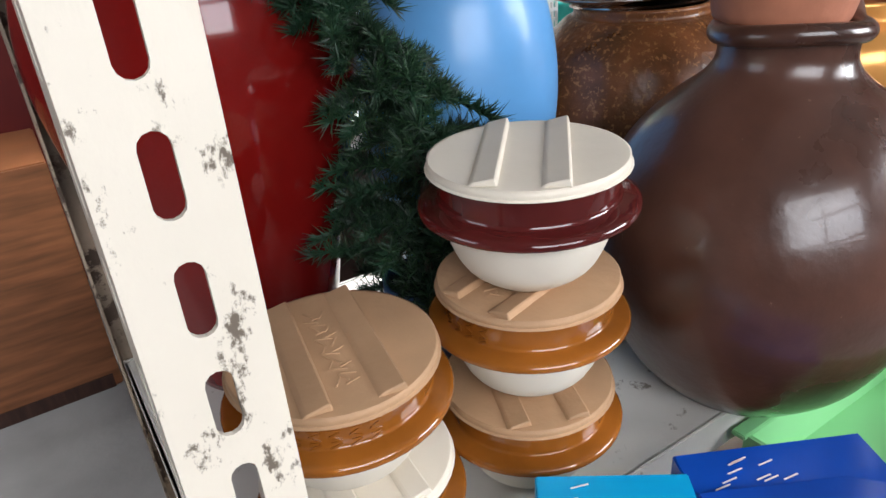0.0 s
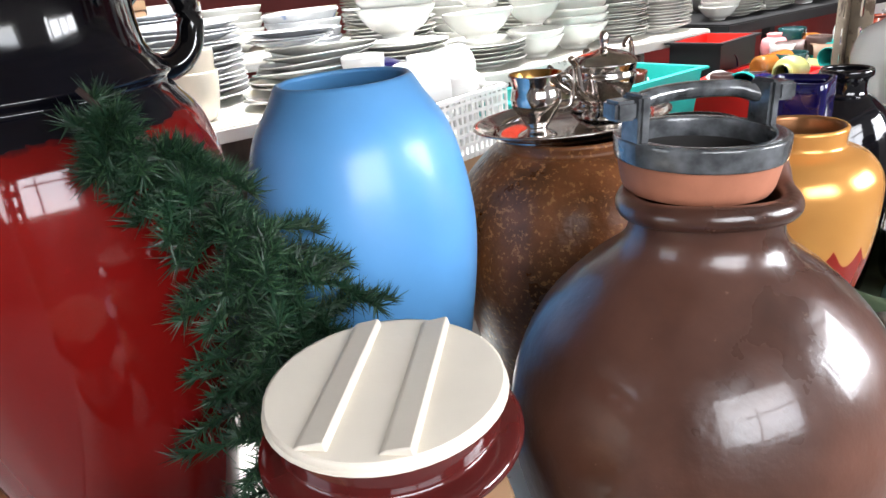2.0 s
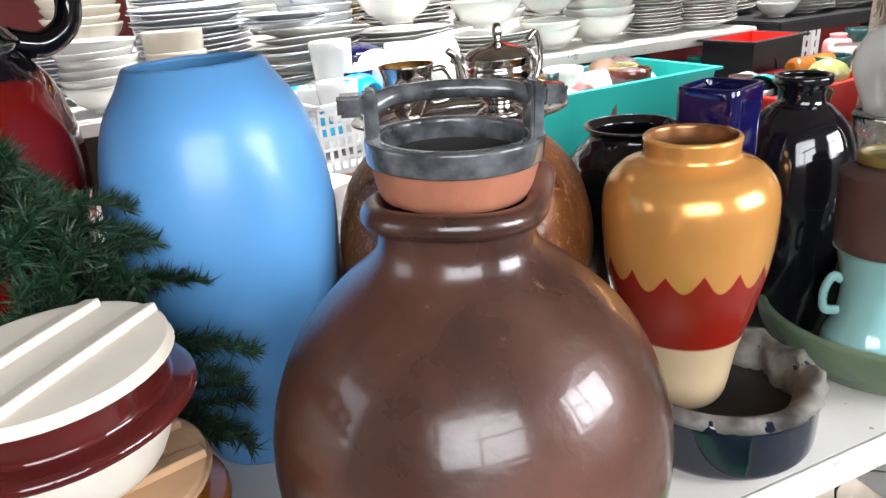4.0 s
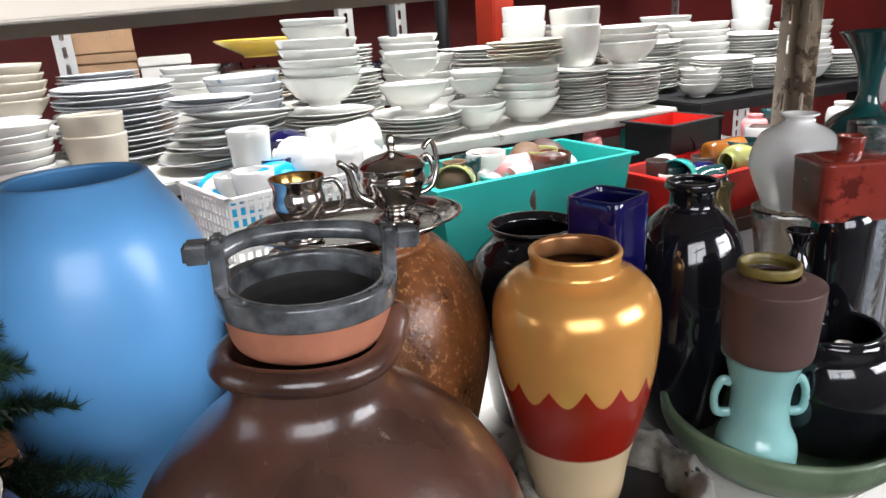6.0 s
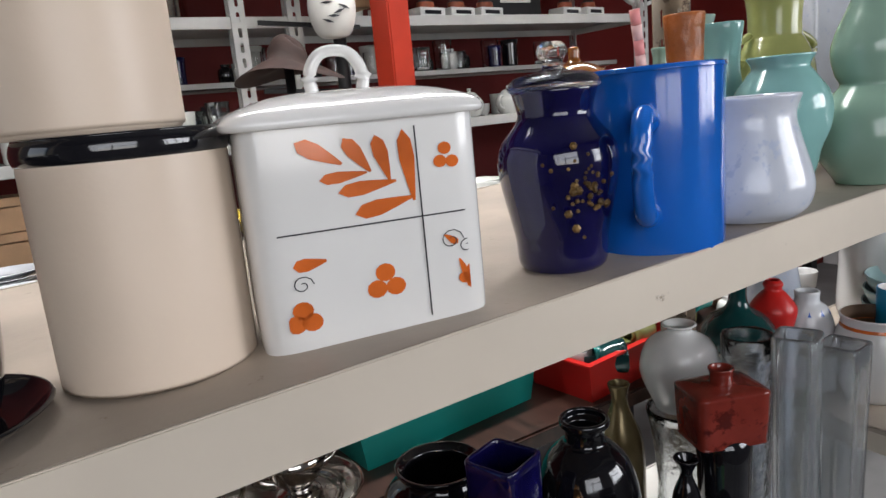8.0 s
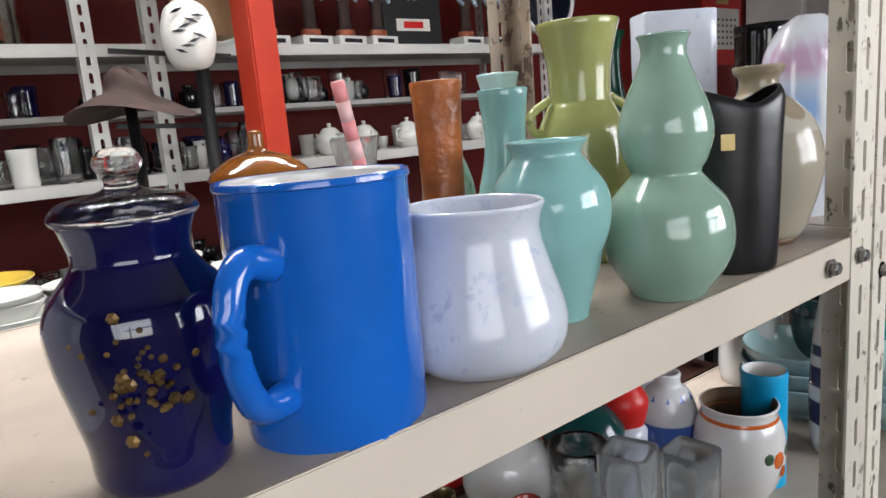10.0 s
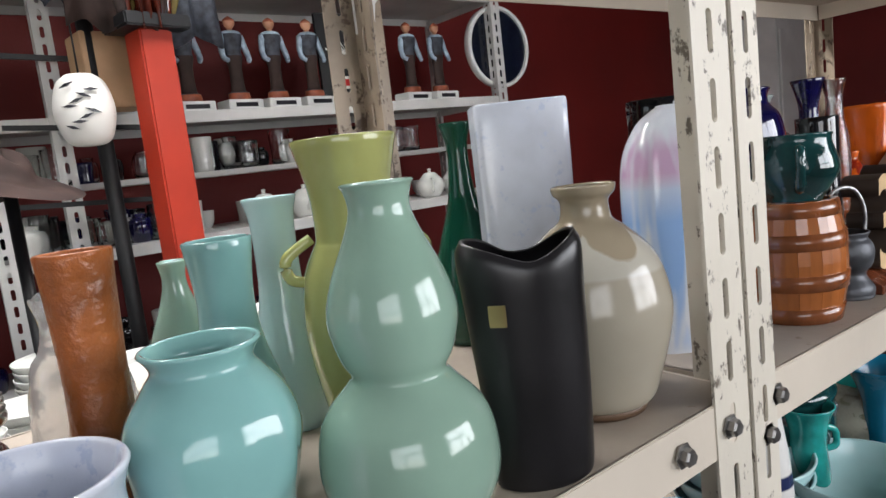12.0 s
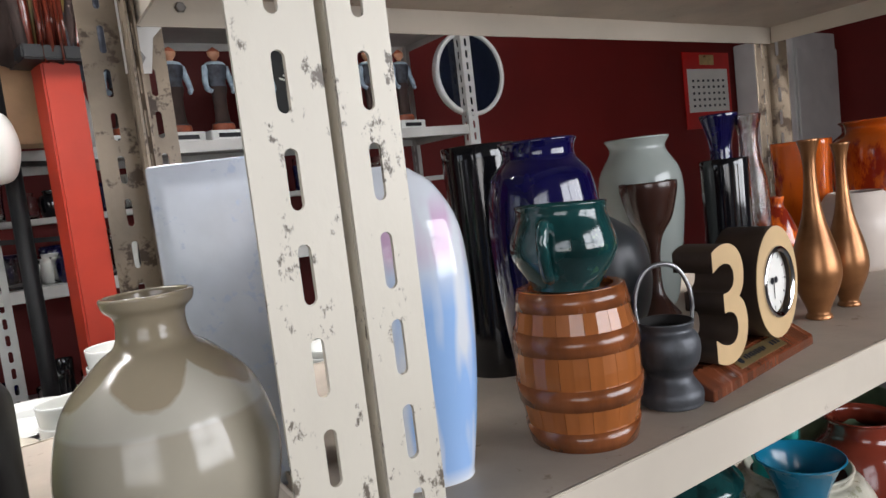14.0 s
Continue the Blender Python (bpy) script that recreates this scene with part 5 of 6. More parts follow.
ck.scale = (0.93, 0.93, 0.90)
three = text_mesh("3", 0.148, 0.036, [M["mdf"], M["mdf_edge"]])
put("digit_three", three, ck, "pale plywood digit with burnt edges", pose(-0.043, 0.010, 0.0225, 90, 0, 0))
zero = put("digit_zero", mesh_of(*lathe_data([(0.030, 0.024), (0.0300, -0.020), (0.0465, -0.020), (0.0465, 0.0238)], 56, 0.92, 1.16), M["mdf_edge"]), ck, "plywood digit nought holding a clock", pose(0.040, 0.012, 0.0765, 90, 0, 0))
put("digit_face", mesh_of(*lathe_data([(0.029, 0.0242), (0.0466, 0.0242), (0.0466, 0.0236), (0.029, 0.0236)], 56, 0.92, 1.16), M["mdf"], False), zero, "pale plywood face")
put("clock_bezel", solid_lathe([(0.0262, 0.018), (0.0300, 0.0200), (0.0312, 0.0255), (0.0290, 0.0275), (0.0262, 0.0255)], mat("chrome", (0.7, 0.7, 0.72), 0.05, 20, 0.1, 1.0), 48, sy=1.12), zero, "chrome bezel")
put("dial", mesh_of(*lathe_data([(0, 0.0200), (0.0275, 0.0200)], 40, 1, 1.12), M["paper"], False), zero, "white dial")
bm = bmesh.new()
for k in range(12):
    a = k * math.pi / 6
    bmesh.ops.create_grid(bm, x_segments=1, y_segments=1, size=0.5, matrix=Matrix.Translation((0.0235 * math.sin(a), 0.026 * math.cos(a), 0.0203)) @ Matrix.Rotation(-a, 4, "Z") @ Matrix.Diagonal((0.0012, 0.004, 1, 1)))
for a, ln in ((math.pi, 0.017), (math.pi * 1.02, 0.011)):
    bmesh.ops.create_grid(bm, x_segments=1, y_segments=1, size=0.5, matrix=Matrix.Rotation(-a, 4, "Z") @ Matrix.Translation((0, ln / 2, 0.0207)) @ Matrix.Diagonal((0.0011, ln, 1, 1)))
for sx in (-0.004, 0.004):
    bmesh.ops.create_circle(bm, cap_ends=True, radius=0.0034, segments=12, matrix=Matrix.Translation((sx, 0.001, 0.0209)))
part("dial_marks", bm, M["ink"], zero, "hour marks and hands")

BUD = [(0, 0), (0.014, 0), (0.0145, 0.004), (0.013, 0.010), (0.024, 0.036), (0.028, 0.056), (0.0235, 0.082), (0.0125, 0.118), (0.0075, 0.155), (0.0075, 0.185), (0.0125, 0.206)]
vessel("bud_vase", 1.905, 0.282, S2B, BUD, M["bronze"], "bronze-gilt teardrop bud vase with scratched gold", "vase", 0.002, 40, group="bronze bud vases", wide=0.86, tall=0.91)
vessel("bud_vase", 1.973, 0.284, S2B, [(r * 0.9, z * 0.96) for r, z in BUD], M["bronze"], "smaller bronze-gilt teardrop bud vase", "vase", 0.002, 40, group="bronze bud vases", wide=0.86, tall=0.91)
vessel("vase", 1.891, 0.491, S2B, [(0, 0), (0.05, 0), (0.068, 0.06), (0.082, 0.14), (0.078, 0.18), (0.058, 0.205), (0.054, 0.215), (0.063, 0.226)], M["grey_vase"], "large grey-green vase with broad shoulders", "vase", 0.004, 48, wide=0.64, tall=0.95)
vessel("goblet", 1.846, 0.442, S2B, [(0, 0), (0.034, 0), (0.032, 0.006), (0.012, 0.03), (0.010, 0.07), (0.016, 0.1), (0.034, 0.125), (0.045, 0.158), (0.046, 0.17)], M["goblet"], "dark brown turned wooden goblet", "goblet", 0.003, 40, wide=0.73, tall=0.94)
vessel("cylinder_vase", 1.975, 0.426, S2B, [(0, 0), (0.042, 0), (0.043, 0.1), (0.044, 0.185)], M["black_glaze"], "black glossy cylinder vase", "vase", 0.003, 40, wide=0.68, tall=0.95)
vessel("vase", 2.014, 0.455, S2B, [(0, 0), (0.036, 0), (0.045, 0.06), (0.042, 0.14), (0.026, 0.19), (0.028, 0.22), (0.044, 0.255)], M["cobalt"], "navy vase with flared mouth", "vase", 0.003, 40, wide=0.56, tall=0.92)
vessel("glass_vase", 2.030, 0.425, S2B, [(0, 0), (0.03, 0), (0.036, 0.08), (0.036, 0.15), (0.024, 0.19), (0.022, 0.225), (0.032, 0.252)], M["crystal"], "cut crystal vase with silver sheen", "vase", 0.004, 24, wide=0.56, tall=0.91)
vessel("square_vase", 2.221, 0.460, S2B, [(0, 0), (0.05, 0), (0.055, 0.08), (0.058, 0.16), (0.062, 0.205)], M["orange_glaze"], "orange flame-glazed square vase", "vase", 0.005, 64, power=5.0, rz=20, wide=0.64, tall=0.91)
vessel("bottle_vase", 2.079, 0.424, S2B, [(0, 0), (0.035, 0), (0.05, 0.03), (0.05, 0.055), (0.03, 0.082), (0.019, 0.09), (0.022, 0.1)], M["orange_glaze"], "small squat orange glazed bottle", "vase", 0.003, wide=0.55, tall=1.16)
vessel("vase", 2.382, 0.414, S2B, [(0, 0), (0.06, 0), (0.075, 0.06), (0.082, 0.14), (0.08, 0.19), (0.062, 0.21), (0.058, 0.218), (0.066, 0.228)], M["orange_glaze"], "large orange and red flame-glazed vase", "vase", 0.005, 48, wide=0.96, tall=0.91)
vessel("vase", 2.2, 0.378, S2B, [(0, 0), (0.035, 0), (0.052, 0.03), (0.055, 0.07), (0.04, 0.1), (0.034, 0.108)], mat("pinkish_white", (0.6, 0.52, 0.46), 0.06, 12, 0.3), "small round pinkish-white jar", "jar", 0.003)


# ---- lower shelf of the second bay ----
vessel("striped_pot", 1.627, 0.344, SL, [(0, 0), (0.036, 0), (0.048, 0.03), (0.052, 0.09), (0.046, 0.16), (0.036, 0.205), (0.032, 0.222)], banded("white_navy_stripes", [(0.05, (0.7, 0.69, 0.66)), (0.085, (0.02, 0.03, 0.09)), (0.105, (0.7, 0.69, 0.66)), (0.135, (0.02, 0.03, 0.09)), (0.15, (0.7, 0.69, 0.66)), (0.165, (0.02, 0.03, 0.09)), (9, (0.72, 0.71, 0.68))], 0, 2, 0.2, 0.006), "white stoneware pot with navy stripes", "pot", 0.004, wide=0.59, tall=1.04)
tv = thing("flared_vase", 1.814, 0.384, SL, "turquoise flared vase with small ear", "vase", wide=0.78, tall=0.80)
put("body", vessel_mesh([(0, 0), (0.03, 0), (0.036, 0.04), (0.034, 0.1), (0.03, 0.15), (0.036, 0.19), (0.046, 0.212)], M["turquoise"], 0.004, 40), tv)
put("ear", tube_mesh([(0.03, 0, 0.13), (0.05, 0, 0.135), (0.05, 0, 0.16), (0.033, 0, 0.17)], 0.006, M["turquoise"], 8), tv, "", pose(0, 0, 0, 0, 0, -35))
for i, (bx, by, n) in enumerate(((1.78, 0.31, 3), (1.735, 0.44, 3))):
    for k in range(n):
        vessel("bowl", bx + 0.004 * k, by, SL + 0.024 * k, [(0, 0), (0.04, 0), (0.045, 0.006), (0.08, 0.035), (0.092, 0.062)], M["white_blue"], "pale blue porcelain bowl in a stack", "bowl", 0.004, 40, group="pale blue bowls")
cj = thing("embossed_jar", 1.859, 0.441, SL, "dark green lidded jar with embossed band", "jar")
cj.scale = (0.80, 0.80, 0.88)
put("body", vessel_mesh([(0, 0), (0.05, 0), (0.075, 0.05), (0.088, 0.12), (0.085, 0.19)], M["green_glaze"], 0.005, 48), cj)
put("lid", solid_lathe([(0.090, 0.190), (0.088, 0.2), (0.06, 0.222), (0.03, 0.232), (0.028, 0.238), (0.02, 0.242), (0, 0.244)], M["green_glaze"], 48), cj, "domed green lid")
for k in range(22):
    a = 2 * math.pi * k / 22
    put("boss", mesh_of(*lathe_data([(0.009, 0), (0.007, 0.003), (0.004, 0.004), (0.0, 0.005)], 8), M["grey_glaze"]), cj, "", Matrix.Rotation(a, 4, "Z") @ Matrix.Translation((0.0865, 0, 0.165)) @ Matrix.Rotation(math.pi / 2, 4, "Y"))
vessel("trumpet_vase", 1.953, 0.342, SL, [(0, 0), (0.028, 0), (0.03, 0.02), (0.032, 0.09), (0.038, 0.14), (0.056, 0.175), (0.070, 0.188)], M["teal_blue"], "matte teal-blue trumpet vase", "vase", 0.003, 48, wide=0.72, tall=1.04)
vessel("planter", 2.02, 0.385, SL, [(0, 0), (0.05, 0), (0.085, 0.05), (0.092, 0.1), (0.075, 0.135), (0.062, 0.14), (0.066, 0.15)], mat("cream_scroll", (0.55, 0.52, 0.42), 0.25, 25, 0.3, speck=((0.25, 0.24, 0.16), 0.42, 40)), "cream stoneware planter with scroll pattern", "planter", 0.005)
vessel("square_vase", 2.046, 0.430, SL, [(0, 0), (0.03, 0), (0.034, 0.1), (0.04, 0.21)], M["turquoise"], "turquoise embossed square vase", "vase", 0.005, 64, power=6.0, rz=25, wide=0.80, tall=0.90)
vessel("storage_jar", 2.134, 0.357, SL, [(0, 0), (0.05, 0), (0.07, 0.05), (0.075, 0.1), (0.06, 0.155), (0.044, 0.175), (0.042, 0.195), (0.047, 0.2)], M["maroon_jar"], "glossy maroon streaked jar", "jar", 0.004, wide=1.00, tall=0.95)
vessel("bowl", 2.23, 0.445, SL + 0.07, [(0, 0), (0.05, 0), (0.08, 0.04), (0.092, 0.1)], M["green_bowl"], "large dark bowl with pale rim", "bowl", 0.006)
vessel("planter", 2.23, 0.445, SL, [(0, 0), (0.06, 0), (0.07, 0.04), (0.066, 0.07)], M["black_glaze"], "low dark planter under a bowl", "planter", 0.03)
vessel("cylinder_vase", 1.80, 0.56, SL, [(0, 0), (0.05, 0), (0.052, 0.1), (0.05, 0.23)], M["white_glaze"], "plain white cylinder vase", "vase", 0.004)
vessel("storage_jar", 2.31, 0.32, SL, [(0, 0), (0.045, 0), (0.06, 0.05), (0.055, 0.11), (0.035, 0.14), (0.04, 0.15)], M["green_glaze"], "dark green glossy pot", "pot", 0.004)
fj = thing("flower_jug", 1.438, 0.377, SL, "white jug painted with orange flowers, dark foot", "jug", wide=0.87, tall=0.98)
put("body", vessel_mesh([(0, 0), (0.035, 0), (0.055, 0.03), (0.064, 0.065), (0.060, 0.1), (0.052, 0.118), (0.055, 0.13)], M["white_glaze"], 0.004, 48, M["tan_foot"]), fj)
put("rim_line", solid_lathe([(0.0515, 0.109), (0.0540, 0.113), (0.0525, 0.118)], M["orange_paint"], 48), fj, "orange painted line")
for k, (a, z, rr, mt) in enumerate(((-95, 0.07, 0.012, "orange_paint"), (-75, 0.075, 0.009, "needle_tip"), (-112, 0.074, 0.009, "needle_tip"), (-60, 0.065, 0.008, "red_plastic"), (-85, 0.052, 0.008, "orange_paint"))):
    put("painted_flower", mesh_of(*lathe_data([(rr, 0), (rr * 0.6, 0.0012), (0, 0.0014)], 8), M[mt], False), fj, "", Matrix.Rotation(radians(a), 4, "Z") @ Matrix.Translation((0.0632, 0, z)) @ Matrix.Rotation(math.pi / 2, 4, "Y"))
put("handle", tube_mesh([(0.056, 0, 0.11), (0.075, 0, 0.112), (0.082, 0, 0.09), (0.07, 0, 0.06), (0.06, 0, 0.055)], 0.006, M["white_glaze"], 10), fj, "", pose(0, 0, 0, 0, 0, 20))
cm = thing("mug", 1.493, 0.373, SL, "cyan-blue tall mug with white inside", "mug", wide=0.65, tall=0.94)
put("body", vessel_mesh([(0, 0), (0.04, 0), (0.042, 0.01), (0.044, 0.165)], M["cyan_card"], 0.004, 40, M["white_glaze"]), cm)
put("handle", tube_mesh([(0.042, 0, 0.13), (0.066, 0, 0.13), (0.07, 0, 0.09), (0.055, 0, 0.055), (0.042, 0, 0.055)], 0.006, M["cyan_card"], 10), cm, "", pose(0, 0, 0, 0, 0, 10))
vessel("ginger_jar", 1.412, 0.464, SL, [(0, 0), (0.045, 0), (0.06, 0.06), (0.066, 0.12), (0.05, 0.165), (0.03, 0.18), (0.03, 0.2)], banded("blue_white_porcelain", [(0.05, (0.66, 0.68, 0.7)), (0.09, (0.05, 0.12, 0.45)), (0.12, (0.68, 0.7, 0.72)), (0.145, (0.06, 0.14, 0.5)), (9, (0.66, 0.68, 0.7))], 0.02, 10, 0.13, 0.03), "blue and white porcelain ginger jar", "jar", 0.004, wide=0.60, tall=0.76)
vessel("cone_vase", 1.49, 0.565, SL, [(0, 0), (0.055, 0), (0.045, 0.1), (0.03, 0.2), (0.027, 0.235)], M["greywhite"], "tall grey-white conical porcelain vase", "vase", 0.004)
for gx, gy in ((0.95, 0.33), (1.1, 0.3), (1.22, 0.42)):
    vessel("glass_bowl", gx, gy, 0.222, [(0, 0), (0.04, 0), (0.07, 0.03), (0.085, 0.09)], M["glass"], "clear glass bowl on the bottom shelf", "bowl", 0.003, 32, group="glass bowls")

# ---- cartons and tray before the jars ----
stool = thing("stool", 0.405, 0.150, 0, "plain wooden stool carrying cartons", "stool")
part("seat", box_bm(0.50, 0.155, 0.03, 0, 0, 0.62, 0.004), M["wood_panel"], stool)
for sx in (-0.21, 0.21):
    for sy in (-0.055, 0.055):
        part("leg", box_bm(0.03, 0.03, 0.62, sx, sy, 0, 0.002), M["wood_panel"], stool)
gt = thing("plastic_tray", 0.545, 0.152, 0.65, "light green plastic tray with raised rim", "tray")
bm = box_bm(0.28, 0.145, 0.004)
for sx, sy, w, d in ((-0.138, 0, 0.004, 0.145), (0.138, 0, 0.004, 0.145), (0, -0.0705, 0.272, 0.004), (0, 0.0705, 0.272, 0.004)):
    box_bm(w, d, 0.055, sx, sy, 0.0035, 0, bm)
part("body", bm, M["green_plastic"], gt)
part("rim", box_bm(0.29, 0.012, 0.005, 0, 0.075, 0.056, 0.001), M["green_plastic"], gt)


def carton(x, y, z, sx, sy, sz, rz, material, label, flap, marks):
    ob = thing("carton", x, y, z, label, "carton", rz=rz)
    part("box", box_bm(sx, sy, sz, 0, 0, 0, 0.001), material, ob)
    if flap:
        part("flap", box_bm(sx * 0.98, sy * 0.6, 0.0015, 0, 0, 0), material, ob, "loose lid flap", False, pose(0, -0.02, sz + 0.004, -8, 4, 3))
    bm = bmesh.new()
    r = random.Random(8)
    for k in range(marks):
        bmesh.ops.create_grid(bm, x_segments=1, y_segments=1, size=0.5, matrix=Matrix.Translation((r.uniform(-0.4, 0.4) * sx, r.uniform(-0.35, 0.35) * sy, sz + 0.0012)) @ Matrix.Rotation(0.3, 4, "Z") @ Matrix.Diagonal((0.011, 0.0012, 1, 1)))
    if marks:
        part("print", bm, M["white_plastic"], ob, "pale unreadable print")
    return ob


carton(0.207, 0.176, 0.65, 0.088, 0.055, 0.150, -36, M["cyan_card"], "bright cyan cardboard carton standing upright", False, 3)
carton(0.322, 0.140, 0.65, 0.125, 0.075, 0.125, -28, M["blue_card"], "glossy royal-blue carton with open torn flap", True, 16)

# ---- behind the rack: table with bins and crockery ----
tb = thing("table", 0.99, 0.84, 0, "low dark wooden display table with loose crockery", "table")
part("tabletop", box_bm(1.86, 0.30, 0.03, 0, 0, 0.805, 0.004), M["dark_wood"], tb)
for sx in (-0.88, 0.88):
    for sy in (-0.12, 0.12):
        part("leg", box_bm(0.04, 0.04, 0.805, sx, sy, 0, 0.002), M["cream_paint"], tb)


def bin_box(name, x, y, z, sx, sy, h, rz, material, label, slope=0.9, wall=0.004, category="bin"):
    ob = thing(name, x, y, z, label, category, rz=rz)
    bm = bmesh.new()
    rings = []
    for zz, k, ins in ((0, slope, 0), (h, 1, 0), (h, 1, -0.008), (h - 0.004, 1, -0.008), (h, 1, wall), (0.006, slope, wall)):
        a, b = sx / 2 * k - ins, sy / 2 * k - ins
        rings.append([bm.verts.new((px, py, zz)) for px, py in ((-a, -b), (a, -b), (a, b), (-a, b))])
    order = [rings[0], rings[1], rings[3], rings[2], rings[4], rings[5]]
    for r0, r1 in zip(order, order[1:]):
        for i in range(4):
            j = (i + 1) % 4
            bm.faces.new((r0[i], r0[j], r1[j], r1[i]))
    bm.faces.new(order[0][::-1])
    bm.faces.new(order[-1])
    bmesh.ops.recalc_face_normals(bm, faces=bm.faces)
    part("shell", bm, material, ob)
    return ob


bin_box("plastic_bin", 0.954, 0.860, 0.835, 0.37, 0.18, 0.118, 4, M["teal_plastic"], "long teal plastic bin full of small cups")
bin_box("plastic_bin", 1.300, 0.785, 0.835, 0.26, 0.15, 0.075, 6, M["red_plastic"], "red plastic bin with small crockery")
bb = bin_box("gift_box", 1.375, 0.930, 0.835, 0.145, 0.11, 0.132, 8, M["black_card"], "open black box with bright red lining", 1.0, 0.004, "box")
bm = bmesh.new()
for sx, sy, w, d in ((-0.066, 0, 0.0006, 0.10), (0.066, 0, 0.0006, 0.10), (0, -0.049, 0.131, 0.0006), (0, 0.049, 0.131, 0.0006)):
    box_bm(w, d, 0.12, sx, sy, 0.012, 0, bm)
part("lining", bm, M["redbox_in"], bb, "bright red lining")
part("base_lining", box_bm(0.131, 0.098, 0.001, 0, 0, 0.008), M["redbox_in"], bb)

CUPS = {}


def small_cup(kind, material, h=0.05, r=0.028):
    key = (kind, material.name)
    if key not in CUPS:
        lines = {"cup": [(0, 0), (r * 0.55, 0), (r * 0.6, 0.004), (r * 0.9, h * 0.4), (r, h)],
                 "tumbler": [(0, 0), (r * 0.75, 0), (r * 0.8, h * 0.5), (r * 0.9, h * 1.3)],
                 "jar": [(0, 0), (r * 0.7, 0), (r, h * 0.5), (r * 0.9, h * 0.9), (r * 0.55, h), (r * 0.6, h * 1.15)]}
        CUPS[key] = vessel_mesh(lines[kind], material, 0.0025, 20, None, 3)
    return CUPS[key]


rc = random.Random(21)
CUPM = [M["plate_white"], M["plate_white"], M["white_glaze"], M["maroon_jar"], M["cobalt"], M["brown_cup"], M["turquoise"], M["amber_glaze"], M["pink"], M["olive"], M["green_glaze"], M["tan_foot"]]
CUPN = {M["plate_white"].name: "white porcelain", M["white_glaze"].name: "white glazed", M["maroon_jar"].name: "maroon glazed", M["cobalt"].name: "dark blue glazed", M["brown_cup"].name: "brown clay", M["turquoise"].name: "turquoise glazed", M["amber_glaze"].name: "amber glazed", M["pink"].name: "pink glazed", M["olive"].name: "olive glazed", M["green_glaze"].name: "dark green glazed", M["tan_foot"].name: "bare brown clay"}


def scatter(x0, x1, y0, y1, z, count, group, where, mats=CUPM, lie=0.5, rise=0.0, rz=0.0, size=(0.8, 1.2)):
    cx, cy = (x0 + x1) / 2, (y0 + y1) / 2
    for k in range(count):
        m = rc.choice(mats)
        kind = rc.choice(("cup", "cup", "tumbler", "jar"))
        dx, dy = rc.uniform(x0, x1) - cx, rc.uniform(y0, y1) - cy
        c, s = math.cos(radians(rz)), math.sin(radians(rz))
        px, py = cx + dx * c - dy * s, cy + dx * s + dy * c
        ob = new("cup" if kind != "jar" else "small_jar", small_cup(kind, m))
        sc = rc.uniform(*size)
        lying = rc.random() < lie
        ob.matrix_world = pose(px, py, z + rise * rc.random() + (0.026 * sc if lying else 0), 88 if lying else 0, 0, rc.uniform(0, 360)) @ Matrix.Diagonal((sc, sc, sc, 1))
        tagged(ob, "small " + CUPN.get(m.name, "glazed") + " cup " + where, "cup", group)


scatter(0.83, 1.08, 0.825, 0.895, 0.846, 34, "cups in the teal bin", "heaped in a bin", rise=0.07, rz=4)
scatter(1.20, 1.40, 0.74, 0.83, 0.842, 16, "cups in the red bin", "heaped in a bin", rise=0.05)
scatter(1.60, 1.88, 0.72, 0.97, 0.835, 40, "cups on the table end", "heaped on the table", rise=0.06)
scatter(1.34, 1.41, 0.90, 0.96, 0.845, 4, "cups in the gift box", "lying in a box", rise=0.05)
scatter(0.16, 0.50, 0.72, 0.84, 0.835, 16, "cups on the table", "standing on the table", [M["plate_white"], M["white_glaze"], M["pink"], M["plate_white"], M["cobalt"]], 0.25, rz=0)

# white plastic basket of cups
cr_ = thing("wooden_box", 0.600, 0.872, 0.835, "low plain wooden box under a basket", "box", rz=14)
part("box_body", box_bm(0.25, 0.15, 0.062, 0, 0, 0, 0.003), M["lid_tan"], cr_)
bk = thing("plastic_basket", 0.600, 0.872, 0.897, "white latticed plastic basket full of tea cups", "basket", rz=14)
bx, by, bh = 0.26, 0.16, 0.085
part("base", box_bm(bx, by, 0.004), M["white_plastic"], bk)
for side in range(4):
    L = bx if side % 2 == 0 else by
    off = by / 2 if side % 2 == 0 else bx / 2
    bm = bmesh.new()
    n = int(L / 0.011)
    for i in range(n + 1):
        box_bm(0.004, 0.003, bh, -L / 2 + i * L / n, 0, 0, 0, bm)
    for j in range(6):
        box_bm(L, 0.0026, 0.004, 0, 0, 0.004 + j * (bh - 0.012) / 5, 0, bm)
    box_bm(L + 0.008, 0.008, 0.006, 0, 0, bh, 0.001, bm)
    part("lattice_side", bm, M["white_plastic"], bk, "", False, Matrix.Rotation(side * math.pi / 2, 4, "Z") @ Matrix.Translation((0, -off, 0)))
scatter(0.505, 0.695, 0.825, 0.92, 0.905, 26, "cups in the basket", "in a white basket", [M["plate_white"], M["plate_white"], M["white_glaze"], M["plate_white"], M["cobalt"], M["cyan_card"]], 0.6, 0.075, 14, (1.0, 1.45))
wc = carton(0.475, 0.722, 0.835, 0.075, 0.06, 0.07, 30, M["paper"], "small white paper carton with faint print", False, 0)

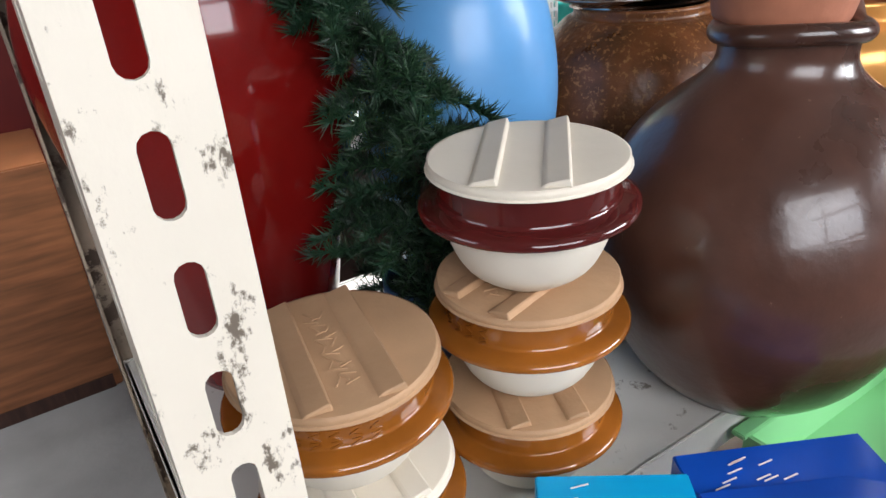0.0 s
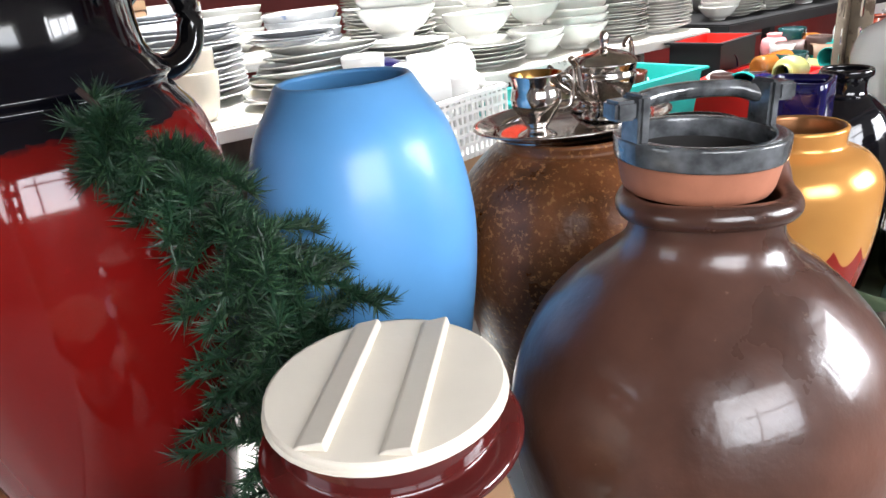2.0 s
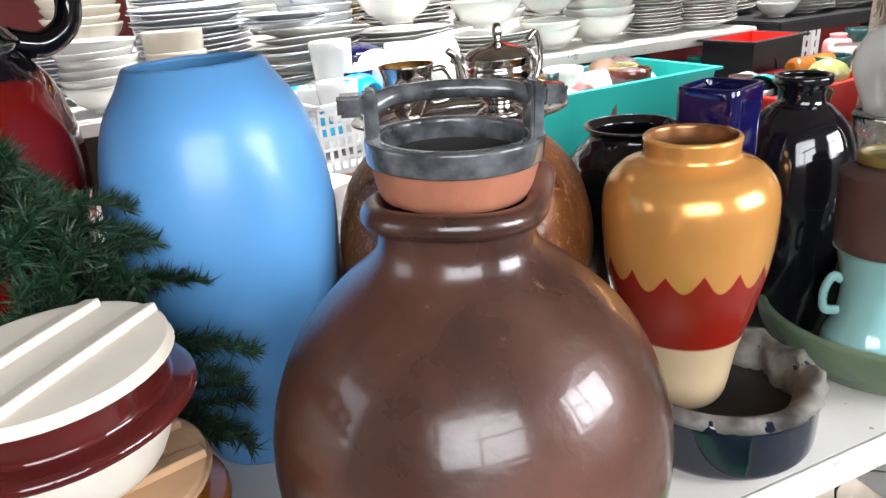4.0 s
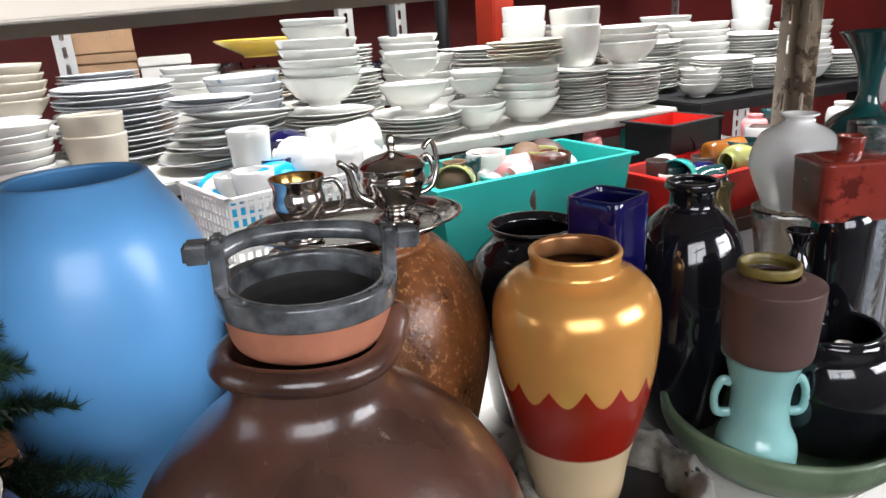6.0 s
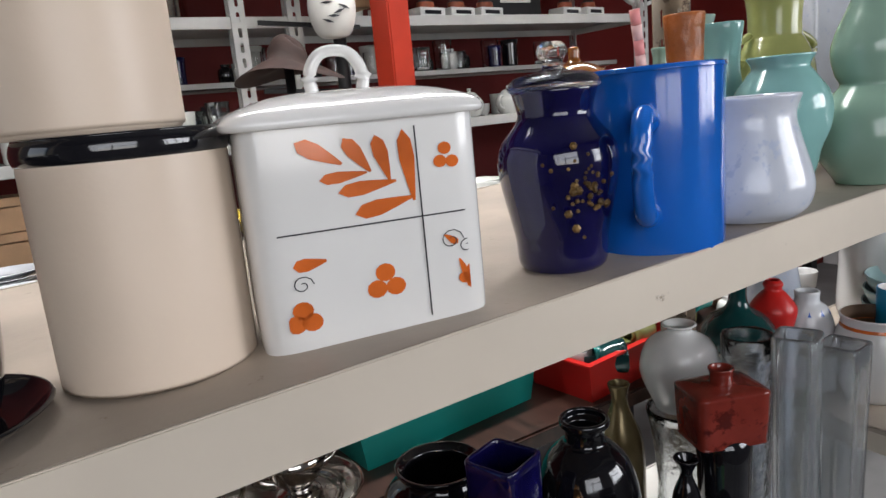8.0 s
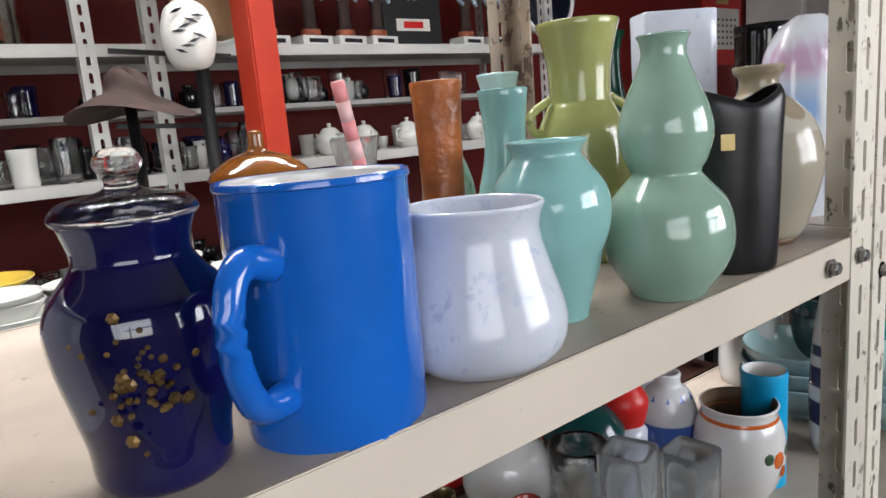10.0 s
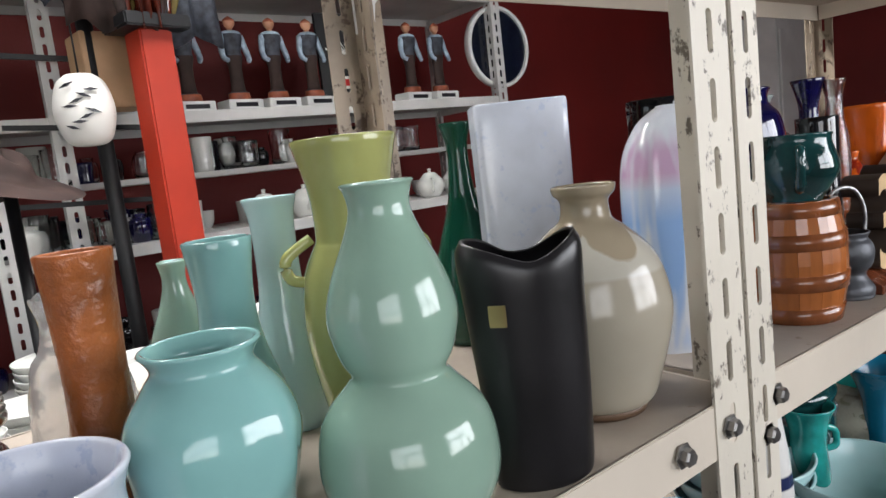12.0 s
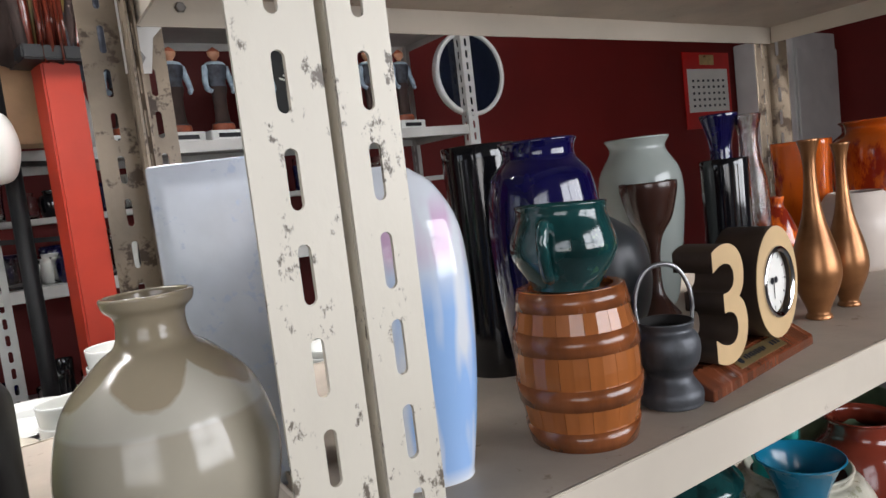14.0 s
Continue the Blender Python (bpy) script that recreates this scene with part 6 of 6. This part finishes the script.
# ---- plate rack ----
pr = thing("plate_rack", 0.84, 1.24, 0, "white wooden rack loaded with stacked plates", "rack")
part("front_board", box_bm(1.30, 0.50, 0.022, -0.04, 0, 0.953, 0.003), M["white_board"], pr)
part("riser", box_bm(2.30, 0.16, 0.02, 0.4, 0.19, 1.015, 0.003), M["white_board"], pr)
for sx in (-0.66, -0.04, 0.58):
    part("riser_support", box_bm(0.02, 0.15, 0.040, sx, 0.19, 0.975), M["white_board"], pr)
    for sy in (-0.22, 0.22):
        part("leg", box_bm(0.035, 0.035, 0.953, sx, sy, 0), M["white_board"], pr)
part("back_panel", box_bm(1.30, 0.015, 0.9, -0.04, 0.20, 0.03), M["dark_wood"], pr)
bt = thing("black_table", 1.98, 1.24, 0, "black metal table with plate stacks", "table")
part("tabletop", box_bm(0.94, 0.50, 0.025, 0, 0, 0.95, 0.003), M["black_card"], bt)
for sx in (-0.44, 0.1, 0.44):
    for sy in (-0.22, 0.22):
        part("leg", box_bm(0.03, 0.03, 0.95, sx, sy, 0), M["black_card"], bt)

PL = [(0, 0), (0.045, 0), (0.048, 0.004), (0.062, 0.006), (0.095, 0.016), (0.1, 0.018)]
BW = [(0, 0), (0.03, 0), (0.032, 0.006), (0.055, 0.02), (0.075, 0.048), (0.078, 0.056)]
TC = [(0, 0), (0.028, 0), (0.04, 0.02), (0.046, 0.06), (0.047, 0.075)]
blueedge = mat("blue_rimmed_plate", (0.60, 0.62, 0.64), 0.12, 16, 0.16, coat=0.4, speck=((0.2, 0.26, 0.42), 0.37, 34))
beigeplate = mat("beige_plate", (0.58, 0.52, 0.42), 0.12, 10, 0.2, coat=0.4)
TBL = {}


def tableware(kind, m):
    if (kind, m.name) not in TBL:
        TBL[kind, m.name] = vessel_mesh({"plate": PL, "bowl": BW, "teacup": TC}[kind], m, 0.003, 32, None, 3)
    return TBL[kind, m.name]


rp_ = random.Random(12)


def stack(x, y, z, kind, n, r, m, lean=0.0):
    step = {"plate": 0.0085, "bowl": 0.017, "teacup": 0.03}[kind]
    base = {"plate": 0.1, "bowl": 0.078, "teacup": 0.047}[kind]
    sc = r / base
    word = {"plate": "plate", "bowl": "bowl", "teacup": "cup"}[kind]
    col = "blue-patterned" if m is blueedge else "beige" if m is beigeplate else "white"
    for k in range(n):
        ob = new(word, tableware(kind, m))
        ob.matrix_world = pose(x + lean * k * 0.004 + rp_.uniform(-0.003, 0.003), y + rp_.uniform(-0.003, 0.003), z + k * step * sc * 1.02, rp_.uniform(-1.5, 1.5), lean * 3 + rp_.uniform(-1.5, 1.5), rp_.uniform(0, 360)) @ Matrix.Diagonal((sc, sc, sc, 1))
        tagged(ob, col + " porcelain " + word + " in a stack on the rack", word, "stacked " + word + "s")
    return z + n * step * sc + {"plate": 0.01, "bowl": 0.036, "teacup": 0.045}[kind] * sc


W, Bp, Be = M["plate_white"], blueedge, beigeplate
ZB = 0.976
for x, y, kind, n, r, m in ((0.25, 1.06, "bowl", 6, 0.055, W), (0.36, 1.08, "teacup", 2, 0.045, Be), (0.53, 1.08, "plate", 9, 0.092, W), (0.72, 1.08, "plate", 8, 0.085, W), (0.89, 1.08, "plate", 5, 0.085, W), (1.01, 1.06, "bowl", 2, 0.055, W), (1.13, 1.08, "bowl", 5, 0.068, W), (1.255, 1.08, "plate", 15, 0.064, W), (1.385, 1.08, "plate", 13, 0.07, W), (1.60, 1.08, "bowl", 4, 0.045, W), (1.69, 1.10, "plate", 12, 0.07, W), (1.82, 1.10, "plate", 9, 0.07, W), (1.95, 1.08, "bowl", 5, 0.06, W), (2.10, 1.08, "plate", 8, 0.08, W)):
    stack(x, y, ZB, kind, n, r, m, 1.5 if x == 0.53 else 0)
stack(0.72, 1.08, ZB + 0.075, "bowl", 5, 0.068, W)
stack(0.72, 1.08, ZB + 0.165, "bowl", 2, 0.055, W)
stack(0.89, 1.08, ZB + 0.05, "bowl", 1, 0.066, W)
stack(0.89, 1.08, ZB + 0.105, "bowl", 2, 0.05, W)
stack(1.01, 1.06, ZB + 0.062, "bowl", 2, 0.05, W)
stack(1.13, 1.08, ZB + 0.115, "plate", 5, 0.075, Be)
stack(1.255, 1.08, ZB + 0.095, "teacup", 2, 0.05, W)
stack(1.385, 1.08, ZB + 0.09, "bowl", 3, 0.066, W)
stack(0.53, 1.08, ZB + 0.085, "plate", 3, 0.07, Bp)
for x, y, kind, n, r, m in ((0.20, 1.24, "plate", 11, 0.085, Bp), (0.40, 1.25, "plate", 14, 0.1, Bp), (0.62, 1.25, "bowl", 6, 0.07, Bp), (0.80, 1.25, "plate", 14, 0.09, W), (0.98, 1.25, "bowl", 6, 0.075, W), (1.15, 1.25, "plate", 18, 0.085, W), (1.32, 1.25, "bowl", 7, 0.07, W), (1.60, 1.26, "plate", 15, 0.085, W), (1.78, 1.26, "bowl", 7, 0.075, W), (1.97, 1.26, "plate", 14, 0.09, W), (2.17, 1.26, "bowl", 6, 0.075, W)):
    stack(x, y, ZB, kind, n, r, m)
for x, kind, n, r, m in ((0.22, "bowl", 5, 0.07, Be), (0.38, "plate", 12, 0.075, Bp), (0.55, "bowl", 4, 0.06, W), (0.70, "plate", 9, 0.075, Be), (0.87, "plate", 14, 0.075, W), (1.04, "bowl", 5, 0.07, W), (1.2, "plate", 10, 0.075, W), (1.36, "teacup", 3, 0.055, W), (1.5, "bowl", 5, 0.07, W), (1.66, "plate", 12, 0.075, W), (1.83, "bowl", 5, 0.07, W), (2.0, "plate", 9, 0.075, Bp), (2.17, "teacup", 3, 0.055, W)):
    stack(x, 1.435, 1.036, kind, n, r, m)

vessel("bowl", 0.70, 1.435, 1.036 + 0.092, [(0, 0), (0.035, 0), (0.04, 0.005), (0.085, 0.028), (0.095, 0.036)], mat("yellow_glaze", (0.62, 0.42, 0.06), 0.1, 12, 0.2, coat=0.4), "shallow yellow glazed bowl on a plate stack", "bowl", 0.004, 40)

# ---- far rack against the red wall ----
WP = "white slotted steel post of the far rack"
for px in (0.30, 1.0, 1.16, 2.60):
    post(px, 1.80, 0, 2.25, 1, 1, M["dimmed_far_steel"], WP, "far rack posts")
for px in (0.30, 2.60):
    post(px, 2.20, 0, 2.25, 1, -1, M["dimmed_far_steel"], WP, "far rack posts")
for z in (0.66, 0.98, 1.31, 1.48, 1.64, 2.0):
    shelf(0.32, 2.62, 1.806 if z != 1.48 else 1.95, 2.19, z, 0.03 if z != 1.48 else 0.015, M["dimmed_far_steel"], M["dimmed_far_steel"], "white steel shelf of the far rack")


def figurine(x, y, z, rz):
    """A standing figure as one plain shape on a white block."""
    bl = thing("statuette_stand", x, y, z, "white block stand with dark print bar", "stand", "statuette stands", rz)
    part("block", box_bm(0.11, 0.07, 0.03, 0, 0, 0, 0.002), M["white_plastic"], bl)
    part("print", box_bm(0.07, 0.001, 0.012, 0, -0.0358, 0.009), M["ink"], bl, "unreadable dark print")
    line = [(0, 0), (0.03, 0), (0.032, 0.02), (0.022, 0.03), (0.02, 0.09), (0.026, 0.12), (0.024, 0.14), (0.033, 0.175), (0.028, 0.192), (0.009, 0.198), (0.009, 0.203), (0.016, 0.212), (0.017, 0.226), (0.0, 0.238)]
    v, f = lathe_data(curve_pts(line, 4), 20, 1.0, 0.7)
    n = len(curve_pts(line, 4)) - 1
    zz = [p[1] for p in curve_pts(line, 4)]
    idx = [4 if zz[k % n] > 0.222 else 1 if zz[k % n] > 0.195 else 2 if 0.02 < zz[k % n] < 0.125 else 3 if zz[k % n] > 0.183 else 4 if zz[k % n] < 0.02 else 0 for k in range(len(f))]
    vv, ff = list(v), list(f)
    for s in (-1, 1):
        arm = tube_mesh([(s * 0.028, 0, 0.182), (s * 0.037, -0.004, 0.15), (s * 0.040, -0.014, 0.12), (s * 0.032, -0.026, 0.108)], [0.011, 0.009, 0.008, 0.007], M["denim"], 6, 3)
        o = len(vv)
        vv += [tuple(q.co) for q in arm.vertices]
        ff += [tuple(o + i for i in p.vertices) for p in arm.polygons]
        idx += [3] * len(arm.polygons)
    ob = put("statuette", mesh_of(vv, ff, [M["denim"], M["skin"], M["brown_dark"], M["shirt"], M["hair"]], True, idx), None, "", pose(x, y, z + 0.03, 0, 0, rz))
    tagged(ob, "small painted statuette in dark clothes on white block", "statuette", "statuettes")


for fx in (1.52, 1.66, 1.78, 1.90, 2.27, 2.39):
    figurine(fx, 1.87, 1.64, 10)
sg = thing("emblem_board", 2.08, 1.93, 1.64, "black board with pale winged emblem and bar", "sign")
part("board", box_bm(0.24, 0.012, 0.30, 0, 0, 0), M["black_card"], sg)
bm = bmesh.new()
for s in (-1, 1):
    for k in range(6):
        a = radians(20 + k * 11)
        p0 = Vector((s * 0.01, -0.008, 0.16))
        ln = 0.09 - 0.007 * k
        p1 = p0 + Vector((s * math.cos(a) * ln, 0, math.sin(a) * ln * 0.8))
        w = Vector((0, 0, 0.006))
        bm.faces.new([bm.verts.new(q) for q in (p0, p1, p1 + w, p0 + w)])
bm.faces.new([bm.verts.new(q) for q in ((-0.07, -0.008, 0.06), (0.07, -0.008, 0.06), (0.07, -0.008, 0.10), (-0.07, -0.008, 0.10))])
part("emblem", bm, M["paper"], sg, "plain pale wings and bar")
part("emblem_bar", box_bm(0.08, 0.001, 0.022, 0, -0.0095, 0.069), M["red_plastic"], sg, "red bar")
vessel("pitcher", 1.40, 1.95, 1.64, [(0, 0), (0.06, 0), (0.06, 0.1), (0.045, 0.17), (0.06, 0.25)], M["plate_white"], "tall white pitcher on the far rack", "pitcher", 0.004)
sp = thing("cooking_pot", 0.80, 1.98, 1.64, "silver metal cooking pot with lid", "pot")
put("body", vessel_mesh([(0, 0), (0.12, 0), (0.13, 0.02), (0.13, 0.13)], M["silver"], 0.004), sp)
put("lid", solid_lathe([(0.135, 0.13), (0.13, 0.145), (0.09, 0.17), (0.02, 0.18), (0.02, 0.2), (0, 0.2)], M["silver"], 40), sp)
for bx, bz, w, rz, mt, text in ((0.40, 0.98, 0.15, 6, "lid_tan", "plain brown wooden gift box in a stack"), (0.405, 1.066, 0.14, -3, "lid_tan", "plain brown wooden gift box in a stack"), (0.395, 1.152, 0.15, 4, "lid_tan", "plain brown wooden gift box in a stack"), (0.545, 0.98, 0.12, -6, "paper", "low white cardboard gift box")):
    gb = thing("wooden_box" if mt == "lid_tan" else "cardboard_box", bx, 1.90, bz, text, "box", "stacked gift boxes" if mt == "lid_tan" else "", rz)
    part("box_body", box_bm(w, 0.13, 0.060 if mt == "lid_tan" else 0.13, 0, 0, 0, 0.002), M[mt], gb)
    part("box_lid", box_bm(w + 0.006, 0.136, 0.022, 0, 0, 0.062 if mt == "lid_tan" else 0.132, 0.002), M[mt], gb)
GL = M["glass"]


def glassware(x0, x1, y0, y1, z, count, group):
    for k in range(count):
        m = rc.choice((GL, GL, GL, M["cobalt"], M["black_glaze"], M["plate_white"]))
        ob = new("drinking_glass" if m is GL else "cup", small_cup(rc.choice(("tumbler", "tumbler", "jar")), m))
        sc = rc.uniform(0.9, 1.5)
        ob.matrix_world = pose(rc.uniform(x0, x1), rc.uniform(y0, y1), z, 0, 0, rc.uniform(0, 360)) @ Matrix.Diagonal((sc, sc, sc * rc.uniform(1, 1.3), 1))
        tagged(ob, "clear drinking glass on the far rack" if m is GL else "small glazed cup on the far rack", "glass" if m is GL else "cup", group)


glassware(0.45, 1.5, 1.85, 2.1, 1.31, 80, "glasses on the far rack")
glassware(0.45, 2.5, 2.0, 2.15, 1.48, 44, "glasses on the far rack")
glassware(0.45, 2.4, 1.85, 2.1, 0.98, 50, "glasses on the far rack")
for tx, ty in ((1.70, 1.90), (1.84, 1.92), (2.0, 1.90), (2.16, 1.93), (2.32, 1.90), (2.45, 1.93)):
    tp = thing("teapot", tx, ty, 1.31, "small white porcelain teapot on the far rack", "teapot", "white teapots", rc.uniform(0, 360))
    put("body", vessel_mesh([(0, 0), (0.03, 0), (0.048, 0.03), (0.046, 0.055), (0.028, 0.075)], M["plate_white"], 0.003, 24), tp)
    put("lid", solid_lathe([(0.03, 0.074), (0.02, 0.084), (0.006, 0.088), (0.007, 0.098), (0, 0.1)], M["plate_white"], 20), tp)
    put("handle", tube_mesh([(0.042, 0, 0.02), (0.07, 0, 0.03), (0.07, 0, 0.06), (0.04, 0, 0.064)], 0.004, M["plate_white"], 8), tp)
    put("spout", tube_mesh([(-0.04, 0, 0.025), (-0.062, 0, 0.04), (-0.075, 0, 0.068)], [0.008, 0.006, 0.004], M["plate_white"], 8), tp)
scatter(1.55, 2.5, 1.98, 2.12, 1.31, 16, "cups on the far rack", "on the far rack", [M["plate_white"], M["white_glaze"], M["amber_glaze"]], 0.1)
scatter(1.3, 2.4, 1.86, 2.1, 0.66, 14, "cups low on the far rack", "low on the far rack", CUPM, 0.1, size=(1.2, 2.0))

# red pole, lantern and tassels before the far rack
rp = thing("red_pole", 1.352, 1.56, 0, "square bright red painted wooden pole", "pole", rz=12)
part("shaft", box_bm(0.075, 0.075, 1.79, 0, 0, 0, 0.004), M["red_cloth"], rp)
part("cap", box_bm(0.15, 0.12, 0.03, 0, 0, 1.79, 0.004), M["black_card"], rp, "black cap board")
for k in range(9):
    put("tassel", tube_mesh([(-0.06 + 0.015 * k, -0.02 + 0.01 * (k % 3), 1.82), (-0.07 + 0.018 * k, -0.03, 1.92 + 0.02 * (k % 4)), (-0.07 + 0.017 * k, -0.01, 2.05)], 0.012, M[("brown_dark", "maroon_jar", "lime")[k % 3]], 6), rp, "hanging dark ribbon bundle")
for k, (gx, gy, w, z0, z1, a, mt) in enumerate(((1.28, 1.54, 0.16, 1.80, 2.30, -12, "brown_dark"), (1.44, 1.555, 0.17, 1.77, 2.30, 10, "denim"), (1.35, 1.505, 0.05, 1.80, 2.28, 0, "maroon_jar"), (1.20, 1.60, 0.10, 1.86, 2.30, 20, "denim"))):
    verts, faces = [], []
    for i in range(15):
        u = i / 14
        for j in range(7):
            h = j / 6
            verts.append(((u - 0.5) * w * (0.75 + 0.35 * (1 - h)), 0.014 * math.sin(u * 19 + k + h * 2), z0 + 0.015 * math.sin(u * 11 + k) * (1 - h) + (z1 - z0) * h))
    faces = [(i * 7 + j, i * 7 + 7 + j, i * 7 + 8 + j, i * 7 + 1 + j) for i in range(14) for j in range(6)]
    cloth = put("hanging_cloth", mesh_of(verts, faces, M[mt]), None, "", pose(gx, gy, 0, 0, 0, a))
    cloth.modifiers.new("thickness", "SOLIDIFY").thickness = 0.004
    tagged(cloth, "dark folded cloth hanging above the red pole", "cloth", "hanging cloths")
kb = thing("cardboard_box", 1.285, 1.70, 1.64, "plain brown cardboard box behind the red pole", "box", rz=8)
part("carton_body", box_bm(0.13, 0.10, 0.17, 0, 0, 0, 0.002), M["lid_tan"], kb)
ln = thing("paper_lantern", 1.205, 1.60, 1.555, "white paper lantern with black brush characters", "lantern")
put("body", vessel_mesh([(0.0, 0), (0.03, 0), (0.05, 0.02), (0.062, 0.075), (0.05, 0.13), (0.03, 0.15)], M["paper"], 0.002, 32), ln)
put("cord", tube_mesh([(0, 0, 0.14), (0, 0, 1.295)], 0.002, M["ink"], 6, 1), ln)
for k in range(9):
    a = radians(-105 + 14 * ((k * 5) % 4 - 1.5))
    z = 0.035 + 0.011 * k
    put("brush_stroke", mesh_of(*lathe_data([(0.016, -0.002), (0.016, 0.002), (0.0, 0.002)], 4, 1, 0.22), M["ink"], False), ln, "", Matrix.Rotation(a, 4, "Z") @ Matrix.Translation((0.0615, 0, z)) @ Matrix.Rotation(math.pi / 2, 4, "Y") @ Matrix.Rotation(math.pi / 2 + 0.35 * (k % 3 - 1), 4, "Z"))
hat = thing("hat_stand", 1.03, 1.50, 0, "dark stand carrying a wide brown cloth hat", "hat stand")
put("pole", tube_mesh([(0, 0, 0), (0, 0, 1.49)], 0.012, M["black_card"], 8, 1), hat)
v, f = lathe_data(curve_pts([(0.13, 1.455), (0.09, 1.475), (0.055, 1.49), (0.04, 1.53), (0, 1.54)], 4), 28)
v = [(x, y, z + 0.015 * math.sin(2 * math.atan2(y, x))) for x, y, z in v]
put("hat", mesh_of(v, f, M["brown_dark"]), hat, "floppy dark brown hat")
dk = thing("round_mirror", 2.655, 1.851, 1.655, "round dark mirror with white rim fixed behind rack post", "mirror")
put("glass", mesh_of(*lathe_data([(0, 0.012), (0.135, 0.012), (0.14, 0.0), (0, 0.0)], 48), M["navy_dish"], False), dk, "", pose(0, 0, 0.165, 90, 0, 0))
put("rim", solid_lathe([(0.134, 0.0), (0.134, 0.02), (0.145, 0.022), (0.149, 0.01), (0.147, -0.006)], M["white_plastic"], 48), dk, "white rim", pose(0, 0, 0.165, 90, 0, 0))
cal = thing("wall_calendar", 4.96, 2.49, 1.60, "red and white wall calendar on red wall", "calendar")
part("sheet", box_bm(0.46, 0.006, 0.46, 0, 0, 0), M["red_plastic"], cal, "red calendar backing")
part("page", box_bm(0.40, 0.002, 0.26, 0, -0.0045, 0.10), M["paper"], cal, "white month page")
bm = bmesh.new()
for i in range(7):
    for j in range(5):
        box_bm(0.02, 0.001, 0.014, -0.15 + i * 0.05, -0.0065, 0.13 + j * 0.038, 0, bm)
part("date_grid", bm, M["ink"], cal, "unreadable date marks")
part("crest", box_bm(0.14, 0.002, 0.06, 0, -0.0045, 0.385), M["brass"], cal, "gold print")
cb = thing("wall_cabinet", 5.50, 2.30, 0, "tall white metal cabinet by the red wall", "cabinet")
part("body", box_bm(0.5, 0.38, 2.1, 0, 0, 0, 0.006), M["white_steel"], cb)
part("door", box_bm(0.47, 0.012, 1.9, 0, -0.2, 0.1, 0.003), M["white_steel"], cb)
lc = thing("low_cabinet", -0.40, 1.95, 0, "low brown wood-grain cabinet on the floor", "cabinet")
part("body", box_bm(0.84, 0.38, 0.64, 0, 0, 0, 0.004), M["wood_panel"], lc)
part("plinth", box_bm(0.80, 0.02, 0.04, 0, -0.185, 0.0), M["dark_wood"], lc)
bpole = thing("black_pole", 1.245, 1.66, 0, "tall black metal pole tied with straps", "pole")
put("shaft", tube_mesh([(0, 0, 0), (0, 0, 2.3)], 0.018, M["black_card"], 10, 1), bpole)
for z in (1.42, 1.60, 1.76, 1.92):
    part("strap", box_bm(0.30, 0.008, 0.012, -0.12, 0.0, z), M["black_card"], bpole, "", False, pose(0, 0.10, 0, 0, 3, 0))
